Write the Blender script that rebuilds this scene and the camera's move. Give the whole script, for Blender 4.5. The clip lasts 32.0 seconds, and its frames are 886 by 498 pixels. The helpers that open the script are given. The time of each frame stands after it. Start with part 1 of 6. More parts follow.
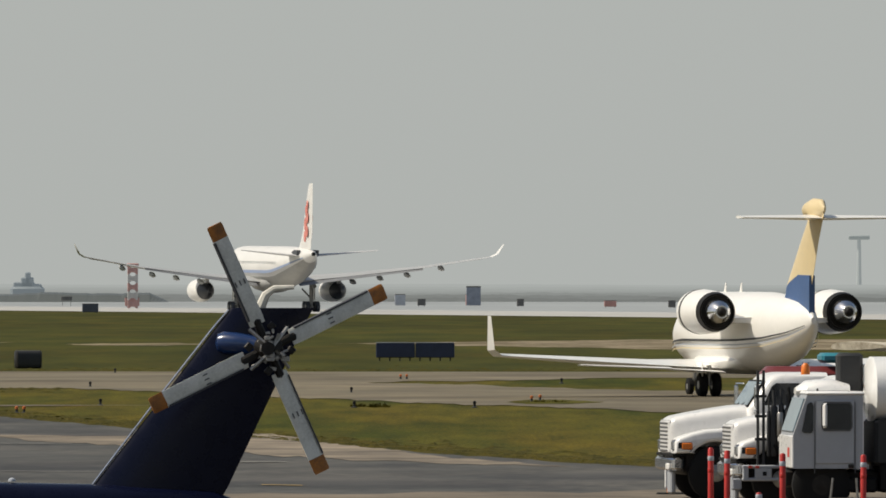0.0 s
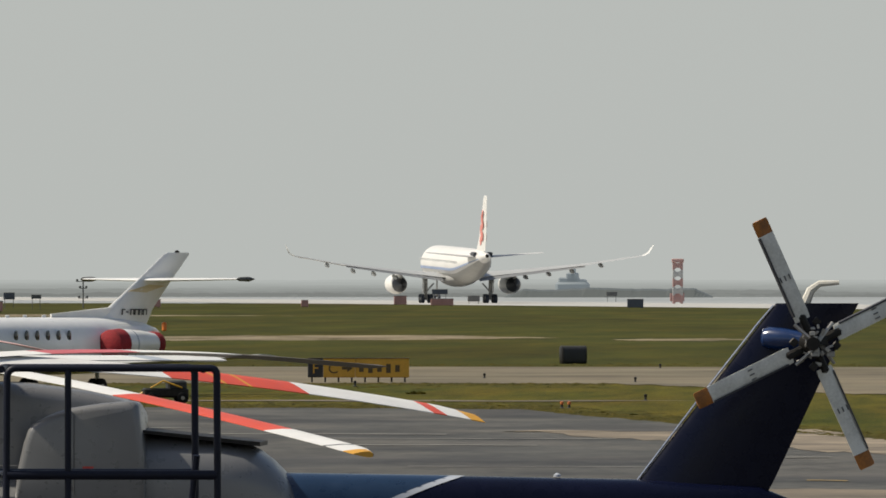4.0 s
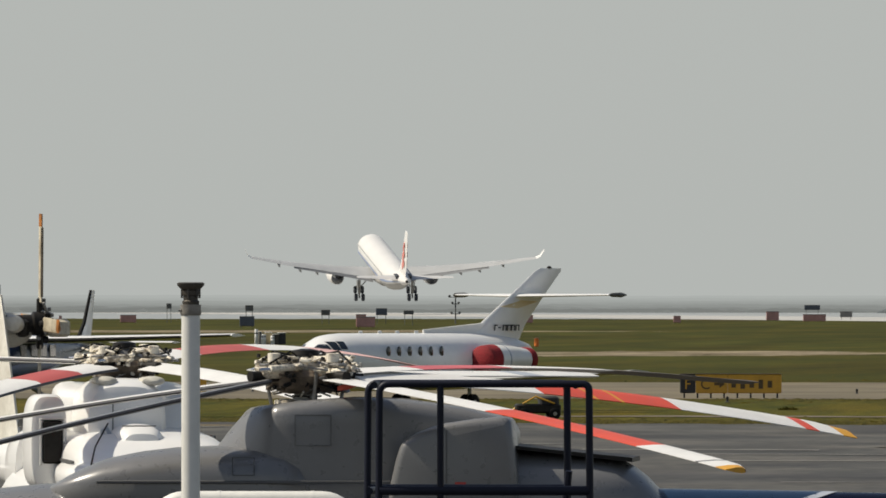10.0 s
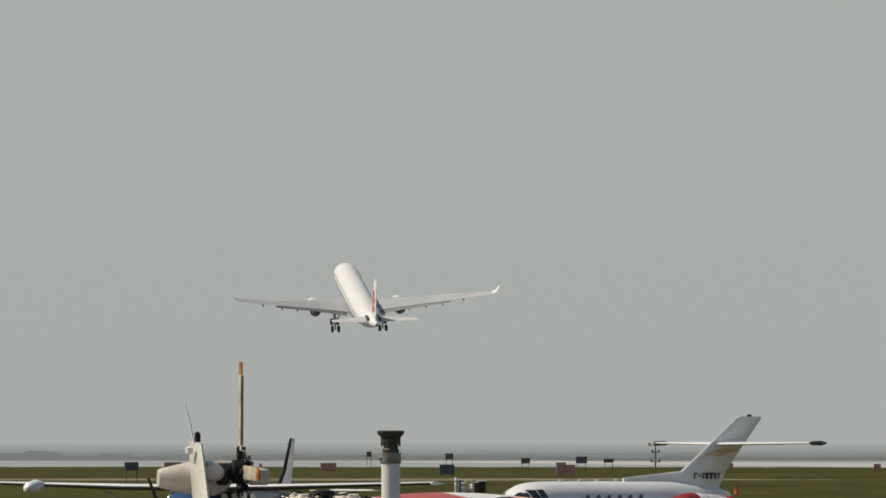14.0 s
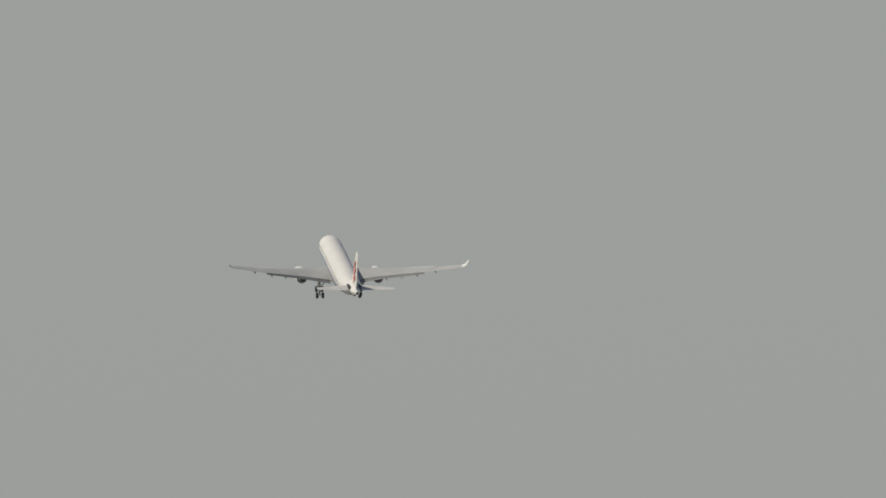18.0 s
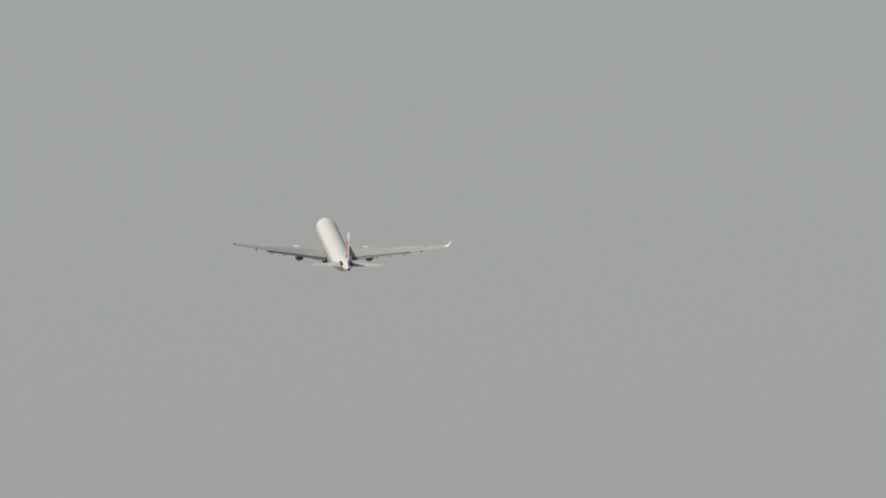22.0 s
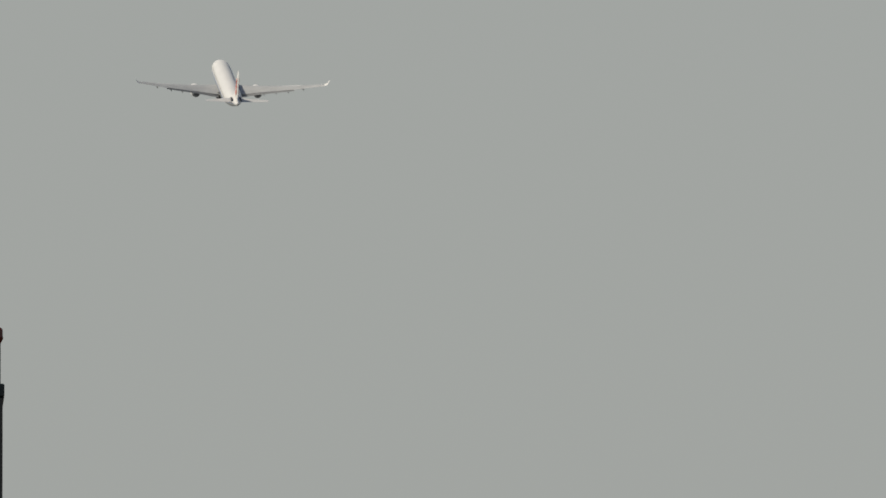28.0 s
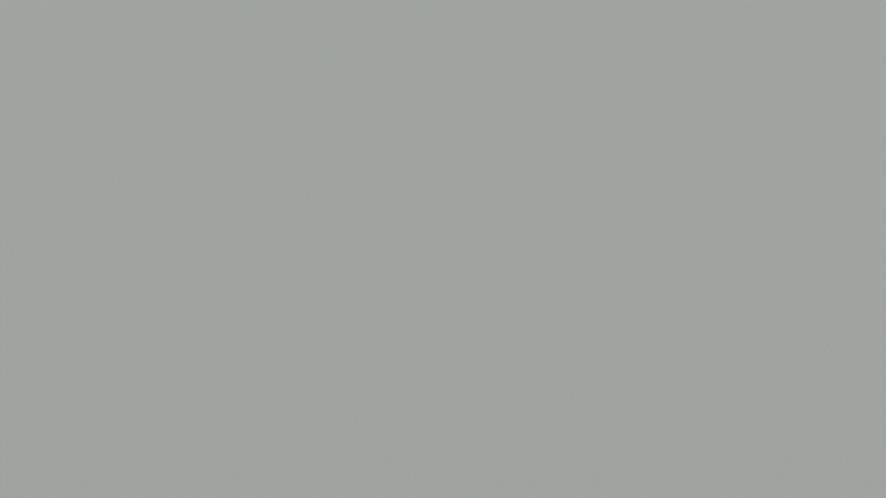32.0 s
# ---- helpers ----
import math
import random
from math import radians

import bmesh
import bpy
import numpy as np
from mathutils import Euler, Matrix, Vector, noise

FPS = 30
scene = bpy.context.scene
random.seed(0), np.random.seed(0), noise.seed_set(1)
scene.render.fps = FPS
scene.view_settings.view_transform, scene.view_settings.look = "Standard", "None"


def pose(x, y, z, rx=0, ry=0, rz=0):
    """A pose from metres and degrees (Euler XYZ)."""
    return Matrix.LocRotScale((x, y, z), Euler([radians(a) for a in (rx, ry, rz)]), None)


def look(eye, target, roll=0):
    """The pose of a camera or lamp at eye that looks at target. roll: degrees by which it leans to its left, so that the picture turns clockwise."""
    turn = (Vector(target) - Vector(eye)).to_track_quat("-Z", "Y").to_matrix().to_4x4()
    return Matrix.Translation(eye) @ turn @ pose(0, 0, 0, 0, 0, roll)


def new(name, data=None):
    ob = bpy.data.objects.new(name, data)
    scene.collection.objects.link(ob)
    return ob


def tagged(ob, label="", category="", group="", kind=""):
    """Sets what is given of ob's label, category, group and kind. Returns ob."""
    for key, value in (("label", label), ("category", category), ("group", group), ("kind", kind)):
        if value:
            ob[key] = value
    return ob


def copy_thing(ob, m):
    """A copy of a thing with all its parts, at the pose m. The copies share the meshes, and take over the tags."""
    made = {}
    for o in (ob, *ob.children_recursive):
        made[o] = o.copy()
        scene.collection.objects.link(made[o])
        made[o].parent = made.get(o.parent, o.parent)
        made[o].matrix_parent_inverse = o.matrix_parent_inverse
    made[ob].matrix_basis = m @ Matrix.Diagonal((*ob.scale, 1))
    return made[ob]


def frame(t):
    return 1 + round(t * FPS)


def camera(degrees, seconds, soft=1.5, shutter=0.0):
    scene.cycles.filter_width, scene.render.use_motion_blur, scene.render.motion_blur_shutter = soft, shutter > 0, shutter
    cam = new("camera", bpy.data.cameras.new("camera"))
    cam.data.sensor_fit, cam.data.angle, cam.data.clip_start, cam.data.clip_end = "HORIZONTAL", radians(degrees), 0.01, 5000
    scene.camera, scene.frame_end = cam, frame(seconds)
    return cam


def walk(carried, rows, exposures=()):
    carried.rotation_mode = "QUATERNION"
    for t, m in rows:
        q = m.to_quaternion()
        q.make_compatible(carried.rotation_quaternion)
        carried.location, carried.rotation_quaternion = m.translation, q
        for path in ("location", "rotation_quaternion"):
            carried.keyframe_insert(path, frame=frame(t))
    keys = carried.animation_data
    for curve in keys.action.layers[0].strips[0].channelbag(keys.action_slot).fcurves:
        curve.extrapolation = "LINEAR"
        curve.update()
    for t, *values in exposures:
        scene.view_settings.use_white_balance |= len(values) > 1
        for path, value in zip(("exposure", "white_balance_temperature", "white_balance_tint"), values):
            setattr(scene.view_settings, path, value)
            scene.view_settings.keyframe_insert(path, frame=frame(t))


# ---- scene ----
EYE, LENS = (0.0, 0.0, 3.9), 4.0
FOCAL = 22450.0
EXPOSURES = [(0, -0.02), (2, 0.06), (3, 0.11), (6, 0.13), (7, 0.15), (9, 0.12), (10, 0.05), (11, 0.05), (12, -0.19), (13, -0.21), (15, -0.14), (18, -0.42), (19, -0.41), (23, -0.33), (24, -0.37), (25, -0.32), (28, -0.31), (29, -0.32), (32, -0.34)]
PATH = [  # seconds, azimuth, elevation, lean in degrees
    (0, 0, 0.1582, 0.03), (0.5, -0.3174, 0.1542, -0.033), (1, -0.6485, 0.1501, -0.038), (1.5, -0.9739, 0.1424, -0.045),
    (2, -1.2616, 0.146, -0.004), (2.5, -1.4366, 0.1375, -0.011), (3, -1.8656, 0.1424, -0.033), (3.5, -2.2669, 0.14, -0.021),
    (5.5, -2.7351, 0.1295, -0.029), (6, -2.9949, 0.122, -0.086), (6.5, -3.1127, 0.1206, 0.015), (7, -3.3699, 0.1141, -0.046),
    (7.5, -3.5197, 0.1167, -0.016), (8, -3.6194, 0.1196, -0.05), (8.5, -3.818, 0.1237, 0.016), (9, -3.9115, 0.1325, 0.014),
    (9.5, -3.9685, 0.1528, -0.016), (10, -4.1425, 0.2073, 0.007), (10.5, -4.2526, 0.3098, 0.016), (11, -4.3184, 0.4243, 0.043),
    (11.5, -4.4159, 0.5098, 0.025), (12, -4.6305, 0.5777, 0.021), (12.5, -4.7602, 0.6225, 0.016), (13, -4.7975, 0.645, 0.063),
    (13.5, -4.8884, 0.7339, -0.012), (14, -5.0458, 0.8764, 0.013), (14.5, -5.1611, 0.9544, 0.057), (15, -5.3122, 1.029, 0.006),
    (15.5, -5.3839, 1.1312, 0.102), (17.5, -5.6943, 1.5556, 0), (18, -5.7699, 1.6592, 0), (18.5, -5.7533, 1.7138, 0),
    (19, -5.7466, 1.7318, 0), (19.5, -5.8315, 1.8027, 0), (20, -5.9691, 1.9073, 0), (20.5, -6.0619, 2.0418, 0),
    (21, -6.1647, 2.1904, 0), (21.5, -6.2422, 2.2866, 0), (22, -6.3885, 2.3816, 0), (22.5, -6.4979, 2.4246, 0),
    (23, -6.6251, 2.505, 0), (23.5, -6.6805, 2.5765, 0), (24, -6.8405, 2.637, 0), (24.5, -6.8091, 2.6684, 0),
    (25, -6.7974, 2.6763, 0), (25.5, -6.7894, 2.684, 0), (27.5, -6.7348, 2.7154, 0), (28, -6.6958, 2.7154, 0),
    (28.5, -6.6879, 2.7113, 0), (29, -6.6344, 2.7047, 0), (29.5, -6.5925, 2.7098, 0), (30, -6.4363, 2.7137, 0),
    (30.5, -6.2986, 2.7121, 0), (31, -6.3133, 2.7169, 0), (31.5, -6.298, 2.7118, 0), (32, -6.2878, 2.7092, 0),
]
FLIGHT = [  # seconds, place, pitch, heading
    (0, -23.6, 1769.3, 0.00, 0.30, 101.30),
    (0.5, -31.2, 1806.3, 0.00, 0.30, 101.32),
    (1, -38.9, 1843.3, 0.00, 0.30, 101.33),
    (1.5, -46.3, 1880.3, 0.00, 0.30, 101.35),
    (2, -53.9, 1917.2, 0.00, 0.30, 101.37),
    (3, -69.8, 1991.1, 0.00, 0.30, 101.40),
    (5.5, -111.9, 2176.4, 0.00, 4.30, 101.48),
    (6, -120.6, 2213.6, 0.00, 5.60, 101.50),
    (6.5, -129.4, 2250.4, 0.00, 5.90, 101.52),
    (7, -138.4, 2287.2, 0.15, 5.90, 101.53),
    (8, -156.8, 2360.5, 0.50, 6.77, 101.85),
    (9, -174.7, 2433.7, 1.36, 8.20, 102.05),
    (10, -193.0, 2507.2, 3.45, 9.70, 102.25),
    (11, -211.2, 2580.4, 6.93, 10.80, 102.45),
    (12, -229.6, 2653.8, 11.8, 12.78, 102.6),
    (13, -247.4, 2727.1, 19.3, 14.45, 102.75),
    (14, -266.0, 2800.4, 29.59, 15.03, 103.2),
    (15, -284.5, 2873.6, 42.33, 15.60, 103.60),
    (15.5, -293.9, 2910.2, 49.03, 15.74, 103.63),
    (17.5, -329.0, 3056.7, 76.09, 16.32, 103.77),
    (18, -337.8, 3093.4, 82.98, 16.46, 103.80),
    (19, -355.4, 3166.7, 96.91, 16.58, 103.79),
    (20, -373.1, 3240.0, 111.05, 16.70, 103.77),
    (21, -390.8, 3313.3, 125.36, 16.77, 103.76),
    (22, -408.5, 3386.6, 139.88, 16.85, 103.74),
    (23, -426.1, 3459.9, 154.60, 16.93, 103.73),
    (24, -442.7, 3533.3, 168.43, 17.00, 103.71),
    (25, -461.2, 3606.6, 184.24, 17.35, 103.70),
    (25.5, -470.4, 3643.2, 192.09, 17.4, 103.69),
    (27.5, -506.6, 3789.8, 222.90, 17.6, 103.66),
    (28, -515.5, 3826.5, 230.56, 17.65, 103.66),
    (29, -532.4, 3900.0, 244.65, 17.65, 103.64),
    (30, -550.2, 3973.4, 259.66, 17.65, 103.63),
    (31, -566.9, 4047.1, 274.65, 17.65, 103.61),
    (32, -583.9, 4120.5, 289.36, 17.65, 103.60),
]
BANK = ((0, 12, 13, 14, 15, 15.5, 17.5, 18, 19, 25, 28, 32), (0, 0, -0.6, -1.9, -2.8, -2.7, -0.9, -0.5, 0, 0.4, 0.5, 0.5))  # seconds and degrees of roll


def aim(az, el, lean):
    """The camera's pose from its azimuth to the right of north, elevation and lean."""
    a, e = radians(az), radians(el)
    way = Vector((math.sin(a) * math.cos(e), math.cos(a) * math.cos(e), math.sin(e)))
    return look(EYE, Vector(EYE) + 100 * way, lean)


cam = camera(LENS, 32.0, soft=1.65)
walk(cam, [(t, aim(az, el, lean)) for t, az, el, lean in PATH], EXPOSURES)

# ---- sky, sun ----
SUN_AZ, SUN_EL = -90.0, 50.0
world = bpy.data.worlds.new("sky")
scene.world = world
world.use_nodes = True
wn, wl = world.node_tree.nodes, world.node_tree.links
sky = wn.new("ShaderNodeTexSky")
sky.sky_type = "NISHITA"
sky.sun_disc = False
sky.sun_elevation, sky.sun_rotation = radians(SUN_EL), radians(SUN_AZ)
sky.air_density, sky.dust_density, sky.ozone_density = 1.0, 2.0, 1.0
sky_gain = wn.new("ShaderNodeMix")
sky_gain.data_type, sky_gain.blend_type = "RGBA", "MULTIPLY"
sky_gain.inputs["Factor"].default_value = 1.0
sky_gain.inputs["B"].default_value = (0.075, 0.075, 0.075, 1)
haze = wn.new("ShaderNodeMix")
haze.data_type = "RGBA"
air = wn.new("ShaderNodeTexCoord")
height = wn.new("ShaderNodeSeparateXYZ")
thin = wn.new("ShaderNodeMapRange")
thin.interpolation_type = "SMOOTHSTEP"
for k, v in (("From Min", 0.08), ("From Max", 0.36), ("To Min", 0.95), ("To Max", 0.06)):
    thin.inputs[k].default_value = v
wl.new(air.outputs["Generated"], height.inputs[0])
wl.new(height.outputs["Z"], thin.inputs["Value"])
wl.new(thin.outputs["Result"], haze.inputs["Factor"])
haze.inputs["B"].default_value = (0.455, 0.475, 0.455, 1)
wl.new(sky.outputs["Color"], sky_gain.inputs["A"])
wl.new(sky_gain.outputs["Result"], haze.inputs["A"])
wl.new(haze.outputs["Result"], wn["Background"].inputs["Color"])
wn["Background"].inputs["Strength"].default_value = 1.0

sun = new("sun", bpy.data.lights.new("sun", "SUN"))
sun.data.energy, sun.data.angle, sun.data.color = 4.3, radians(0.6), (1.0, 0.92, 0.77)
a, e = radians(SUN_AZ), radians(SUN_EL)
sun.matrix_world = look((math.sin(a) * math.cos(e) * 50, math.cos(a) * math.cos(e) * 50, math.sin(e) * 50), (0, 0, 0))


# ---- materials ----
def surf(name, col, rough=0.5, metal=0.0, var=0.12, size=1.0, bump=0.0, coat=0.0, rnd=0.0, stretch=(1, 1, 1), dirt=None, span=(0.3, 0.7), patch=None, patch_size=10.0, fine_share=0.35, patch2=None, spec=0.5):
    """A procedural surface: base colour varied at two scales (grain and stains), with a little relief."""
    m = bpy.data.materials.new(name)
    m.use_nodes = True
    n, l = m.node_tree.nodes, m.node_tree.links
    b = n["Principled BSDF"]
    b.inputs["Roughness"].default_value, b.inputs["Metallic"].default_value = rough, metal
    b.inputs["Coat Weight"].default_value = coat
    b.inputs["Specular IOR Level"].default_value = spec
    co, mp = n.new("ShaderNodeTexCoord"), n.new("ShaderNodeMapping")
    mp.inputs["Scale"].default_value = stretch
    l.new(co.outputs["Object"], mp.inputs["Vector"])
    fac = None
    for k, (sc, wgt) in enumerate(((1.0 / size, 1 - fine_share), (9.0 / size, fine_share))):
        t = n.new("ShaderNodeTexNoise")
        t.inputs["Scale"].default_value, t.inputs["Detail"].default_value = sc, 5
        l.new(mp.outputs["Vector"], t.inputs["Vector"])
        mul = n.new("ShaderNodeMath")
        mul.operation = "MULTIPLY_ADD"
        mul.inputs[1].default_value = wgt
        mul.inputs[2].default_value = 0.0
        l.new(t.outputs["Fac"], mul.inputs[0])
        if fac is not None:
            l.new(fac, mul.inputs[2])
        fac = mul.outputs[0]
        fine = t.outputs["Fac"]
    if rnd:
        info = n.new("ShaderNodeObjectInfo")
        add = n.new("ShaderNodeMath")
        add.operation = "MULTIPLY_ADD"
        add.inputs[1].default_value = rnd
        l.new(info.outputs["Random"], add.inputs[0])
        l.new(fac, add.inputs[2])
        fac = add.outputs[0]
    ramp = n.new("ShaderNodeValToRGB")
    ramp.color_ramp.elements[0].position, ramp.color_ramp.elements[1].position = span[0], span[1] + rnd
    lo = dirt if dirt else [c * (1 - var * 1.6) for c in col]
    ramp.color_ramp.elements[0].color = (*lo, 1)
    ramp.color_ramp.elements[1].color = (*[min(1, c * (1 + var)) for c in col], 1)
    l.new(fac, ramp.inputs["Fac"])
    out = ramp.outputs["Color"]
    for tint, span_size in ((patch, patch_size), (patch2, patch_size * 0.61)):
        if not tint:
            continue
        t = n.new("ShaderNodeTexNoise")
        t.inputs["Scale"].default_value, t.inputs["Detail"].default_value = 1.0 / span_size, 6
        l.new(mp.outputs["Vector"], t.inputs["Vector"])
        sel = n.new("ShaderNodeMapRange")
        sel.inputs["From Min"].default_value, sel.inputs["From Max"].default_value = 0.46, 0.62
        l.new(t.outputs["Fac"], sel.inputs["Value"])
        mx = n.new("ShaderNodeMix")
        mx.data_type, mx.blend_type = "RGBA", "MULTIPLY"
        mx.inputs["B"].default_value = (*tint, 1)
        l.new(sel.outputs["Result"], mx.inputs["Factor"])
        l.new(out, mx.inputs["A"])
        out = mx.outputs["Result"]
    l.new(out, b.inputs["Base Color"])
    rr = n.new("ShaderNodeMath")
    rr.operation = "MULTIPLY_ADD"
    rr.inputs[1].default_value, rr.inputs[2].default_value = 0.2, max(0.02, rough - 0.1)
    l.new(fine, rr.inputs[0])
    l.new(rr.outputs[0], b.inputs["Roughness"])
    if bump:
        bp = n.new("ShaderNodeBump")
        bp.inputs["Strength"].default_value, bp.inputs["Distance"].default_value = 0.6, bump
        l.new(fine, bp.inputs["Height"])
        l.new(bp.outputs["Normal"], b.inputs["Normal"])
    return m


def glow(name, col, strength):
    m = bpy.data.materials.new(name)
    m.use_nodes = True
    b = m.node_tree.nodes["Principled BSDF"]
    b.inputs["Base Color"].default_value = (*col, 1)
    b.inputs["Emission Color"].default_value = (*col, 1)
    b.inputs["Emission Strength"].default_value = strength
    return m


WHITE = surf("white_paint", (0.84, 0.835, 0.815), 0.32, var=0.05, size=2.5, coat=0.3)
JETWHITE = surf("airliner_white", (0.71, 0.7, 0.675), 0.38, var=0.05, size=6)
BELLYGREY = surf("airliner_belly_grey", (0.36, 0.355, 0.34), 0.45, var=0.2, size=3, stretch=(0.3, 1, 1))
# Flaps painted darker than the wing, for the shade along its trailing edge.
FLAPGREY = surf("flap_shade_grey", (0.2, 0.205, 0.21), 0.5, var=0.1, size=3)
WINGGREY = surf("wing_grey", (0.42, 0.425, 0.42), 0.45, var=0.1, size=4)
TAILGREY = surf("tailplane_pale_grey", (0.56, 0.56, 0.55), 0.45, var=0.08, size=3)
JETBLUE = surf("cheatline_blue", (0.12, 0.16, 0.3), 0.4, size=3)
EMBLEM = surf("pale_emblem_red", (0.64, 0.2, 0.16), 0.4, size=2)
CABINGLASS = surf("cabin_glass", (0.64, 0.645, 0.64), 0.2, size=2)
CHEATBLUE = surf("dull_cheatline_blue", (0.24, 0.3, 0.45), 0.4, size=3)
RED = surf("emblem_red", (0.6, 0.06, 0.04), 0.4, size=2)
NOZZLE = surf("nozzle_metal", (0.07, 0.075, 0.085), 0.5, metal=0.4, size=1)
NAVY = surf("navy_paint", (0.003, 0.0045, 0.017), 0.28, var=0.15, size=1.2, coat=0.0, spec=0.2)
BLUEMID = surf("blue_paint", (0.008, 0.027, 0.066), 0.3, var=0.15, size=1.0, coat=0.15)
DEEPBLUE = surf("deep_blue_paint", (0.018, 0.035, 0.085), 0.3, var=0.15, size=1.2, coat=0.2)
GEARBLUE = surf("gearbox_dark_blue", (0.008, 0.028, 0.1), 0.22, var=0.15, size=0.4, coat=0.3)
COWLBLUE = surf("blue_cowling_paint", (0.013, 0.055, 0.16), 0.3, var=0.12, size=1.0, coat=0.3)
SILVER = surf("silver_paint", (0.185, 0.184, 0.184), 0.3, metal=0.1, var=0.06, size=0.9, spec=0.7)
# Airliner tyre black, lightened to bluish grey in place of haze.
FARTYRE = surf("hazed_tyre_grey", (0.05, 0.057, 0.07), 0.7, size=1)
STRIPE = surf("pale_stripe", (0.4, 0.43, 0.48), 0.4, size=1)
BLADEWHITE = surf("blade_white", (0.8, 0.79, 0.76), 0.45, var=0.06, size=0.5)
BLADERED = surf("blade_red", (0.72, 0.085, 0.035), 0.42, var=0.12, size=0.6)
BLADEPINK = surf("blade_faded_red", (0.5, 0.1, 0.085), 0.5, var=0.14, size=0.5)
BLADEROSE = surf("blade_rose_red", (0.6, 0.12, 0.13), 0.45, var=0.12, size=0.5)
BLADEPALE = surf("blade_pale_pink", (0.74, 0.46, 0.42), 0.5, var=0.12, size=0.5)
BLADEYELLOW = surf("blade_yellow", (0.72, 0.36, 0.03), 0.45, var=0.1, size=0.3)
# Brown standing for the shaded underside of a blade seen edge-on.
BLADEDARK = surf("blade_shaded_brown", (0.13, 0.105, 0.075), 0.5, var=0.3, size=0.4)
BLADEEDGE = surf("blade_edge_dark", (0.05, 0.05, 0.055), 0.5, size=0.5)
TRWHITE = surf("tail_blade_grey", (0.72, 0.71, 0.65), 0.5, var=0.08, size=0.22, dirt=(0.5, 0.49, 0.43), span=(0.3, 0.62))
AGEDBLADE = surf("aged_blade_cream", (0.62, 0.56, 0.43), 0.5, var=0.1, size=0.2, dirt=(0.3, 0.24, 0.16), span=(0.34, 0.6))
AGEDTAN = surf("aged_edge_tan", (0.3, 0.24, 0.16), 0.5, var=0.25, size=0.2)
TRORANGE = surf("tail_blade_orange", (0.46, 0.155, 0.015), 0.5, var=0.25, size=0.16, dirt=(0.16, 0.07, 0.02))
METAL = surf("hub_metal", (0.35, 0.34, 0.32), 0.4, metal=0.7, var=0.3, size=0.15)
HUBPAINT = surf("hub_cream_paint", (0.8, 0.74, 0.62), 0.45, var=0.1, size=0.16, dirt=(0.24, 0.19, 0.13), span=(0.38, 0.52))
HUBBROWN = surf("oily_brown_casting", (0.16, 0.125, 0.09), 0.5, metal=0.2, var=0.35, size=0.12)
OILDARK = surf("oily_dark_metal", (0.02, 0.018, 0.016), 0.5, metal=0.3, var=0.3, size=0.12, spec=0.3)
BLACK = surf("black_rubber", (0.01, 0.01, 0.01), 0.75, size=0.3, spec=0.2)
GLASS = surf("dark_glass", (0.015, 0.02, 0.025), 0.08, size=2, coat=0.5)
# Cream dulled and mottled, partly standing for shade on the white helicopter's tail.
FINCREAM = surf("dulled_cream_paint", (0.66, 0.64, 0.57), 0.4, var=0.08, size=0.6, dirt=(0.45, 0.42, 0.35))
CREAM = surf("cream_paint", (0.84, 0.825, 0.785), 0.35, var=0.05, size=1.5, coat=0.2)
TAN = surf("gold_tail_paint", (0.68, 0.55, 0.32), 0.4, var=0.06, size=1.5)
TAILBLUE = surf("tail_blue", (0.045, 0.105, 0.26), 0.4, size=1.5)
CHROME = surf("polished_metal", (0.72, 0.72, 0.72), 0.2, metal=1.0, size=0.6)
COVERRED = surf("red_cover_cloth", (0.26, 0.013, 0.018), 0.85, var=0.25, size=0.5, bump=0.03)
RAILNAVY = surf("dark_blue_tube", (0.005, 0.007, 0.018), 0.5, var=0.2, size=0.4, spec=0.25)
PIPEWHITE = surf("white_pipe_paint", (0.76, 0.75, 0.7), 0.42, var=0.06, size=0.4)
BRONZE = surf("weathered_vent_metal", (0.085, 0.075, 0.062), 0.55, metal=0.4, var=0.3, size=0.1)
SIGNYELLOW = surf("sign_yellow", (0.6, 0.33, 0.03), 0.5, size=0.8)
SIGNDULL = surf("faded_sign_black", (0.09, 0.06, 0.02), 0.6, size=0.8)
SIGNBLACK = surf("sign_black", (0.02, 0.02, 0.022), 0.5, size=0.8)
BOXNAVY = surf("sign_back_navy", (0.02, 0.03, 0.07), 0.5, var=0.2, size=0.8)
DARKGREY = surf("dark_grey_paint", (0.032, 0.033, 0.034), 0.55, size=0.6, spec=0.35)
ORANGE = surf("orange_plastic", (0.8, 0.2, 0.02), 0.4, size=0.3)
POSTRED = surf("red_post", (0.46, 0.022, 0.016), 0.45, var=0.12, size=0.3)
TRUCKWHITE = surf("truck_white", (0.82, 0.81, 0.79), 0.3, var=0.05, size=1, coat=0.4)
TRUCKGREY = surf("truck_grey", (0.37, 0.385, 0.41), 0.4, var=0.06, size=1)
ASPHALT = surf("asphalt", (0.06552, 0.06384, 0.05641), 0.75, var=0.4, size=1.6, bump=0.01, stretch=(0.4, 0.2, 1), dirt=(0.03864, 0.03822, 0.03516), span=(0.4, 0.6), patch=(0.68, 0.68, 0.72), patch_size=4, patch2=(1.3, 1.25, 1.2), fine_share=0.5, spec=0.3)
TAXIWAY = surf("taxiway_concrete", (0.167, 0.1427, 0.09209), 0.8, var=0.2, size=2.0, stretch=(0.35, 0.2, 1), dirt=(0.1001, 0.08439, 0.05763), span=(0.34, 0.66), patch=(0.75, 0.74, 0.72), patch_size=5, patch2=(1.15, 1.12, 1.1), spec=0.3)
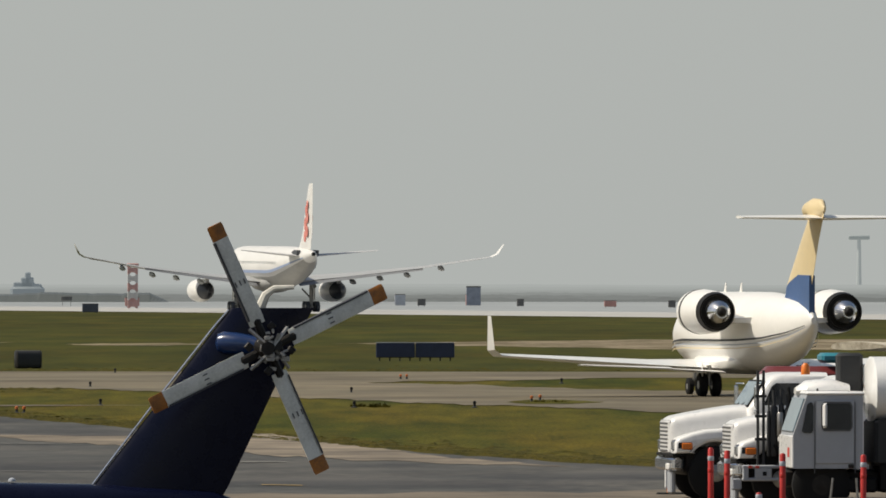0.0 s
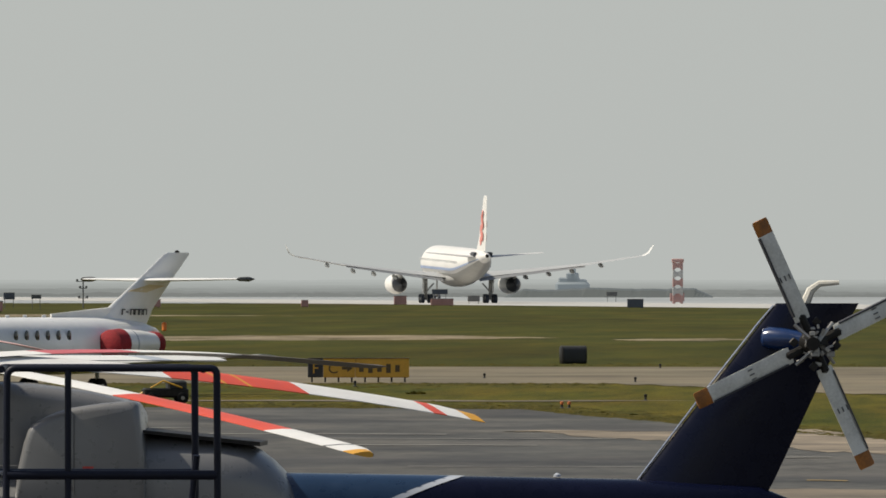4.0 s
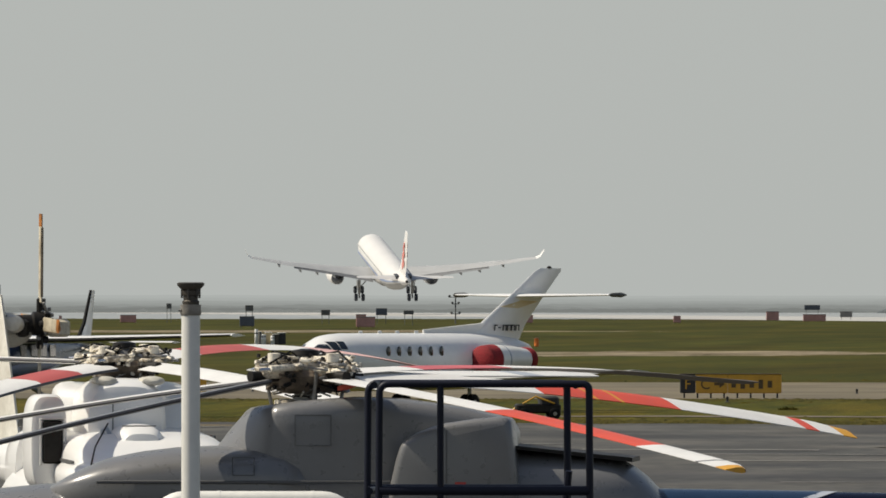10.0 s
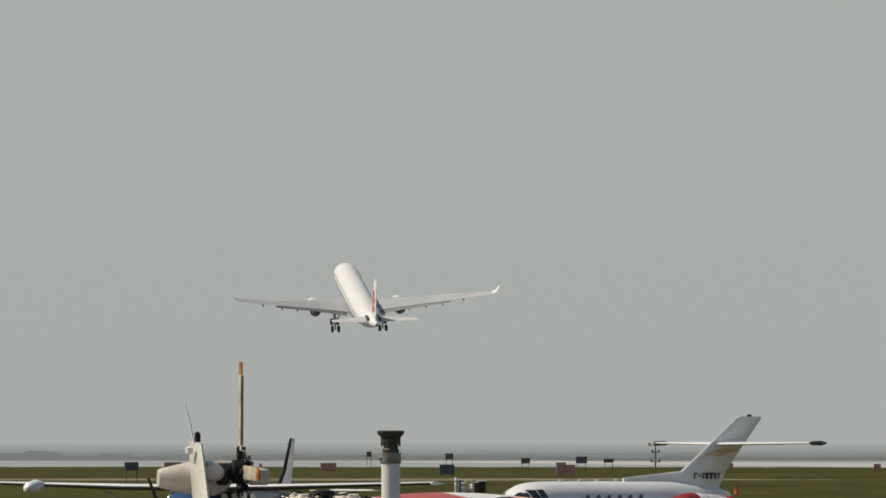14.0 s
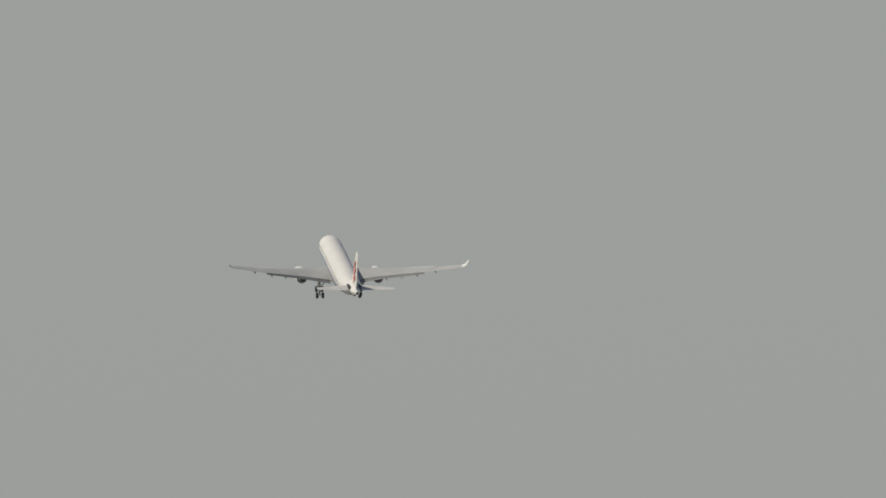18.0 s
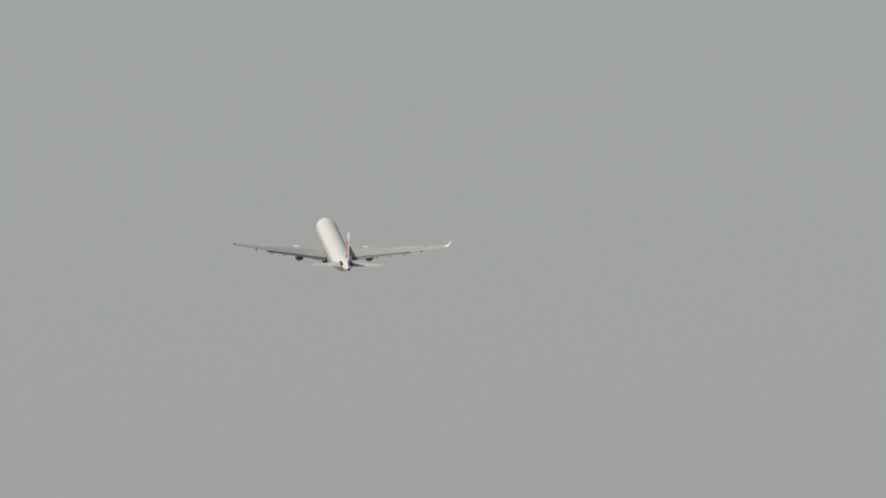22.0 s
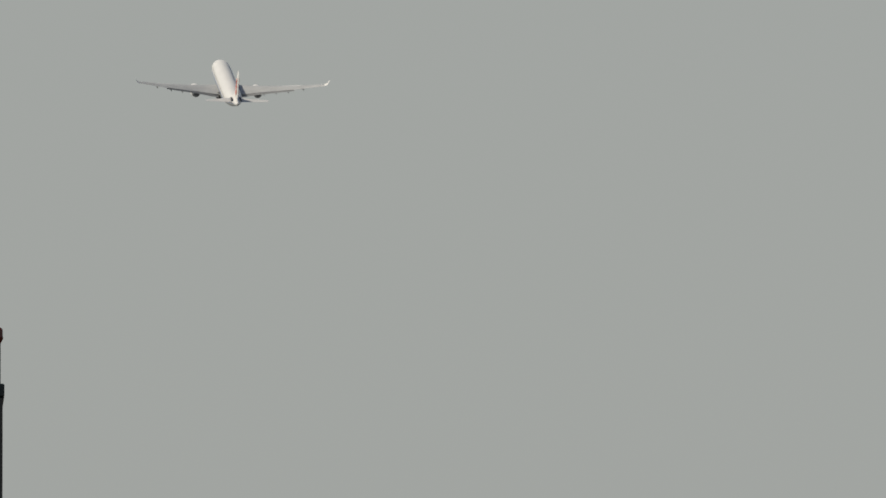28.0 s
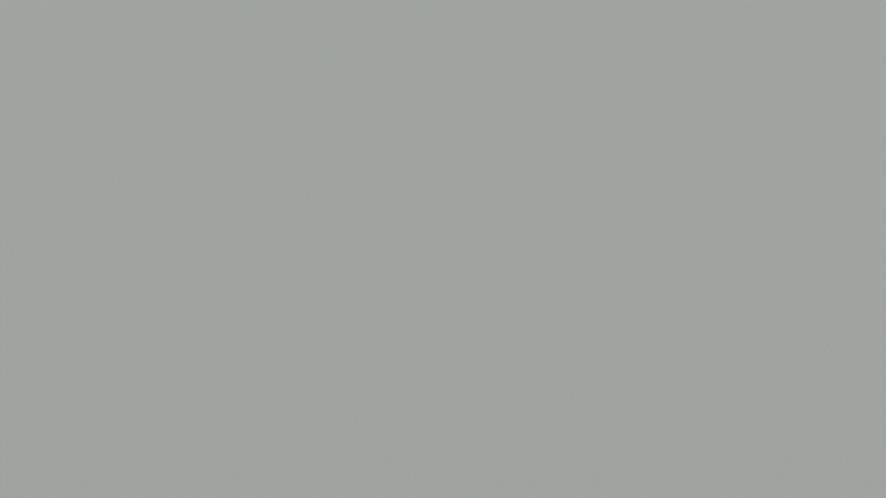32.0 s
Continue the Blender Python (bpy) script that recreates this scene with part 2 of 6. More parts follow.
PALECONC = surf("pale_concrete", (0.1827, 0.1496, 0.10810), 0.8, var=0.25, size=1.5, stretch=(0.35, 0.35, 1), dirt=(0.07395, 0.06264, 0.04802), span=(0.34, 0.66), spec=0.3)
STRIPCONC = surf("bleached_concrete", (0.256, 0.209, 0.15088), 0.8, var=0.25, size=1.5, stretch=(0.35, 0.35, 1), dirt=(0.07395, 0.06264, 0.04802), span=(0.34, 0.66), spec=0.3)
RUNWAY = surf("runway_concrete", (0.44, 0.4312, 0.4048), 0.7, var=0.1, size=40)
GRASS = surf("grass", (0.08134, 0.06889, 0.00687), 0.95, var=0.36, size=1.5, bump=0.08, stretch=(1.4, 0.1, 1), dirt=(0.0332, 0.03569, 0.00344), span=(0.34, 0.66), patch=(0.5, 0.68, 0.5), patch_size=9.0, patch2=(1.2, 1.04, 1.0), fine_share=0.45, spec=0.1)
TUFT = surf("grass_tuft", (0.0595, 0.04675, 0.0068), 0.95, var=0.4, size=0.8, stretch=(1, 0.2, 1), dirt=(0.0238, 0.0255, 0.0034), spec=0.1)
# Dark paints of far boards, lightened so that the colour carries the haze.
FARNAVY = surf("hazed_blue_grey", (0.1, 0.112, 0.14), 0.6, var=0.2, size=1)
FARGREY = surf("hazed_grey", (0.13, 0.13, 0.125), 0.65, var=0.2, size=1)
DIRT = surf("bare_soil", (0.2208, 0.1794, 0.1196), 0.9, var=0.3, size=2.5, stretch=(0.5, 0.12, 1), dirt=(0.0644, 0.0506, 0.0184), span=(0.36, 0.62), spec=0.2)
SEAM = surf("panel_seam_grey", (0.1, 0.1, 0.1), 0.5, size=0.3)
MAROON = surf("maroon_paint", (0.16, 0.03, 0.03), 0.4, size=1)
TEAL = surf("teal_paint", (0.03, 0.2, 0.26), 0.4, size=1)
SCREEN = surf("windscreen_glass", (0.2, 0.26, 0.3), 0.1, size=2)
# Tower paints are paled and greyed to put distance haze into them.
TOWERWHITE = surf("tower_hazed_white", (0.46, 0.465, 0.455), 0.5, size=2)
TOWERRED = surf("tower_hazed_red", (0.43, 0.26, 0.24), 0.5, size=2)


# ---- building blocks ----
class Shape:
    """Vertices and faces of one part."""

    def __init__(self):
        self.v, self.f = [], []

    def rings(self, rings, cap=True, closed=True):
        n, base = len(rings[0]), len(self.v)
        for r in rings:
            self.v += [tuple(p) for p in r]
        for i in range(len(rings) - 1):
            for j in range(n if closed else n - 1):
                k = (j + 1) % n
                self.f.append((base + i * n + j, base + i * n + k, base + (i + 1) * n + k, base + (i + 1) * n + j))
        if cap:
            self.f.append(tuple(base + j for j in reversed(range(n))))
            self.f.append(tuple(base + (len(rings) - 1) * n + j for j in range(n)))
        return self

    def tube(self, pts, r, n=10, r2=None):
        pts = [Vector(p) for p in pts]
        rings = []
        side = None
        for i, p in enumerate(pts):
            d = (pts[min(i + 1, len(pts) - 1)] - pts[max(i - 1, 0)]).normalized()
            if side is None:
                side = d.orthogonal().normalized()
            side = (side - d * side.dot(d)).normalized()
            up = d.cross(side)
            rr = r if r2 is None else r + (r2 - r) * i / (len(pts) - 1)
            rings.append([p + (side * math.cos(2 * math.pi * j / n) + up * math.sin(2 * math.pi * j / n)) * rr for j in range(n)])
        return self.rings(rings)

    def lathe(self, prof, axis="z", at=(0, 0, 0), n=20, squash=1.0):
        """prof: (along, radius) pairs round an axis through at."""
        rings = []
        for s, r in prof:
            ring = []
            for j in range(n):
                c, d = r * math.cos(2 * math.pi * j / n), r * math.sin(2 * math.pi * j / n) * squash
                p = {"z": (c, d, s), "x": (s, c, d), "y": (c, s, d)}[axis]
                ring.append((p[0] + at[0], p[1] + at[1], p[2] + at[2]))
            rings.append(ring)
        return self.rings(rings)

    def box(self, c, size, bev=0.0, m=None):
        x, y, z = size[0] / 2, size[1] / 2, size[2] / 2
        b = min(bev, x, y, z)
        rings = []
        for zz, ins in ((-z, b), (-z + b, 0), (z - b, 0), (z, b)) if b else ((-z, 0), (z, 0)):
            xx, yy = x - ins, y - ins
            ring = [(xx, yy - b), (xx - b, yy), (-xx + b, yy), (-xx, yy - b), (-xx, -yy + b), (-xx + b, -yy), (xx - b, -yy), (xx, -yy + b)] if b else [(xx, yy), (-xx, yy), (-xx, -yy), (xx, -yy)]
            rings.append([Vector((px, py, zz)) for px, py in ring])
        mm = Matrix.Translation(c) @ (m if m else Matrix.Identity(4))
        return self.rings([[mm @ p for p in r] for r in rings])

    def plate(self, outline, thick, plane="xz", at=0.0, taper=1.0):
        """A flat plate with the outline in a plane, its middle at that depth."""
        rings = []
        for d in (-thick / 2, thick / 2):
            rings.append([{"xz": (a, at + d, b), "xy": (a, b, at + d), "yz": (at + d, a, b)}[plane] for a, b in outline])
        return self.rings(rings)

    def ellipse(self, stations, n=24, power=2.0):
        """A body along x: stations of (x, y, z, half width, half height)."""
        rings = []
        for x, y, z, w, h in stations:
            ring = []
            for j in range(n):
                c, s = math.cos(2 * math.pi * j / n), math.sin(2 * math.pi * j / n)
                k = 2.0 / power
                ring.append((x, y + w * math.copysign(abs(c) ** k, c), z + h * math.copysign(abs(s) ** k, s)))
            rings.append(ring)
        return self.rings(rings)

    def wing(self, stations, vertical=False):
        """An aerofoil: stations of (leading edge x, span, height, chord, thickness ratio)."""
        prof = [(0, 0), (0.02, 0.35), (0.1, 0.75), (0.3, 1.0), (0.6, 0.75), (0.85, 0.3), (1, 0.03), (1, -0.03), (0.85, -0.15), (0.6, -0.4), (0.3, -0.6), (0.1, -0.5), (0.02, -0.3)]
        rings = []
        for x, s, h, c, t in stations:
            if vertical:
                rings.append([(x - a * c, s + (b if b > 0 else b * 1.4) * t * c / 2, h) for a, b in prof])
            else:
                rings.append([(x - a * c, s, h + b * t * c / 2) for a, b in prof])
        return self.rings(rings)

    def flap(self, stations, droop):
        """A lowered flap: stations as for a wing, turned down about the leading edge by droop degrees."""
        prof = [(0, 0), (0.1, 0.6), (0.3, 1.0), (0.6, 0.7), (1, 0.05), (1, -0.05), (0.6, -0.4), (0.3, -0.6), (0.1, -0.5)]
        c, d = math.cos(radians(droop)), math.sin(radians(droop))
        return self.rings([[(x - a * ch * c - b * t * ch / 2 * d, sp, h - a * ch * d + b * t * ch / 2 * c) for a, b in prof] for x, sp, h, ch, t in stations])

    def slab(self, outline, y0, y1, bev):
        """A rounded body cut from a side outline (x, z), from y0 to y1."""
        n = len(outline)
        turn = 1 if sum(outline[i - 1][0] * outline[i][1] - outline[i][0] * outline[i - 1][1] for i in range(n)) > 0 else -1
        inward = []
        for i in range(n):
            a, b, c = Vector(outline[i - 1]), Vector(outline[i]), Vector(outline[(i + 1) % n])
            e, f = (b - a).normalized(), (c - b).normalized()
            v = Vector((-e.y - f.y, e.x + f.x)) * turn
            inward.append(v.normalized() * min(1.4, 2 / max(0.5, v.length)))
        rings = []
        sg = 1 if y1 > y0 else -1
        for y, ins in ((y0, bev), (y0 + sg * bev * 0.13, bev * 0.5), (y0 + sg * bev * 0.5, bev * 0.13), (y0 + sg * bev, 0), (y1 - sg * bev, 0), (y1 - sg * bev * 0.5, bev * 0.13), (y1 - sg * bev * 0.13, bev * 0.5), (y1, bev)):
            rings.append([(px + v.x * ins, y, pz + v.y * ins) for (px, pz), v in zip(outline, inward)])
        return self.rings(rings)

    def mesh(self, name, mat, smooth=True):
        me = bpy.data.meshes.new(name)
        me.from_pydata([tuple(p) for p in self.v], [], self.f)
        bm = bmesh.new()
        bm.from_mesh(me)
        bmesh.ops.recalc_face_normals(bm, faces=bm.faces)
        bm.to_mesh(me)
        bm.free()
        me.materials.append(mat)
        if smooth:
            me.shade_smooth()
            me.set_sharp_from_angle(angle=radians(38 if smooth is True else smooth))
        return me


def part(name, shape, mat, parent, label="", smooth=True):
    ob = new(name, shape.mesh(name, mat, smooth))
    ob.parent = parent
    if label:
        ob["label"] = label
    return ob


def thing(name, m, label, category, group="", kind=""):
    ob = new(name)
    ob.empty_display_size = 0.2
    ob.matrix_world = m
    return tagged(ob, label, category, group, kind)


def placed(u, scale, head=0.0, z=0.0):
    """The pose of a thing whose bearing is u thousandths of the lens's focal length, and which stands at FOCAL / scale metres."""
    d = FOCAL / scale
    az = u / FOCAL
    return pose(d * math.sin(az), d * math.cos(az), z, 0, 0, head)


def arc(c, r, a0, a1, n=6, plane="xz"):
    pts = []
    for i in range(n + 1):
        t = radians(a0 + (a1 - a0) * i / n)
        a, b = r * math.cos(t), r * math.sin(t)
        pts.append({"xz": (c[0] + a, c[1], c[2] + b), "xy": (c[0] + a, c[1] + b, c[2]), "yz": (c[0], c[1] + a, c[2] + b)}[plane])
    return pts


# ---- ground ----
def sheet(name, outline, z, mat, label, category, rough=0.0, step=2.0, reach=120):
    """A flat piece of ground with its outline (x, y); rough: how far its edge wanders."""
    pts = []
    for i, (x0, y0) in enumerate(outline):
        x1, y1 = outline[(i + 1) % len(outline)]
        n = max(1, int(math.hypot(x1 - x0, y1 - y0) / step)) if rough and max(abs(x0), abs(x1)) < reach else 1
        for k in range(n):
            x, y = x0 + (x1 - x0) * k / n, y0 + (y1 - y0) * k / n
            if rough:
                y += rough * (noise.noise((x * 0.5, y * 0.11, 3.1)) * 3.0 + noise.noise((x * 2.3, y * 0.4, 7.7)) * 1.5)
            pts.append((x, y))
    s = Shape()
    s.v = [(x, y, z) for x, y in pts]
    s.f = [tuple(range(len(pts)))]
    ob = new(name, s.mesh(name, mat, False))
    return tagged(ob, label, category, kind="structure")


# The ground is one sheet of grass that reaches the horizon; paved and bare areas lie on it.
sheet("ground", [(-2500, -300), (2500, -300), (2500, 4950), (-2500, 4950)], 0, GRASS, "rough green airfield grass, dry and yellowed in places", "grass")
FARGRASS = surf("far_green_grass", (0.055, 0.0545, 0.00810), 0.95, var=0.25, size=2.5, bump=0.06, stretch=(0.5, 0.05, 1), dirt=(0.0272, 0.032, 0.00515), span=(0.34, 0.66), patch=(0.75, 0.72, 0.62), patch_size=9.0, patch2=(1.15, 1.0, 0.95), fine_share=0.4, spec=0.08)
sheet("far_grass", [(-2500, 570), (-400, 566), (200, 557), (2500, 552), (2500, 1600), (22, 1625), (-116, 2050), (-2500, 2065)], 0.01, FARGRASS, "greener long grass between the taxiway and the water", "grass", 6.0, 1.2, 430)
sheet("apron", [(-400, -250), (400, -250), (400, 258), (30, 262), (9, 264), (3.5, 272), (-0.4, 292), (-5.4, 322), (-14.2, 378), (-21, 383), (-50, 388), (-400, 388)], 0.02, ASPHALT, "dark worn asphalt apron with streaks", "apron", 1.3, 0.8)
sheet("concrete_strip", [(-12.4, 324), (-4.4, 326), (-0.2, 286), (2.8, 268), (-2.0, 279), (-7.5, 304)], 0.03, STRIPCONC, "pale concrete strip along the apron's edge", "pavement", 1.5, 0.8)
sheet("concrete_pad", [(-9, 216), (-4, 233), (4, 238), (30, 240), (30, 150), (-9, 150)], 0.03, PALECONC, "pale worn concrete pad on the apron", "pavement", 1.2, 0.8)
sheet("taxiway", [(-400, 478), (-15, 476), (-2.6, 423), (6.6, 386), (200, 380), (200, 463), (8, 463), (-3, 500), (7, 524), (200, 524), (200, 557), (-400, 566)], 0.02, TAXIWAY, "pale grey concrete taxiway", "taxiway", 2.2, 1.2)
for x0, x1, y0, y1 in ((-56, -33, 803, 880), (-23, -16, 800, 830), (4, 60, 750, 905), (-175, -90, 1300, 1390), (-420, -250, 1180, 1300), (-30, -12, 403, 407)):
    w = (x1 - x0) * 0.2
    sheet("bare_ground", [(x0 - w, (y0 + y1) / 2), (x0 + w, y0), (x1 - w, y0 + (y1 - y0) * 0.08), (x1 + w, (y0 + y1) / 2), (x1 - w, y1), (x0 + w, y1 - (y1 - y0) * 0.1)], 0.02, DIRT if y0 > 500 else PALECONC, "bare pale soil strip in the grass", "soil", 1.0 if y0 < 500 else 3.0, 2.0)
sheet("grass_patch", [(2.1, 417), (2.7, 410), (4.2, 411), (5.3, 417), (4.0, 424), (2.9, 425)], 0.03, GRASS, "low grass patch left between the taxiway strips", "grass", 0.5, 0.3)
LINE = surf("worn_line_paint", (0.25, 0.24, 0.21), 0.8, var=0.4, size=1.5, dirt=(0.0675, 0.0675, 0.0675))
LINEY = surf("worn_yellow_paint", (0.306, 0.204, 0.051), 0.8, var=0.4, size=1.5, dirt=(0.085, 0.0765, 0.0595))
for x0, x1, y, w, paint in ((-19.5, -13.5, 317, 1.2, LINE), (-17, -9, 308, 0.8, LINE), (-30, -24, 350, 1.4, LINE), (-7, -3.4, 276, 1.0, LINE), (-3.5, -2.7, 244, 0.9, LINEY), (-15.5, -10.5, 296, 0.9, LINE), (-26, -20.5, 330, 1.0, LINE), (-22, -17, 285, 0.7, LINE), (-12, -5, 262, 0.5, LINE), (-38, -30, 372, 2.0, LINE), (-35.4, -33.4, 376, 1.6, LINEY)):
    sheet("painted_line", [(x0, y), (x1, y - w), (x1, y), (x0, y + w)], 0.034, paint, "worn paint line on the asphalt", "marking", 0.2, 0.4)
WATER = surf("calm_water", (0.335, 0.347, 0.335), 0.35, var=0.16, size=30, stretch=(0.3, 0.1, 1))
sheet("water", [(-2500, 2060), (-420, 2055), (-116, 2045), (22, 1620), (150, 1615), (2500, 1600), (2500, 4940), (-2500, 4940)], 0.02, WATER, "bright calm water beyond the runway", "water", 12.0, 1.2, 430)
sheet("runway", [(-14 - 33, 1769), (85, 1240), (145, 1250), (-14 + 36, 1769), (-437 + 30, 3530), (-437 - 30, 3520)], 0.04, RUNWAY, "pale concrete runway shimmering in the heat", "runway")
sheet("shoulder", [(-121, 2030), (18, 1590), (26, 1600), (-113, 2040)], 0.03, PALECONC, "pale edge of the runway", "pavement")


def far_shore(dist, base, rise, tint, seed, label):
    """One ridge of the wooded far shore, hazed paler the farther off it lies."""
    # Distance haze is put into the ridge as a self-lit tint over near-black.
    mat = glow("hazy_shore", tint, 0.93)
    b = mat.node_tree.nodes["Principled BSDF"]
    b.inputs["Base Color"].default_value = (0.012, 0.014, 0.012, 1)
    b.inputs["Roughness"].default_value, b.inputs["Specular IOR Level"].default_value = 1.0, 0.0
    s = Shape()
    n = 1100
    for i in range(n + 1):
        x = -600 + 1000 * i / n
        h = base + rise * (0.7 * noise.noise((x * 0.018, seed, 0.0)) + 0.4 * noise.noise((x * 0.07, seed, 2.0)) + 0.3 * noise.noise((x * 0.3, seed, 4.0)) + 0.2 * noise.noise((x * 0.9, seed, 6.0)))
        h = max(0.1, h)
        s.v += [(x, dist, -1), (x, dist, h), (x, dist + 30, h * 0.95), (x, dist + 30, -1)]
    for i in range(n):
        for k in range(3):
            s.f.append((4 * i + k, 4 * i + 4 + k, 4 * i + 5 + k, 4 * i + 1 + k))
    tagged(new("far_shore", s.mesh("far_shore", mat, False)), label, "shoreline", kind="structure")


# Pale back ridges are added to step the haze into the sky.
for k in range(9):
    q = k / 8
    far_shore(2890 - 16 * k, 3.75 - 3.0 * q ** 0.8, 0.25 + 1.1 * q ** 2, [c0 + (c1 - c0) * q for c0, c1 in ((0.425, 0.205), (0.445, 0.214), (0.425, 0.202))], 1.5 + 2.3 * k, "hazy grey treeline on the far shore" if k > 4 else "pale ridge standing for haze over the far shore")
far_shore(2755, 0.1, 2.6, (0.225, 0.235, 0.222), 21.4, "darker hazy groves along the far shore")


def islet():
    """A low breakwater with a hazy ship behind it."""
    # Haze is put into the stones as a self-lit dark grey.
    mat = glow("hazy_breakwater", (0.08, 0.088, 0.082), 0.65)
    mat.node_tree.nodes["Principled BSDF"].inputs["Base Color"].default_value = (0.05, 0.055, 0.05, 1)
    rng = random.Random(8)
    s = Shape()
    rings = []
    for i in range(60):
        x = -103 + i * 0.75
        t = min(1, i / 5, (59 - i) / 5)
        h = 0.3 + 1.9 * t * (0.85 + 0.25 * noise.noise((x * 0.09, 5.0, 0))) + (0.16 * noise.noise((x * 0.5, 2.0, 0)) + rng.uniform(-0.05, 0.05)) * t
        rings.append([(x, 2700, 0), (x, 2703, h * 0.8), (x, 2706, h), (x, 2712, h * 0.7), (x, 2716, 0)])
    s.rings(rings)
    ob = new("breakwater", s.mesh("breakwater", mat, False))
    tagged(ob, "low dark hazy breakwater of stones in the water", "breakwater", kind="structure")
    sh = thing("ship", pose(-89.6, 2735, 0), "hazy blue-grey ship with a tall bridge far off", "ship")
    # Ship's grey glows to stand for the haze in front of it.
    hz = glow("hazy_ship", (0.135, 0.155, 0.165), 0.75)
    part("hull", Shape().box((0, 0, 1.7), (7.4, 4, 3.4), 0.6), hz, sh)
    for x, w, h in ((-0.7, 4.6, 4.3), (0, 2.7, 5.3), (0.1, 1.2, 6.4), (2.3, 1.6, 3.9)):
        part("superstructure", Shape().box((x, 0, h / 2 + 0.5), (w, 3, h - 1), 0.25), hz, sh)



islet()


# ---- the departing airliner ----
def wheel(parent, c, r, w, name="wheel", hub=METAL, axis="y", tyre=BLACK):
    t = part(name, Shape().lathe([(-w / 2, r * 0.55), (-w / 2, r * 0.86), (-w * 0.36, r), (w * 0.36, r), (w / 2, r * 0.86), (w / 2, r * 0.55)], axis, c, 18), tyre, parent, "black rubber tyre")
    part("rim", Shape().lathe([(-w * 0.52, r * 0.2), (-w * 0.48, r * 0.5), (w * 0.48, r * 0.5), (w * 0.52, r * 0.2)], axis, c, 14), hub, t)
    return t


WINGS = []
ENGINES = []
BOGIES = []


def airliner():
    a = thing("airliner", pose(0, 1769, 0, 0, 0, 101.7), "white twin-engined wide-body airliner taking off, red emblem on its fin", "airliner")
    R, Z = 2.82, 5.8
    body = [(28.9, 0, 5.1, 0.05, 0.05), (28.6, 0, 5.15, 0.55, 0.5), (27.6, 0, 5.25, 1.2, 1.1), (26, 0, 5.45, 1.9, 1.8), (24, 0, 5.65, 2.45, 2.42), (21.5, 0, 5.78, 2.76, 2.78), (19, 0, Z, R, R),
            (10, 0, Z, R, R), (0, 0, Z, R, R), (-9, 0, Z, R, R), (-13, 0, 5.9, 2.78, 2.72), (-18, 0, 6.3, 2.45, 2.25), (-23, 0, 6.85, 1.75, 1.55), (-27, 0, 7.3, 1.0, 0.9), (-29.2, 0, 7.55, 0.5, 0.48), (-29.9, 0, 7.6, 0.22, 0.25)]
    fus = part("fuselage", Shape().ellipse(body, 40), JETWHITE, a, "white fuselage")
    for sgn in (-1, 1):
        s = Shape()
        ring = []
        for x, y, z, w, h in body[3:-2]:
            an = [radians(v) for v in (-4, 0, 4)]
            ring.append([(x, sgn * (w + 0.02) * math.cos(t), z - 0.25 * h + (h + 0.02) * math.sin(t)) for t in an])
        s.rings(ring, cap=False, closed=False)
        part("cheatline", s, CHEATBLUE, fus, "dull blue line along the side")
        s = Shape()
        for i in range(44):
            x = 22.5 - i * 0.9
            s.box((x, sgn * 2.79, 6.35), (0.26, 0.06, 0.4), 0.02)
        part("cabin_windows", s, CABINGLASS, fus)["kind"] = "stuff"
    part("cockpit_windows", Shape().ellipse([(27.0, 0, 5.95, 1.3, 0.5), (26.2, 0, 6.3, 1.62, 0.62), (25.6, 0, 6.6, 1.72, 0.6)], 20), GLASS, fus, "dark cockpit windows")
    # Lower third of the skin in a darker grey than the body.
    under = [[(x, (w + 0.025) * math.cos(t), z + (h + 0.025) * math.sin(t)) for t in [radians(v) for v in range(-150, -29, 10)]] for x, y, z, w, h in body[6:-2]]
    part("belly_skin", Shape().rings(under, cap=False, closed=False), BELLYGREY, fus, "grey underside, darker than the upper body")
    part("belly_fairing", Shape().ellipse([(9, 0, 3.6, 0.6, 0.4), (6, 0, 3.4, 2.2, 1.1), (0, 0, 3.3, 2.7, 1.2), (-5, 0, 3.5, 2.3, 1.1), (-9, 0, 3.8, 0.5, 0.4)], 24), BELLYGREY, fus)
    part("tail_cone", Shape().lathe([(-29.75, 0.3), (-30.1, 0.22), (-30.15, 0.1)], "x", (0, 0, 7.6), 14), OILDARK, fus, "dark exhaust at the tail's end")
    fin = part("fin", Shape().wing([(-19.3, 0, 7.9, 8.0, 0.1), (-22.3, 0, 10.5, 6.5, 0.1), (-26.1, 0, 16.9, 3.1, 0.09), (-26.8, 0, 17.3, 2.3, 0.06)], True), JETWHITE, a, "white fin with a red emblem")
    part("rudder", Shape().wing([(-25.9, 0, 8.3, 1.9, 0.16), (-28.25, 0, 16.6, 0.95, 0.16)], True), JETWHITE, fin)
    for sgn in (-1, 1):
        s = Shape()
        for x, z, r in ((-26.7, 14.4, 0.6), (-26.1, 13.5, 0.85), (-26.7, 12.6, 0.75), (-25.4, 11.7, 1.0), (-26.4, 10.7, 0.8), (-25.0, 10.0, 0.8)):
            s.lathe([(0, 0.05), (0.0, r), (0.035, r * 0.96), (0.035, 0.05)], "y", (x, sgn * 0.32 - 0.018, z), 9)
        part("emblem", s, EMBLEM, fin, "red emblem of rounded strokes")
        w = part("wing", Shape().wing([(9.5, sgn * 2.0, 3.6, 12.0, 0.13), (3.6, sgn * 9.6, 4.5, 7.6, 0.115), (-3.5, sgn * 20, 5.9, 4.6, 0.1), (-9.3, sgn * 28.6, 7.5, 2.5, 0.09)]), WINGGREY, a, "grey swept wing")
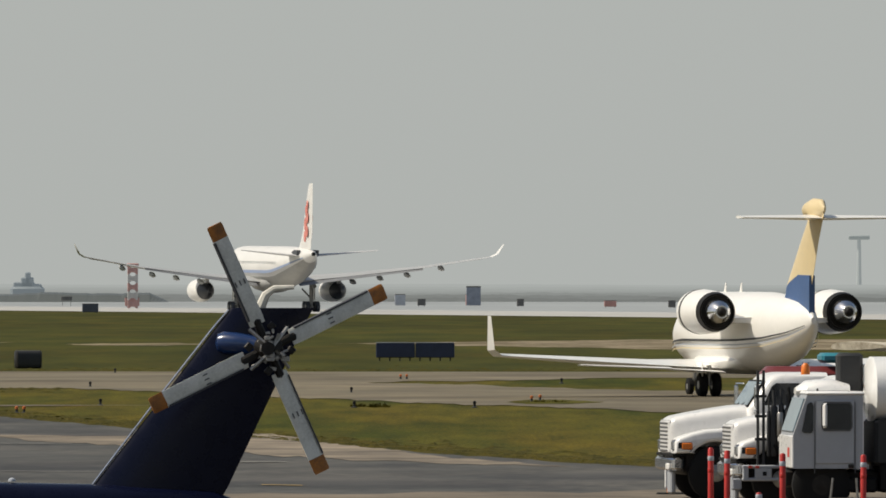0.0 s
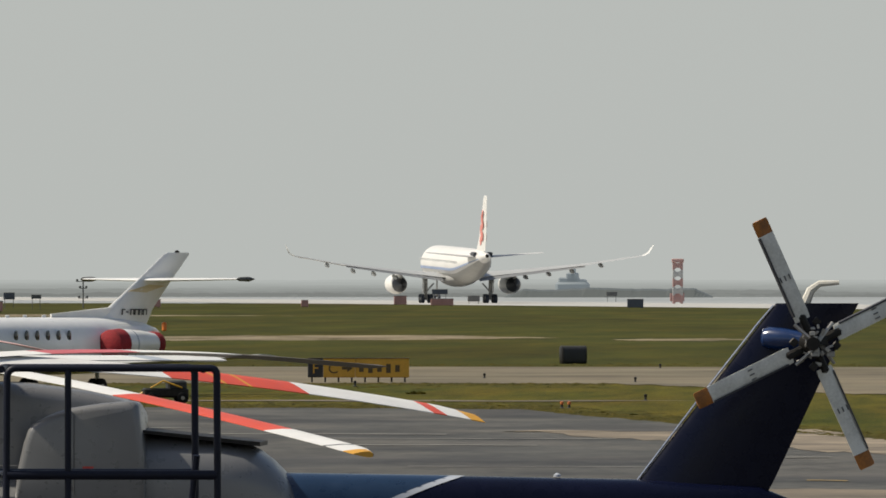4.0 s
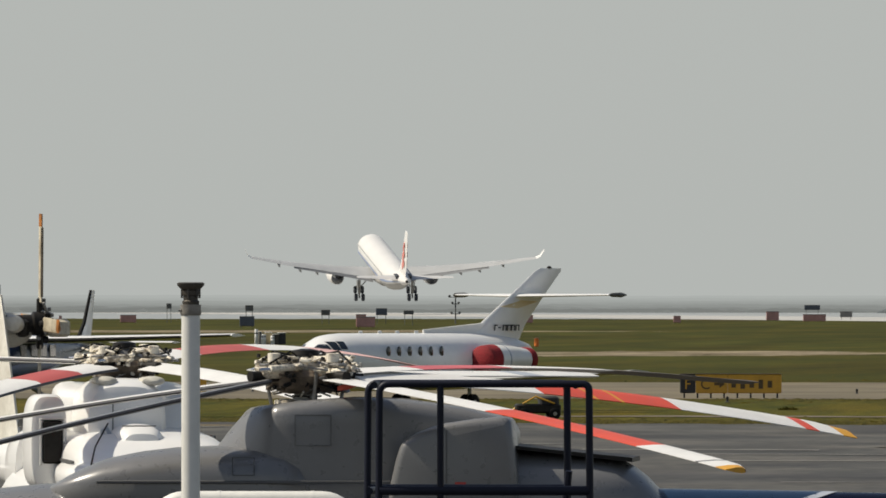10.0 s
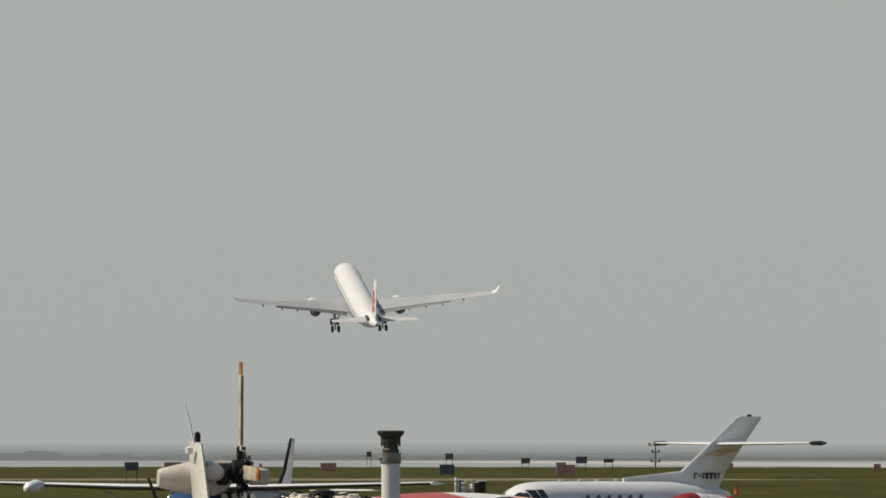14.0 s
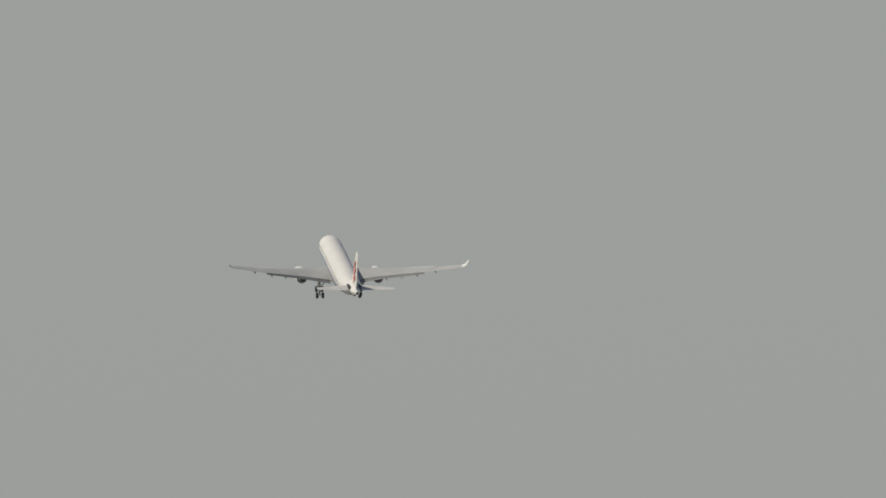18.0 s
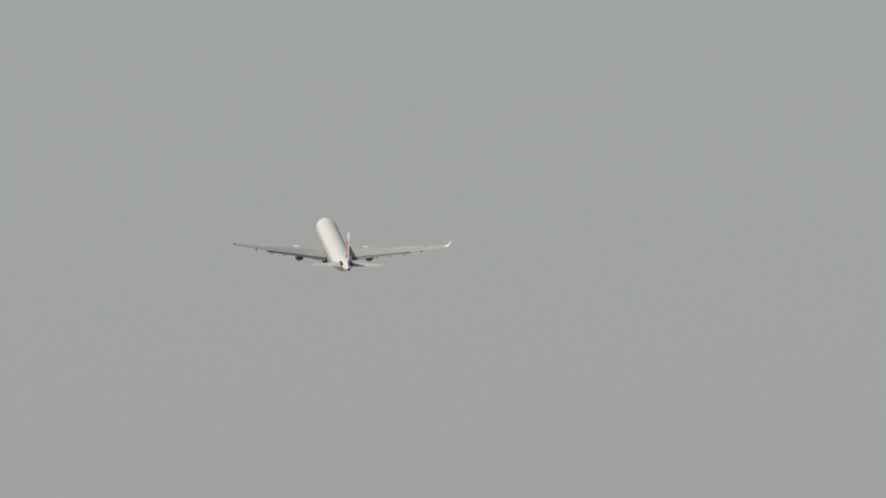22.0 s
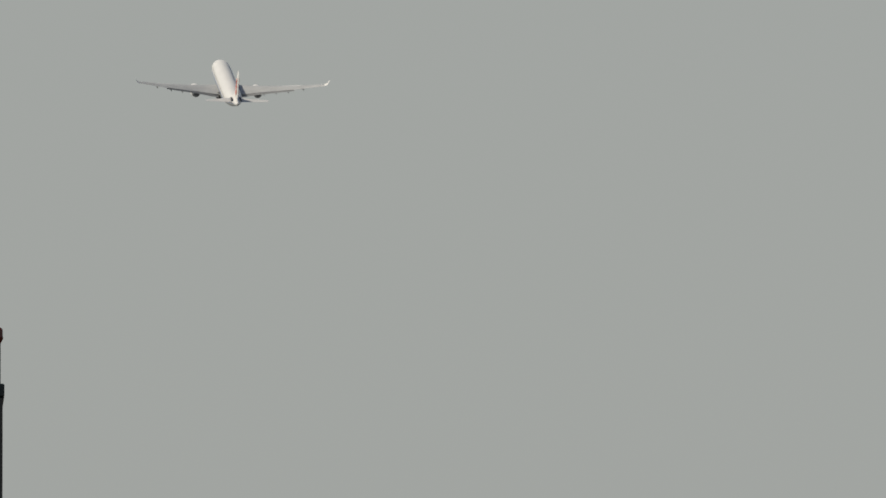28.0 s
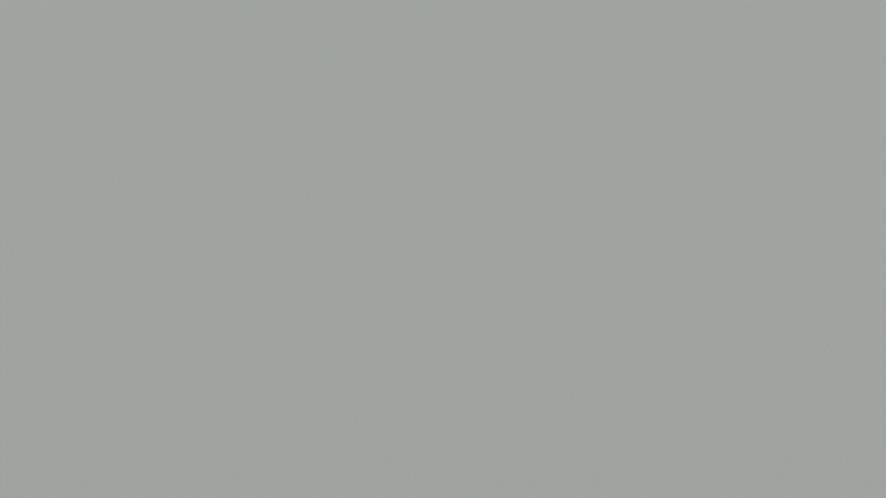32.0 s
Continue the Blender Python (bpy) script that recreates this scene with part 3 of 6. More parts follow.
        part("winglet", Shape().wing([(-9.3, sgn * 28.6, 7.5, 2.5, 0.09), (-10.2, sgn * 29.4, 7.95, 1.9, 0.08), (-11.6, sgn * 30.15, 9.3, 0.8, 0.08)]), JETWHITE, w, "white upturned winglet")
        part("slat", Shape().wing([(9.9, sgn * 3.2, 3.45, 1.5, 0.16), (4.2, sgn * 9.6, 4.3, 1.1, 0.16), (-8.6, sgn * 27.6, 7.2, 0.5, 0.16)]), JETWHITE, w)
        part("flap", Shape().flap([(-2.3, sgn * 3.0, 3.55, 1.7, 0.12), (-3.9, sgn * 9.6, 4.45, 1.3, 0.12), (-7.5, sgn * 19.6, 5.8, 0.9, 0.12)], 16), FLAPGREY, w, "extended flap")
        for yy, x0, zz in ((5.5, -1.2, 3.3), (10.8, -3.0, 3.9), (14.4, -4.2, 4.45), (18.0, -5.5, 4.95), (22.5, -7.0, 5.95)):
            part("flap_fairing", Shape().ellipse([(x0 + 3.2, sgn * yy, zz + 0.2, 0.05, 0.05), (x0 + 2, sgn * yy, zz, 0.26, 0.36), (x0, sgn * yy, zz - 0.15, 0.26, 0.36), (x0 - 1.8, sgn * yy, zz - 0.3, 0.04, 0.05)], 10), WINGGREY, w)
        WINGS.append((w, sgn))
        tp = part("tailplane", Shape().wing([(-20.8, sgn * 1.0, 7.3, 5.0, 0.1), (-26.2, sgn * 9.5, 8.1, 1.9, 0.09)]), TAILGREY, a, "pale grey tailplane")
        # Dark plate where the tailplane meets the fuselage.
        part("trim_plate", Shape().plate([(-21.0, 7.0), (-25.3, 7.35), (-25.6, 8.1), (-23.4, 8.15), (-21.4, 7.8)], 0.5, "xz", sgn * 1.3), NOZZLE, tp, "dark plate at the tailplane root")
        e = part("engine", Shape().lathe([(8.2, 1.15), (8.4, 1.32), (8.0, 1.5), (6.2, 1.62), (4.2, 1.58), (2.4, 1.38), (1.7, 1.26)], "x", (0, sgn * 9.4, 2.5), 28), JETWHITE, a, "white engine nacelle")
        part("fan", Shape().lathe([(8.22, 1.14), (8.25, 1.12), (8.4, 0.05)], "x", (0, sgn * 9.4, 2.5), 24), OILDARK, e)
        part("exhaust_nozzle", Shape().lathe([(1.9, 1.28), (1.62, 1.2), (1.0, 1.0), (0.2, 0.66), (-0.1, 0.4), (-0.7, 0.06)], "x", (0, sgn * 9.4, 2.5), 24), NOZZLE, e, "dark exhaust nozzle")
        ENGINES.append((e, sgn))
        part("pylon", Shape().plate([(6.6, 4.0), (1.0, 4.15), (-0.5, 4.2), (1.5, 3.2), (4, 3.3)], 0.45, "xz", sgn * 9.4), JETWHITE, e)
    return a


def main_gear(parent, sgn):
    """One main gear leg with its four-wheel bogie; its pivot is at the top."""
    g = new("main_gear", Shape().tube([(0, 0, 0.75), (0, 0, -2.6)], 0.26, 12).mesh("main_gear", METAL))
    g.parent = parent
    g.location = (0, sgn * 5.3, 2.8)
    part("brace", Shape().tube([(0.0, -sgn * 1.3, -0.1), (0, 0, -1.5)], 0.12, 8), METAL, g)
    part("gear_door", Shape().box((0, sgn * 0.42, -0.8), (1.6, 0.06, 1.9), 0.03), JETWHITE, g)
    BOGIES.append(part("bogie_beam", Shape().box((0, 0, -2.66), (2.2, 0.3, 0.3), 0.05), METAL, g))
    for x in (-0.99, 0.99):
        for y in (-0.7, 0.7):
            BOGIES.append(wheel(g, (x, y, -2.6), 0.74, 0.58, tyre=FARTYRE))
    return g


PLANE = airliner()
GEARS = [main_gear(PLANE, sgn) for sgn in (1, -1)]


def nose_gear(parent):
    g = new("nose_gear", Shape().tube([(0, 0, 1.45), (0, 0, -2.0)], 0.13, 10).mesh("nose_gear", METAL))
    g.parent = parent
    g.location = (22.2, 0, 2.0)
    for y in (-0.36, 0.36):
        wheel(g, (0, y, -2.02), 0.52, 0.38, tyre=FARTYRE)
    return g


NOSEGEAR = nose_gear(PLANE)


# ---- helicopters ----
def rotor_blade(parent, hub, az, length, drop, bands, chord=0.4, root=0.55, lift=0.0, tilt=3.0, thick=1.0):
    """A drooping main rotor blade in painted bands: (end of band as a share of the length, paint)."""
    c, s = math.cos(radians(az)), math.sin(radians(az))
    side = Vector((-s, c, 0))
    up = Vector((0, 0, 1))
    prof = [(0.5, 0), (0.47, 0.05), (0.3, 0.085), (0.0, 0.07), (-0.5, 0.008), (-0.5, -0.008), (0.0, -0.04), (0.3, -0.05), (0.47, -0.03)]
    prof = [(a, b * thick) for a, b in prof]
    tilts = tilt if isinstance(tilt, tuple) else (tilt, tilt)

    def section(r):
        q = r / length
        turn = radians(tilts[0] + (tilts[1] - tilts[0]) * min(1, q * 1.6))
        ct, st = math.cos(turn), math.sin(turn)
        z = lift * q - drop * q ** 1.7
        ch = chord * (1 if q < 0.95 else 1 - (q - 0.95) * 9)
        off = -chord * 0.25 * (0 if q < 0.95 else (q - 0.95) * 22)
        o = Vector(hub) + Vector((c * r, s * r, z))
        return [o + side * ((a * ch + off) * ct - b * chord * st) + up * ((a * ch + off) * st + b * chord * ct) for a, b in prof]

    first, r0 = None, root
    for end, paint in bands:
        r1 = end * length
        n = max(2, int((r1 - r0) / 0.35))
        ob = part("blade" if first is None else "painted_band", Shape().rings([section(r0 + (r1 - r0) * i / n) for i in range(n + 1)]), paint, first or parent, "white drooping rotor blade with red bands" if first is None else "")
        first = first or ob
        r0 = r1
    r = [section(root + (length - root) * i / 24) for i in range(25)]
    part("leading_edge", Shape().rings([[p[k] + side * 0.006 for k in (8, 0, 1)] + [p[0] * 0.94 + p[4] * 0.06] for p in r], cap=False), BLADEEDGE, first, "dark abrasion strip")
    part("blade_cuff", Shape().tube([Vector(hub) + Vector((c * 0.2, s * 0.2, 0)), Vector(hub) + Vector((c * (root + 0.1), s * (root + 0.1), 0))], 0.05, 10), OILDARK, first)
    return first


def rotor_head(parent, hub):
    """The rotor head: mast, swashplate, hub arms, dampers, links and vibration absorber."""
    x, y, z = hub
    rng = random.Random(11)
    h = part("rotor_head", Shape().lathe([(-0.42, 0.1), (-0.2, 0.11), (-0.16, 0.2), (-0.05, 0.25), (0.05, 0.25), (0.09, 0.15), (0.16, 0.1), (0.18, 0.06)], "z", hub, 20), METAL, parent, "oily rotor head with dampers and links")
    part("mast_boot", Shape().lathe([(-0.52, 0.26), (-0.4, 0.2), (-0.36, 0.13)], "z", hub, 18), HUBBROWN, h)
    part("swashplate", Shape().lathe([(-0.32, 0.24), (-0.31, 0.29), (-0.26, 0.29), (-0.25, 0.22)], "z", hub, 22), HUBPAINT, h)
    part("beanie", Shape().lathe([(0.15, 0.13), (0.2, 0.12), (0.215, 0.04)], "z", hub, 18), OILDARK, h)
    for k in range(4):
        a = radians(45 + 90 * k)
        c, s = math.cos(a), math.sin(a)
        m = Matrix.Rotation(a, 4, "Z")
        part("hub_arm", Shape().box((x + c * 0.36, y + s * 0.36, z - 0.01), (0.36, 0.14, 0.1), 0.03, m), HUBPAINT, h)
        part("arm_plate", Shape().box((x + c * 0.4, y + s * 0.4, z + 0.065), (0.26, 0.11, 0.03), 0.01, m), METAL, h)
        part("damper", Shape().tube([(x + c * 0.2 - s * 0.17, y + s * 0.2 + c * 0.17, z + 0.05), (x + c * 0.54 - s * 0.13, y + s * 0.54 + c * 0.13, z + 0.03)], 0.034, 10), HUBPAINT, h, "cream damper cylinder")
        part("damper_rod", Shape().tube([(x + c * 0.5 - s * 0.14, y + s * 0.5 + c * 0.14, z + 0.03), (x + c * 0.64 - s * 0.1, y + s * 0.64 + c * 0.1, z + 0.02)], 0.016, 8), CHROME, h)
        part("pitch_link", Shape().tube([(x + c * 0.28 + s * 0.15, y + s * 0.28 - c * 0.15, z - 0.32), (x + c * 0.36 + s * 0.17, y + s * 0.36 - c * 0.17, z + 0.03)], 0.017, 8), METAL, h)
        part("pitch_horn", Shape().box((x + c * 0.38 + s * 0.14, y + s * 0.38 - c * 0.14, z + 0.02), (0.13, 0.1, 0.045), 0.015, m), HUBPAINT, h)
        part("absorber_arm", Shape().box((x + c * 0.22, y + s * 0.22, z + 0.13), (0.34, 0.08, 0.035), 0.01, m), HUBPAINT, h)
        part("absorber_weight", Shape().lathe([(-0.045, 0.045), (-0.04, 0.06), (0.04, 0.06), (0.045, 0.045)], "z", (x + c * 0.38, y + s * 0.38, z + 0.13), 12), HUBPAINT, h)
        part("hose", Shape().tube([(x + c * 0.1, y + s * 0.1, z + 0.14), (x + c * 0.3 - s * 0.14, y + s * 0.3 + c * 0.14, z + 0.19), (x + c * 0.52 - s * 0.1, y + s * 0.52 + c * 0.1, z + 0.08)], 0.011, 6), BLACK, h)
    bolt = Shape().lathe([(-0.018, 0.012), (-0.015, 0.019), (0.015, 0.019), (0.018, 0.012)], "z", (0, 0, 0), 6).mesh("bolt", OILDARK)
    sizes = ((0.09, 0.05, 0.035), (0.06, 0.04, 0.045), (0.11, 0.03, 0.026), (0.07, 0.07, 0.02), (0.08, 0.04, 0.035))
    lugs = [Shape().box((0, 0, 0), d, 0.008).mesh("fitting", HUBPAINT if k != 4 else OILDARK) for k, d in enumerate(sizes)]
    dark_lugs = [Shape().box((0, 0, 0), d, 0.008).mesh("fitting", (HUBBROWN, HUBPAINT, HUBBROWN, METAL, OILDARK)[k]) for k, d in enumerate(sizes)]
    rods = [Shape().tube([(-d, 0, 0), (d, 0, 0)], 0.009, 6).mesh("link_rod", mt) for d, mt in ((0.1, OILDARK), (0.14, METAL), (0.08, HUBPAINT))]

    part("hub_body", Shape().lathe([(-0.2, 0.16), (-0.18, 0.26), (-0.1, 0.33), (-0.04, 0.35), (0.0, 0.31), (0.03, 0.2)], "z", hub, 22), HUBBROWN, h, "oily brown hub casting")

    def scatter(name, meshes, k, r0, r1, z0, z1):
        a, q = rng.uniform(0, 6.283), rng.random()
        up = z0 + (z1 - z0) * q
        r = rng.uniform(r0, r1) * (1.0 if up > -0.06 else 0.8)
        ob = new(name, meshes[0 if up > -0.03 else 1][k])
        ob.parent = h
        ob.matrix_basis = pose(x + r * math.cos(a), y + r * math.sin(a), z + up, rng.uniform(-25, 25), rng.uniform(-25, 25), rng.uniform(0, 180))
    for k in range(60):
        scatter("bolt", ([bolt], [bolt]), 0, 0.1, 0.5, -0.16, 0.15)
    for k in range(150):
        scatter("fitting", (lugs, dark_lugs), k % 5, 0.14, 0.5, -0.18, 0.14)
    for k in range(46):
        scatter("link_rod", (rods, rods), k % 3, 0.18, 0.48, -0.24, 0.14)
    return h


def tail_rotor(parent, c, first, edge=None, cant=0.0, paint=None):
    """Four tail rotor blades on the port side, at the hub c; first: the angle of one blade from straight up."""
    x, y, z = c
    hub = part("tail_rotor_hub", Shape().lathe([(-0.45, 0.09), (-0.1, 0.1), (-0.08, 0.135), (0.04, 0.135), (0.08, 0.07), (0.16, 0.06)], "y", c, 16), OILDARK, parent, "dark tail rotor hub")
    rng = random.Random(3)
    for k in range(4):
        a = radians(first + 90 * k)
        m = Matrix.Translation(c) @ Matrix.Rotation(radians(cant), 4, "Z") @ Matrix.Rotation(a, 4, "Y")
        lay = m.to_3x3().to_4x4()

        def section(r, ch):
            w = 0.012
            return [m @ Vector(p) for p in ((ch / 2, 0, r), (ch * 0.25, w + 0.008, r), (-ch / 2, w * 0.3, r), (-ch / 2, -w * 0.3, r), (ch * 0.25, -w, r))]
        b = part("tail_blade", Shape().rings([section(0.24, 0.15), section(0.3, 0.16), section(0.6, 0.16), section(1.1, 0.155)]), paint or TRWHITE, hub, "grey-white tail rotor blade")
        part("blade_tip", Shape().rings([section(1.1, 0.156), section(1.225, 0.155), section(1.245, 0.14)]), TRORANGE, b, "orange-painted tip")
        s = Shape()
        for q in range(3):
            s.box(m @ Vector((0.045 - 0.045 * q, 0.0225, 0.66)), (0.012, 0.003, 0.05), 0, lay)
        part("stencil_bars", s, SEAM, b)
        part("edge_strip", Shape().rings([[m @ Vector(p) for p in ((0.082, -0.006, r), (0.076, 0.024, r), (0.06, 0.026, r), (0.07, -0.01, r))] for r in (0.3, 1.09)]), edge or BLADEEDGE, b)
        part("blade_grip", Shape().box(m @ Vector((0, 0, 0.2)), (0.075, 0.075, 0.19), 0.02, lay), OILDARK, hub)
        part("pitch_arm", Shape().tube([m @ Vector((0.09, 0.1, 0.12)), m @ Vector((0.02, 0.12, 0.02)), m @ Vector((0.1, 0.02, 0.24))], 0.018, 6), METAL, hub)
        part("counterweight", Shape().box(m @ Vector((-0.1, 0.05, 0.18)), (0.07, 0.06, 0.07), 0.01, Matrix.Rotation(a + 0.4, 4, "Y")), OILDARK, hub)
    s = Shape()
    for k in range(24):
        a, r = rng.uniform(0, 6.283), rng.uniform(0.05, 0.2)
        s.box((x + r * math.cos(a), y + rng.uniform(-0.05, 0.14), z + r * math.sin(a)), (rng.uniform(0.02, 0.08), 0.04, rng.uniform(0.02, 0.06)), 0.006, pose(0, 0, 0, 0, rng.uniform(0, 180), 0))
    part("hub_fittings", s, METAL, hub)["kind"] = "stuff"
    return hub


def cowling():
    """The engine cowling: a steep rounded front, flat sides and a gently humped top."""
    tops = [(1.0, 2.8), (0.5, 2.87), (0.3, 2.89), (0.0, 2.93), (-0.5, 2.965), (-1.1, 2.93), (-1.6, 2.85), (-2.0, 2.72), (-2.3, 2.5)]
    xs, zs = [p[0] for p in reversed(tops)], [p[1] for p in reversed(tops)]
    rings = []
    for q, front, ins in ((0.0, 0.98, 0), (0.5, 0.9, 0), (0.63, 0.865, 0), (0.8, 0.72, 0), (0.89, 0.63, 0.0), (0.93, 0.59, 0.012), (0.965, 0.555, 0.04), (0.99, 0.51, 0.09), (1.0, 0.42, 0.18)):
        ring = []
        side = []
        for k in range(9):
            a = radians(90 * k / 8)
            deep = front - 0.2
            side.append((front - deep + deep * max(0, math.cos(a)) ** 1.4, (0.75 - ins) * max(0, math.sin(a)) ** 1.4))
        side += [(0.05, 0.75 - ins), (-0.15, 0.745 - ins), (-0.4, 0.715 - ins), (-0.65, 0.65 - ins), (-0.9, 0.56 - ins), (-1.5, 0.52 - ins), (-1.8, 0.5 - ins), (-1.95 + ins, 0.46 - ins)]
        for x, y in side + [(x, -y) for x, y in reversed(side[1:])]:
            ring.append((x, y, 1.8 + q * (float(np.interp(x, xs, zs)) - 1.8)))
        rings.append(ring)
    return Shape().rings(rings)


def helicopter(m, upper, lower, boom, finpaint, blades, first, label):
    h = thing("helicopter", m, label, "helicopter", "parked helicopters")
    part("cabin", Shape().ellipse([(5.0, 0, 1.05, 0.05, 0.05), (4.8, 0, 1.05, 0.4, 0.32), (4.2, 0, 1.15, 0.75, 0.62), (3.3, 0, 1.25, 0.98, 0.82), (2.4, 0, 1.3, 1.05, 0.86), (0, 0, 1.3, 1.07, 0.84), (-2, 0, 1.32, 1.05, 0.8), (-2.8, 0, 1.5, 0.75, 0.6), (-3.15, 0, 1.66, 0.42, 0.36)], 32, 2.8), upper, h)
    part("belly", Shape().ellipse([(4.6, 0, 0.72, 0.3, 0.1), (3.3, 0, 0.72, 0.98, 0.36), (0, 0, 0.72, 1.1, 0.36), (-2.2, 0, 0.78, 1.06, 0.36), (-3.2, 0, 1.0, 0.7, 0.25)], 28, 2.8), lower, h)
    for sgn in (-1, 1):
        part("windscreen", Shape().rings([[(3.95, sgn * 0.05, 1.72), (3.95, sgn * 0.7, 1.68), (3.0, sgn * 0.93, 1.98), (3.0, sgn * 0.05, 2.1)], [(3.98, sgn * 0.05, 1.74), (3.98, sgn * 0.7, 1.7), (3.02, sgn * 0.94, 2.0), (3.02, sgn * 0.05, 2.12)]]), GLASS, h)
        for x0 in (2.0, 0.9, -0.2):
            part("cabin_window", Shape().box((x0, sgn * 1.06, 1.55), (0.75, 0.05, 0.5), 0.02), GLASS, h)
    rf = part("roof_fairing", Shape().ellipse([(2.36, 0, 2.1, 0.35, 0.02), (2.28, 0, 2.1, 0.58, 0.07), (2.16, 0, 2.1, 0.72, 0.14), (2.0, 0, 2.1, 0.8, 0.22), (1.8, 0, 2.1, 0.84, 0.3), (1.5, 0, 2.1, 0.87, 0.36), (1.2, 0, 2.1, 0.88, 0.395), (0.86, 0, 2.1, 0.884, 0.41), (0.35, 0, 2.1, 0.886, 0.41), (0.15, 0, 2.1, 0.87, 0.38), (0.0, 0, 2.1, 0.82, 0.3), (-0.1, 0, 2.1, 0.7, 0.2)], 48, 3.6), upper, h, "long low fairing on the cabin roof")
    for dx, dz, sw, sh in ((0, 0.08, 0.2, 0.006), (0, -0.08, 0.2, 0.006), (0.1, 0, 0.006, 0.16), (-0.1, 0, 0.006, 0.16)):
        part("panel_seam", Shape().box((0.5 + dx, 0.877, 2.33 + dz), (sw, 0.02, sh), 0), SEAM, rf)
    cowl = part("engine_cowling", cowling(), upper, h, "tall engine cowling below the rotor")
    for sgn in (-1, 1):
        if sgn < 0 and upper is WHITE:
            continue
        end = -1.98 if sgn > 0 else -1.86
        f = part("exhaust_fairing", Shape().slab([(-0.82, 1.85), (-0.85, 2.16), (-0.905, 2.4), (-0.945, 2.52), (-0.99, 2.58), (-1.1, 2.643), (-1.22, 2.69), (-1.35, 2.727), (-1.6, 2.764), (-1.8, 2.782), (end + 0.12, 2.786), (end + 0.05, 2.775), (end + 0.02, 2.74), (end, 2.567), (end - 0.04, 2.3), (end - 0.05, 1.85)], sgn * 0.3, sgn * 0.98, 0.07), upper, h, "rounded engine exhaust fairing", 40)
        for cx, cz, w, hh, yy in ((-0.13, 2.66, 0.33, 0.28, 0.748),):
            for dx, dz, sw, sh in ((0, hh / 2, w, 0.006), (0, -hh / 2, w, 0.006), (w / 2, 0, 0.006, hh), (-w / 2, 0, 0.006, hh)):
                part("panel_seam", Shape().box((cx + dx, sgn * yy, cz + dz), (sw, 0.012, sh), 0), SEAM, cowl)
        part("panel_gap", Shape().box((-1.37, sgn * 0.975, 2.3), (0.008, 0.03, 0.74), 0.002), SEAM, f)
        part("red_placard", Shape().box((-1.5, sgn * 0.985, 2.18), (0.1, 0.01, 0.02), 0), RED, f)
    part("exhaust_lip", Shape().rings([[(-1.9, -0.8, 2.5), (-1.9, 0.8, 2.5), (-3.05, 0.62, 2.37), (-3.05, -0.62, 2.37)], [(-1.9, -0.8, 2.53), (-1.9, 0.8, 2.53), (-3.05, 0.62, 2.41), (-3.05, -0.62, 2.41)]]), OILDARK, h, "dark shelf behind the exhausts", False)
    part("aft_fairing", Shape().ellipse([(x, 0, (top + 1.4) / 2, w, (top - 1.4) / 2) for x, top, w in ((-1.8, 2.52, 0.86), (-2.3, 2.48, 0.85), (-2.7, 2.43, 0.82), (-2.9, 2.39, 0.78), (-3.02, 2.33, 0.74), (-3.14, 2.24, 0.68), (-3.25, 2.13, 0.6), (-3.36, 1.98, 0.48), (-3.42, 1.8, 0.3))], 44, 3.2), upper, h, "smooth fairing running down to the boom", 60)
    b = part("tail_boom", Shape().ellipse([(-2.9, 0, 1.72, 0.5, 0.4), (-3.6, 0, 1.76, 0.42, 0.35), (-5.0, 0, 1.8, 0.33, 0.29), (-6.6, 0, 1.82, 0.25, 0.24), (-7.6, 0, 1.82, 0.18, 0.18), (-7.9, 0, 1.82, 0.06, 0.06)], 28, 2.4), boom, h)
    fin = part("fin", Shape().rings([[(x0 - (x0 - x1) * q, w * t, z) for q, w in ((0, 0), (0.06, 0.5), (0.3, 1), (0.7, 0.8), (1, 0.1), (1, -0.1), (0.7, -0.8), (0.3, -1), (0.06, -0.5))] for z, x0, x1, t in ((1.7, -6.2, -7.55, 0.09), (2.05, -6.5, -7.74, 0.085), (2.9, -7.16, -8.14, 0.075), (3.5, -7.62, -8.42, 0.07), (3.68, -7.76, -8.52, 0.06))]), finpaint, h, "swept tail fin")
    # On navy, a chrome tube is added to imitate sun glinting off the edge.
    part("fin_edge", Shape().tube([(-6.47, 0, 2.03), (-7.13, 0, 2.9), (-7.6, 0, 3.5), (-7.74, 0, 3.66)], 0.011, 8), CHROME if finpaint is NAVY else finpaint, fin, "leading edge tube, bright on the navy fin for a sun glint")
    if finpaint is NAVY:
        part("fin_antenna", Shape().tube([(-8.02, 0, 3.66), (-8.08, 0, 3.8), (-8.16, 0, 3.86), (-8.34, 0, 3.87)], 0.05, 8, 0.02), FINCREAM, fin, "pale hooked aerial")
    part("gearbox_fairing", Shape().ellipse([(-7.62, 0.12, 3.36, 0.02, 0.02), (-7.64, 0.12, 3.36, 0.085, 0.08), (-7.7, 0.13, 3.36, 0.115, 0.105), (-7.86, 0.18, 3.35, 0.11, 0.1), (-8.06, 0.26, 3.33, 0.08, 0.075)], 24), finpaint if finpaint is not NAVY else GEARBLUE, fin)
    tail_rotor(h, (-8.11, 0.52, 3.31) if finpaint is NAVY else (-8.125, 0.52, 3.35), first, None if finpaint is NAVY else AGEDTAN, 20.0 if finpaint is NAVY else 0.0, None if finpaint is NAVY else AGEDBLADE)
    for sgn in (-1, 1):
        part("stabiliser", Shape().wing([(-6.9, sgn * 0.1, 1.75, 0.75, 0.12), (-7.0, sgn * 1.5, 1.78, 0.6, 0.12)]), boom, h)
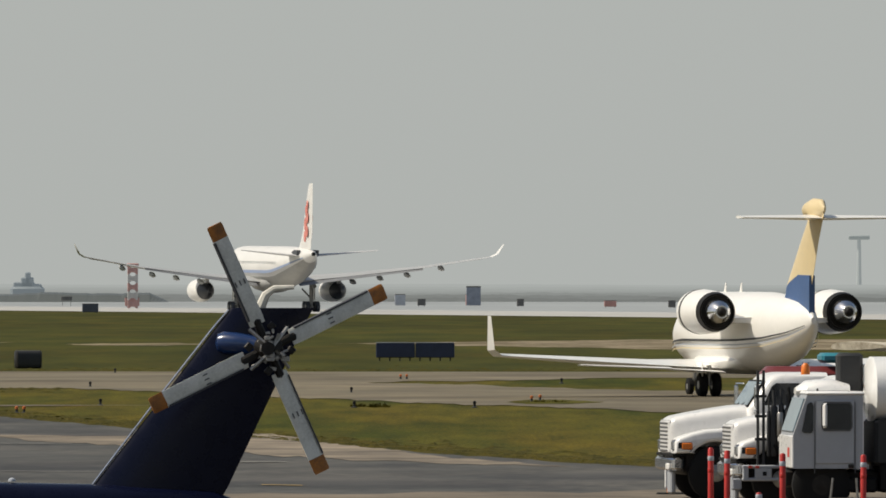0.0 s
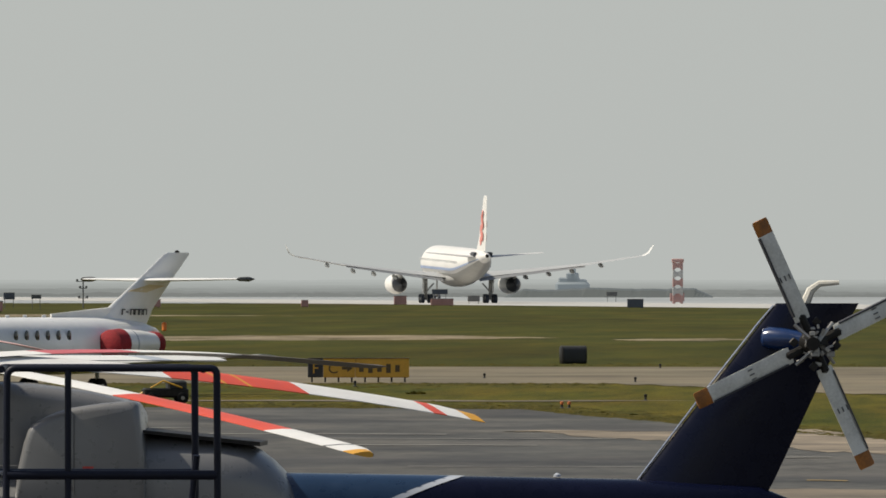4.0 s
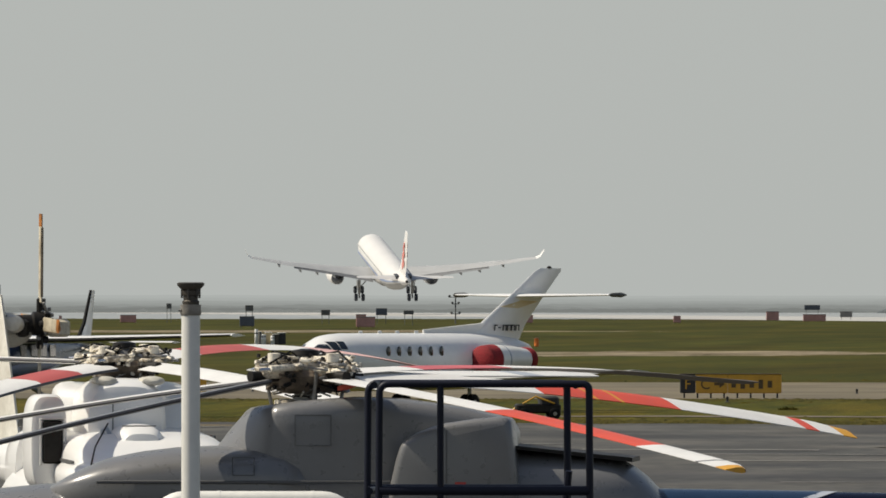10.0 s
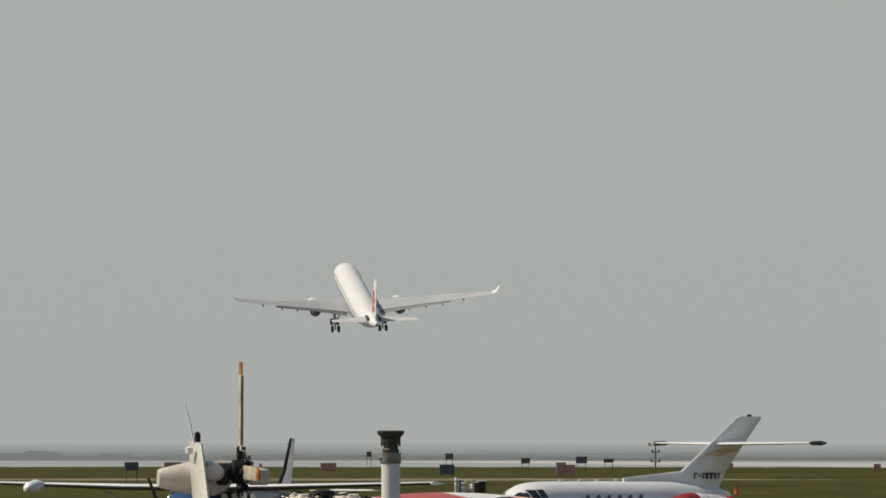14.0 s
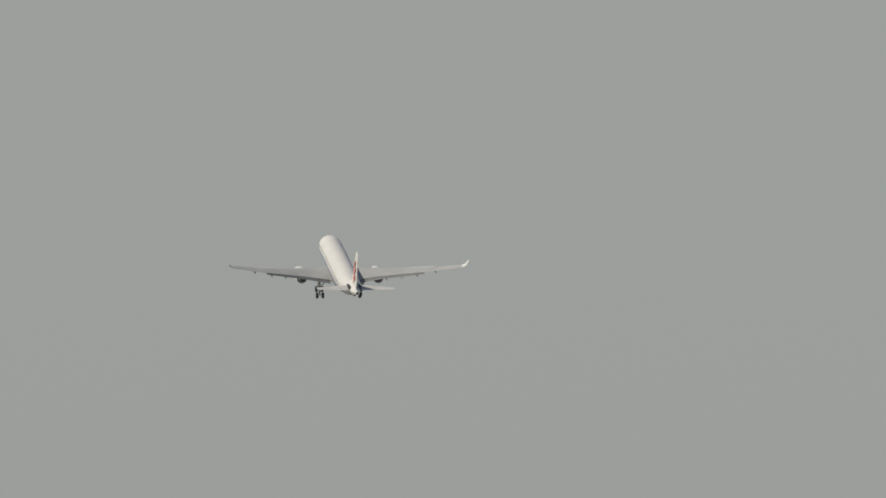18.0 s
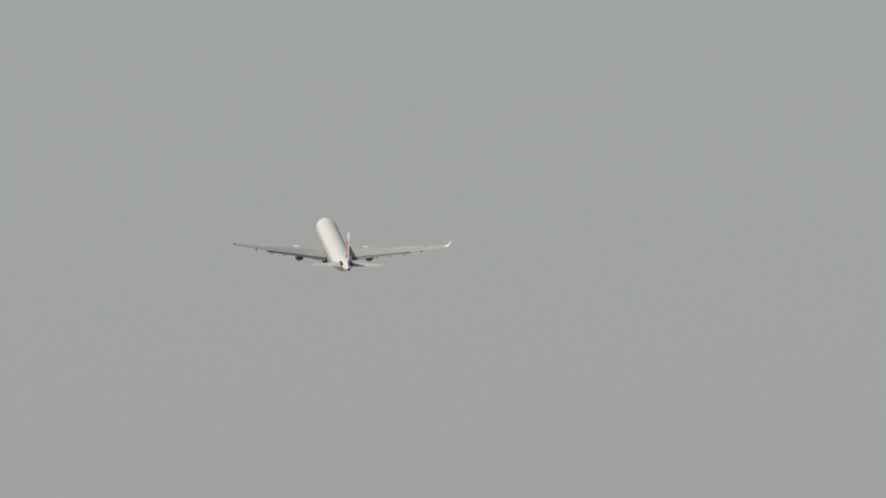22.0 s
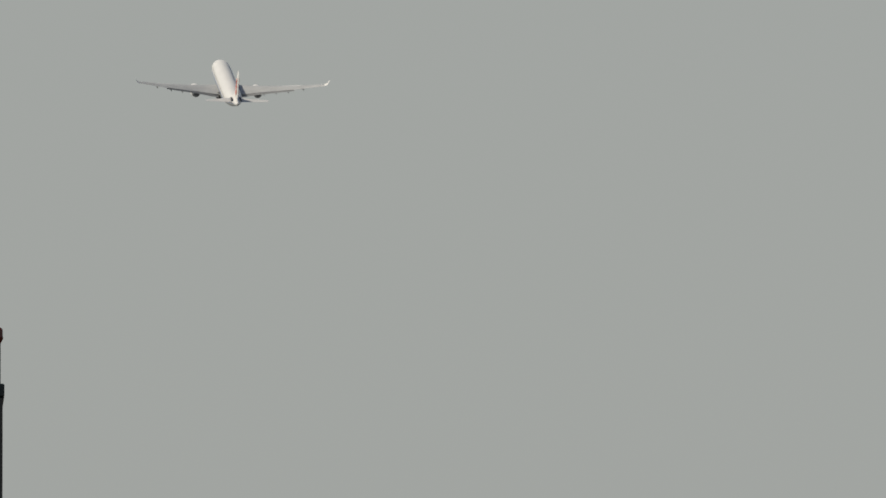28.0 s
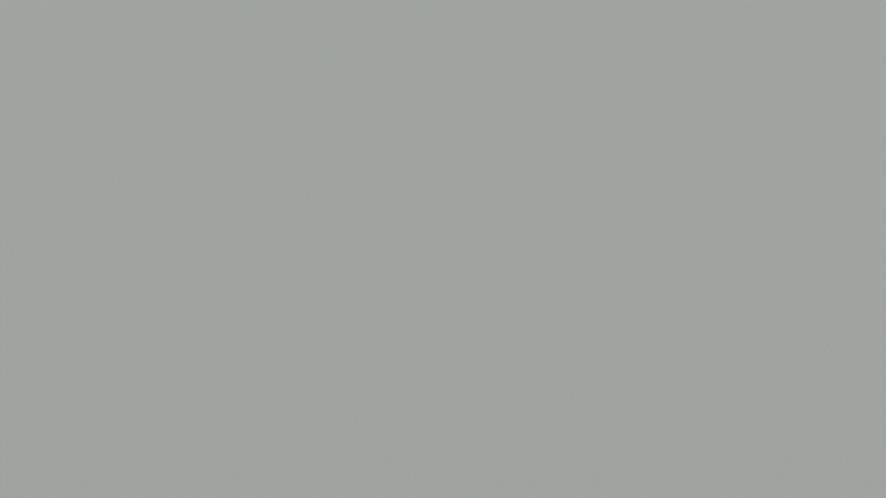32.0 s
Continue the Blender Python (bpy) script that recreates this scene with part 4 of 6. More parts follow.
        g = part("gear_leg", Shape().tube([(-1.9, sgn * 0.95, 0.75), (-1.95, sgn * 1.2, 0.34)], 0.06, 8), METAL, h)
        wheel(g, (-1.95, sgn * 1.22, 0.32), 0.32, 0.2)
    g = part("nose_leg", Shape().tube([(3.0, 0, 0.7), (3.0, 0, 0.25)], 0.05, 8), METAL, h)
    for y in (-0.12, 0.12):
        wheel(g, (3.0, y, 0.22), 0.22, 0.13)
    for sgn in (-1, 1):
        part("roof_seam", Shape().box((0.5, sgn * 0.884, 2.185), (2.7, 0.03, 0.03), 0.005), SEAM, h)
    part("roof_aerial", Shape().tube([(2.0, 0.3, 2.14), (1.92, 0.3, 2.5), (1.8, 0.3, 2.72)], 0.008, 6), BLACK, h)
    part("boom_beacon", Shape().lathe([(0, 0.035), (0.02, 0.032), (0.035, 0.01)], "z", (-5.75, 0, 2.085), 10), STRIPE, b)
    rotor_head(h, (0, 0, 3.19))
    for az, length, drop, bands, tilt, *lift in blades:
        rotor_blade(h, (0, 0, 3.15), az, length, drop, bands, tilt=tilt, lift=lift[0] if lift else 0.0, thick=lift[1] if len(lift) > 1 else 1.0)
    return h


W, RD, YL = BLADEWHITE, BLADERED, BLADEYELLOW
STD = [(0.46, W), (0.8, RD), (0.93, W), (0.936, SEAM), (0.976, W), (1.0, YL)]
HELI = helicopter(placed(-1866, 192, 180), SILVER, NAVY, NAVY, NAVY,
                  [(180 - 50, 6.7, 0.3, STD, -4.0, -0.5), (180 + 44, 6.62, 0.56, [(0.41, W), (0.507, RD), (0.513, YL), (0.555, RD), (0.561, YL), (0.667, RD), (0.904, W), (0.93, RD), (0.975, W), (1.0, YL)], 15.0), (43, 6.7, 0.35, [(0.3, SILVER), (0.975, SILVER), (1, YL)], 10.0, -0.9), (-49, 6.7, 0.2, [(0.97, CREAM), (1, YL)], -6.0, -0.45),
                   (180 + 56, 6.7, 0.545, [(0.225, W), (0.425, BLADEROSE), (0.64, W), (0.66, CREAM), (1, BLADEDARK)], (2.0, -1.0), 0.45, 0.75), (180 + 71.5, 6.7, 0.03, [(0.72, W), (0.8, STRIPE), (1, CREAM)], 2.5)], 25.0, "parked helicopter with silver body and navy blue tail")


def boom_flash():
    """A diagonal pale band round the port side of the boom."""
    rings = []
    for shift in (0.1, -0.03):
        ring = []
        for k in range(13):
            t = radians(-20 + 105 * k / 12)
            zz = math.sin(t)
            x = -4.2 + shift - (zz - 0.1) * 0.75
            q = (x + 3.6) / -1.4
            w, h, zc = 0.42 - 0.09 * q + 0.006, 0.35 - 0.06 * q + 0.006, 1.76 + 0.04 * q
            ring.append((x, w * math.cos(t) ** (2 / 2.4) if math.cos(t) > 0 else 0, zc + h * math.copysign(abs(zz) ** (2 / 2.4), zz)))
        rings.append(ring)
    part("boom_flash", Shape().rings(rings, cap=False, closed=False), STRIPE, HELI, "pale diagonal flash")


boom_flash()
part("rotor_strap", Shape().rings([[(-0.32, 0.3, 3.02), (-0.32, 0.34, 3.02), (-0.32, 0.34, 3.06), (-0.32, 0.3, 3.06)], [(-0.42, 0.34, 3.03), (-0.42, 0.37, 3.03), (-0.42, 0.37, 3.09), (-0.42, 0.34, 3.09)], [(-0.53, 0.36, 3.07), (-0.53, 0.38, 3.07), (-0.53, 0.38, 3.12), (-0.53, 0.36, 3.12)]]), BLADERED, HELI, "red tie-down strap at the rotor head")


def boom_band():
    """The mid-blue part of the boom, cut off along the pale flash."""
    rings = []
    for k in range(29):
        t = 2 * math.pi * k / 28
        c, zz = math.cos(t), math.sin(t)
        end = -4.13 - (zz - 0.1) * 0.75
        ring = []
        for x in (-2.92, -3.25, -3.6, -3.6 + (end + 3.6) * 0.5, end):
            w, hh, zc = [float(np.interp(-x, (2.9, 3.6, 5.0), v)) for v in ((0.5, 0.42, 0.33), (0.4, 0.35, 0.29), (1.72, 1.76, 1.8))]
            ring.append((x, (w + 0.006) * math.copysign(abs(c) ** (2 / 2.4), c), zc + (hh + 0.006) * math.copysign(abs(zz) ** (2 / 2.4), zz)))
        rings.append(ring)
    part("boom_band", Shape().rings(rings, cap=False, closed=False), BLUEMID, HELI, "mid-blue band")


boom_band()
HELI2 = helicopter(pose(-13.25, 135.4, 0, 0, 1.6, -74), WHITE, WHITE, WHITE, FINCREAM,
                   [(-36, 6.7, 0.65, [(0.21, W), (0.36, BLADEPINK), (0.95, W), (1, YL)], -9.0), (205, 6.7, 0.1, [(0.34, W), (0.7, BLADEPINK), (1, W)], 5.0), (139.5, 6.7, 1.08, [(0.2, W), (0.42, BLADEPINK), (0.6, W), (1, BLADEPALE)], (6.0, 7.5), 0.87, 0.4), (24, 6.7, 0.7, [(1, W)], 6.0)], 0, "parked all-white helicopter seen nose-on")
part("gearbox_bulb", Shape().lathe([(-0.38, 0.02), (-0.38, 0.1), (-0.35, 0.112), (-0.15, 0.16), (0.05, 0.195), (0.15, 0.205), (0.28, 0.195), (0.4, 0.14), (0.48, 0.05)], "y", (-8.25, -0.02, 3.27), 26), FINCREAM, HELI2, "white rounded gearbox fairing")
part("whip_aerial", Shape().tube([(-7.9, -0.05, 3.68), (-7.95, -0.1, 3.95), (-8.0, -0.14, 4.12)], 0.015, 6, 0.008), WHITE, HELI2)
part("tail_light", Shape().lathe([(0, 0.035), (0.1, 0.035), (0.12, 0.01)], "z", (-8.3, 0.06, 3.68), 10), OILDARK, HELI2)
part("fin_lamp", Shape().lathe([(-0.05, 0.01), (-0.03, 0.045), (0.03, 0.045), (0.05, 0.01)], "z", (-7.8, -0.12, 3.6), 10), WHITE, HELI2)
for y in (0.42, -0.42):
    part("gearbox_box", Shape().box((-8.05, 0.72 if y > 0 else 0.3, 3.3), (0.22, 0.24 if y > 0 else 0.14, 0.2), 0.03), AGEDBLADE if y > 0 else OILDARK, HELI2)
intake = part("intake_box", Shape().ellipse([(1.09, -1.0, 2.36, 0.14, 0.42), (1.06, -1.0, 2.37, 0.19, 0.48), (0.95, -1.0, 2.37, 0.205, 0.505), (0.55, -0.99, 2.36, 0.205, 0.5), (0.3, -0.98, 2.32, 0.17, 0.42)], 32, 3.6), WHITE, HELI2, "white engine intake housing with a rounded top")
part("intake_opening", Shape().box((1.1, -0.97, 2.37), (0.05, 0.22, 0.46), 0.02), OILDARK, intake, "dark engine intake opening")
part("intake_rim", Shape().box((1.09, -1.1, 2.37), (0.03, 0.03, 0.5), 0.01).box((1.09, -0.845, 2.37), (0.03, 0.03, 0.5), 0.01).box((1.09, -0.97, 2.615), (0.03, 0.28, 0.03), 0.01), CREAM, intake)
front = part("front_housing", Shape().ellipse([(1.2, -0.2, 2.44, 0.3, 0.42), (1.16, -0.2, 2.46, 0.4, 0.5), (1.05, -0.19, 2.48, 0.45, 0.54), (0.8, -0.18, 2.48, 0.47, 0.56), (0.3, -0.15, 2.47, 0.48, 0.55), (-0.2, -0.1, 2.42, 0.46, 0.5)], 36, 3.4), WHITE, HELI2, "white rounded gearbox housing")
part("housing_seam", Shape().box((1.2, -0.34, 2.5), (0.03, 0.008, 0.6), 0).box((1.2, -0.2, 2.3), (0.03, 0.44, 0.008), 0), SEAM, front)
for y in (-0.39, 0.12):
    part("top_fairing", Shape().ellipse([(1.12, y, 3.0, 0.04, 0.02), (1.08, y, 3.01, 0.12, 0.045), (0.98, y, 3.015, 0.14, 0.05), (0.8, y, 3.01, 0.13, 0.045), (0.66, y, 2.99, 0.05, 0.03)], 18), FINCREAM, front, "small rounded fairing")
part("air_nacelle", Shape().ellipse([(1.78, -0.12, 2.28, 0.12, 0.1), (1.74, -0.12, 2.3, 0.2, 0.18), (1.62, -0.12, 2.32, 0.255, 0.225), (1.3, -0.12, 2.33, 0.27, 0.24), (0.9, -0.1, 2.3, 0.26, 0.22)], 28, 3.2), WHITE, HELI2, "white rounded nacelle")
part("nacelle_seam", Shape().box((1.55, -0.12, 2.555), (0.012, 0.36, 0.012), 0), SEAM, HELI2)
shield = part("shield_panel", Shape().plate([(-0.5, 2.2), (-0.36, 2.16), (-0.36, 2.42), (-0.43, 2.55), (-0.5, 2.5)], 0.05, "yz", 1.36), STRIPE, HELI2, "blue-grey angled panel")
part("panel_strut", Shape().tube([(1.4, -0.46, 2.5), (1.42, -0.37, 2.2)], 0.012, 6), CREAM, shield)
roof = part("cabin_roof", Shape().ellipse([(2.9, -0.25, 1.98, 0.2, 0.05), (2.7, -0.25, 2.0, 0.6, 0.14), (2.2, -0.2, 2.02, 0.78, 0.2), (1.2, -0.1, 2.02, 0.86, 0.22), (0.4, 0, 2.02, 0.86, 0.2)], 28, 3.0), WHITE, HELI2, "white ribbed cabin roof")
for k in range(5):
    part("roof_rib", Shape().box((2.45 - 0.02 * k, -0.75 + 0.25 * k, 2.19), (0.5, 0.02, 0.03), 0.005), CREAM, roof)
part("screen_hatch", Shape().box((2.72, 0.15, 2.05), (0.06, 0.22, 0.34), 0.02), GLASS, HELI2)


# ---- parked business jet with engine covers ----
def parked_jet():
    j = thing("business_jet", placed(-1646, 53, 239), "white parked business jet with red engine covers", "jet")
    body = [(8.6, 0, 1.2, 0.04, 0.04), (8.45, 0, 1.22, 0.2, 0.2), (7.9, 0, 1.3, 0.48, 0.43), (7.3, 0, 1.38, 0.67, 0.6), (6.9, 0, 1.46, 0.77, 0.75), (6.5, 0, 1.55, 0.86, 0.88), (6.1, 0, 1.62, 0.93, 0.94), (5.7, 0, 1.65, 0.96, 0.955), (5.2, 0, 1.67, 0.97, 0.96),
            (0, 0, 1.67, 0.97, 0.96), (-2, 0, 1.69, 0.96, 0.95), (-3.6, 0, 1.8, 0.78, 0.76), (-4.8, 0, 1.95, 0.5, 0.5), (-5.6, 0, 2.05, 0.22, 0.22), (-5.9, 0, 2.08, 0.05, 0.05)]
    f = part("fuselage", Shape().ellipse(body, 32), WHITE, j)
    for sgn in (-1, 1):
        for i in range(6):
            part("cabin_window", Shape().ellipse([(3.7 - i * 0.61 + dx, sgn * 0.925, 2.01, wy, hz) for dx, wy, hz in ((0.11, 0.01, 0.1), (0.08, 0.03, 0.17), (0.0, 0.035, 0.2), (-0.08, 0.03, 0.17), (-0.11, 0.01, 0.1))], 10), GLASS, f, "dark oval cabin window")
        for x0, x1, low, high in ((5.86, 6.17, 2.1, 2.36), (6.2, 6.52, 2.07, 2.35), (6.55, 6.93, 2.0, 2.26)):
            pane = []
            for x in (x0, (x0 + x1) / 2, x1):
                k = [float(np.interp(-x, [-st[0] for st in body], [st[q] for st in body])) for q in (2, 3, 4)]
                a0, a1 = [math.asin(min(0.96, (zz - k[0]) / k[2])) for zz in (low, high)]
                pane.append([(x, sgn * (k[1] + 0.012) * math.cos(a0 + (a1 - a0) * v / 4), k[0] + (k[2] + 0.012) * math.sin(a0 + (a1 - a0) * v / 4)) for v in range(5)])
            part("cockpit_window", Shape().rings(pane, cap=False, closed=False), GLASS, f, "dark cockpit window")
        n = part("engine_nacelle", Shape().lathe([(-1.25, 0.42), (-1.35, 0.46), (-2.0, 0.5), (-2.9, 0.46), (-3.6, 0.38), (-3.75, 0.36)], "x", (0, sgn * 1.28, 1.73), 24), WHITE, j)
        part("inlet_cover", Shape().lathe([(-1.06, 0.1), (-1.1, 0.36), (-1.2, 0.48), (-1.75, 0.52), (-1.8, 0.46)], "x", (0, sgn * 1.28, 1.73), 22), COVERRED, n, "dark red cloth inlet cover")
        part("exhaust_cover", Shape().lathe([(-3.62, 0.4), (-3.66, 0.42), (-3.92, 0.4), (-3.96, 0.1)], "x", (0, sgn * 1.28, 1.73), 20), COVERRED, n, "dark red exhaust cover")
        part("nacelle_stripe", Shape().lathe([(-2.2, 0.5), (-2.21, 0.504), (-2.25, 0.503), (-2.26, 0.49)], "x", (0, sgn * 1.28, 1.73), 24), STRIPE, n)
        part("pylon", Shape().box((-2.5, sgn * 0.85, 1.86), (1.6, 0.5, 0.16), 0.05), WHITE, n)
        w = part("wing", Shape().wing([(2.6, sgn * 0.3, 0.95, 3.3, 0.13), (-0.3, sgn * 7.8, 1.35, 1.3, 0.11)]), WINGGREY, j)
        part("tailplane", Shape().wing([(-4.9, sgn * 0.05, 3.86, 1.7, 0.1), (-5.95, sgn * 3.2, 3.9, 0.85, 0.09)]), WHITE, j)
        part("tailplane_tip", Shape().ellipse([(-5.9, sgn * 3.2, 3.9, 0.02, 0.02), (-6.05, sgn * 3.22, 3.9, 0.07, 0.07), (-6.6, sgn * 3.22, 3.9, 0.09, 0.085), (-6.95, sgn * 3.2, 3.9, 0.02, 0.02)], 12), FARGREY, j)
        g = part("gear_leg", Shape().tube([(-0.3, sgn * 1.4, 1.0), (-0.3, sgn * 1.4, 0.3)], 0.07, 8), METAL, j)
        for dy in (-0.14, 0.14):
            wheel(g, (-0.3, sgn * 1.4 + dy, 0.3), 0.3, 0.18)
        s = Shape()
        for i, wdt in enumerate((0.17, 0.1, 0.17, 0.2, 0.16, 0.17)):
            x0 = -3.5 - i * 0.25
            s.box((x0, sgn * 0.19, 2.8), (0.05, 0.02, 0.2 if i != 1 else 0.04), 0, pose(0, 0, 0, 0, -8, 0))
            s.box((x0 - wdt / 2, sgn * 0.19, 2.88 if i != 1 else 2.8), (wdt, 0.02, 0.045), 0)
            if i > 1:
                s.box((x0 - wdt, sgn * 0.19, 2.8), (0.045, 0.02, 0.2), 0, pose(0, 0, 0, 0, -8, 0))
        part("registration_bars", s, SIGNBLACK, j, "plain dark bars of the registration")
        part("cheatline", Shape().rings([[(x, sgn * (w2 + 0.012) * math.cos(t), z - 0.02 + h * math.sin(t)) for t in (radians(-22), radians(-20), radians(-18))] for x, y, z, w2, h in body[2:-2]], cap=False, closed=False), STRIPE, f)
    fin = part("fin", Shape().wing([(-1.9, 0, 2.4, 3.3, 0.1), (-2.85, 0, 2.9, 2.7, 0.1), (-4.7, 0, 3.9, 2.0, 0.09), (-6.15, 0, 4.72, 1.55, 0.08), (-6.4, 0, 4.8, 1.3, 0.06)], True), WHITE, j, "white swept fin")
    part("dorsal_fillet", Shape().rings([[(0.4, -0.03, 2.56), (0.4, 0.03, 2.56), (0.4, 0.03, 2.74), (0.4, -0.03, 2.74)], [(-3.0, -0.12, 2.4), (-3.0, 0.12, 2.4), (-3.0, 0.09, 2.95), (-3.0, -0.09, 2.95)]]), WHITE, j)
    # Slanted gold patch on the fin's port side, just under the tailplane.
    part("fin_flash", Shape().rings([[(-4.0, 0.1, 3.5), (-5.2, 0.098, 3.72), (-6.2, 0.07, 3.68), (-5.0, 0.1, 3.45)], [(-4.0, 0.112, 3.5), (-5.2, 0.11, 3.72), (-6.2, 0.085, 3.68), (-5.0, 0.112, 3.45)]]), TAN, fin, "pale gold patch below the tailplane", False)
    part("fin_beacon", Shape().lathe([(0, 0.09), (0.05, 0.08), (0.08, 0.02)], "z", (-7.0, 0, 4.8), 10), OILDARK, fin)
    part("tail_marker", Shape().box((-5.95, 0.2, 2.3), (0.14, 0.14, 0.3), 0.03), ORANGE, j, "orange streamer at the tail")
    g = part("nose_leg", Shape().tube([(6.0, 0, 1.0), (6.0, 0, 0.25)], 0.05, 8), METAL, j)
    wheel(g, (6.0, 0, 0.24), 0.24, 0.16)
    s = Shape()
    for x in (4.0, 2.9, 1.9, 0.8, -0.4):
        s.box((x, 0, 2.66), (0.22, 0.03, 0.1), 0.01)
    part("roof_aerials", s, WHITE, f)


parked_jet()


# ---- taxiing business jet ----
def taxiing_jet():
    j = thing("business_jet", placed(532, 51, 103.1), "white taxiing business jet with a tan and blue fin", "jet")
    body = [(8.0, 0, 1.95, 0.05, 0.05), (7.5, 0, 2.0, 0.5, 0.45), (6.3, 0, 2.1, 0.95, 0.95), (4.9, 0, 2.2, 1.25, 1.25), (3.3, 0, 2.26, 1.38, 1.38), (-2, 0, 2.26, 1.38, 1.38), (-4, 0, 2.28, 1.28, 1.35), (-6.2, 0, 2.36, 0.96, 1.16), (-8.0, 0, 2.5, 0.56, 0.82), (-9.2, 0, 2.62, 0.22, 0.42), (-9.5, 0, 2.66, 0.08, 0.12)]
    f = part("fuselage", Shape().ellipse(body, 36), CREAM, j)
    part("belly_fairing", Shape().ellipse([(4, 0, 1.2, 0.5, 0.2), (2, 0, 1.2, 1.3, 0.42), (-1.5, 0, 1.2, 1.35, 0.42), (-4, 0, 1.4, 0.5, 0.25)], 24), CREAM, f)
    for sgn in (-1, 1):
        for dz, wide, paint in ((-0.3, 4.0, DARKGREY), (-0.46, 2.2, STRIPE), (-0.58, 1.6, TAN)):
            part("cheatline", Shape().rings([[(x, sgn * (w + 0.015) * math.cos(t), z + dz * min(1, h) + h * math.sin(t) * 0.4) for t in (radians(-wide), radians(wide))] for x, y, z, w, h in body[2:-1]], cap=False, closed=False), paint, f)
        n = part("engine_nacelle", Shape().lathe([(-3.35, 0.55), (-3.3, 0.66), (-3.6, 0.74), (-4.6, 0.78), (-5.6, 0.74), (-6.3, 0.64), (-6.32, 0.58)], "x", (1.3, sgn * 2.25, 2.95), 28), CREAM, j, "white engine nacelle")
        part("nozzle_ring", Shape().lathe([(-6.1, 0.69), (-6.3, 0.655), (-6.42, 0.63), (-6.42, 0.575), (-6.345, 0.55), (-6.34, 0.1)], "x", (1.3, sgn * 2.25, 2.95), 26), OILDARK, n, "dark nozzle")
        part("exhaust_core", Shape().lathe([(-6.33, 0.46), (-6.5, 0.45), (-6.8, 0.36), (-7.05, 0.22)], "x", (1.3, sgn * 2.25, 2.95), 22), CHROME, n, "polished exhaust core")
        part("exhaust_plug", Shape().lathe([(-6.9, 0.17), (-7.07, 0.17), (-7.2, 0.12), (-7.25, 0.02)], "x", (1.3, sgn * 2.25, 2.95), 16), OILDARK, n)
        part("nacelle_band", Shape().lathe([(-4.0, 0.772), (-4.08, 0.782), (-4.16, 0.784), (-4.2, 0.775)], "x", (1.3, sgn * 2.25, 2.95), 26), DARKGREY, n)
        part("pylon", Shape().rings([[(x0, sgn * yy, 2.7 - hh), (x0, sgn * yy, 2.7 + hh), (x1, sgn * yy, 2.66 + hh * 0.5), (x1, sgn * yy, 2.66 - hh * 0.5)] for x0, x1, yy, hh in ((-2.3, -5.2, 1.0, 0.22), (-2.4, -5.0, 1.7, 0.14))]), CREAM, n)
        w = part("wing", Shape().wing([(4.2, sgn * 0.8, 0.98, 5.2, 0.12), (1.2, sgn * 3.4, 1.1, 3.6, 0.11), (-2.3, sgn * 9.5, 1.45, 1.5, 0.1)]), WHITE, j, "white wing")
        part("winglet", Shape().wing([(-2.3, sgn * 9.5, 1.45, 1.5, 0.1), (-2.8, sgn * 9.8, 1.65, 1.1, 0.08), (-3.8, sgn * 10.02, 2.8, 0.5, 0.08)]), WHITE, w, "white upright winglet")
        for x0, y0, y1, dz in ((-1.3, 1.2, 3.2, 0.86), (-2.2, 3.3, 6.6, 1.0)):
            part("flap", Shape().wing([(x0, sgn * y0, dz, 0.9, 0.12), (x0 - 0.55, sgn * y1, dz + 0.12, 0.7, 0.12)]), WHITE, w)
        part("tailplane", Shape().wing([(-9.2, sgn * 0.05, 6.14, 1.7, 0.14), (-10.4, sgn * 2.95, 6.16, 0.9, 0.13)]), CREAM, j)
        g = part("gear_leg", Shape().tube([(-1.4, sgn * 1.6, 1.1), (-1.4, sgn * 1.6, 0.4)], 0.09, 10), METAL, j)
        part("gear_door", Shape().box((-1.3, sgn * 1.9, 0.85), (0.8, 0.04, 0.7), 0.02), WHITE, g)
        for dy in (-0.24, 0.24):
            wheel(g, (-1.4, sgn * 1.6 + dy, 0.42), 0.42, 0.28)
    fin = part("fin", Shape().wing([(-6.2, 0, 3.9, 3.1, 0.12), (-8.0, 0, 5.4, 2.2, 0.11), (-9.1, 0, 6.3, 1.8, 0.1)], True), TAN, j, "tan fin with a blue base")
    part("fin_base", Shape().rings([[(x, y, z) for x, y, z in ((-5.5, 0, 3.0), (-6.1, 0.18 * k, 3.1), (-9.3, 0.08 * k, 2.9), (-9.3, 0.08 * k, 4.2), (-8.2, 0.17 * k, 4.22), (-7.1, 0.19 * k, 3.95), (-6.25, 0.08 * k, 3.8))] for k in (1.25, 0.4, -0.4, -1.25)]), TAILBLUE, fin, "blue fin base")
    part("bullet", Shape().ellipse([(-8.4, 0, 6.4, 0.05, 0.05), (-8.7, 0, 6.42, 0.2, 0.25), (-9.6, 0, 6.5, 0.22, 0.32), (-10.6, 0, 6.5, 0.15, 0.28), (-11.0, 0, 6.45, 0.04, 0.05)], 18), TAN, fin)
    g = part("nose_leg", Shape().tube([(6.9, 0, 1.5), (6.9, 0, 0.3)], 0.07, 8), METAL, j)
    wheel(g, (6.9, 0.18, 0.3), 0.3, 0.2)
    wheel(g, (6.9, -0.18, 0.3), 0.3, 0.2)
    for x in (2.6, 0.4):
        part("roof_aerial", Shape().plate([(x + 0.15, 3.6), (x - 0.15, 3.6), (x - 0.2, 3.95), (x - 0.1, 3.95)], 0.03), CREAM, f)
    return j


TAXIJET = taxiing_jet()


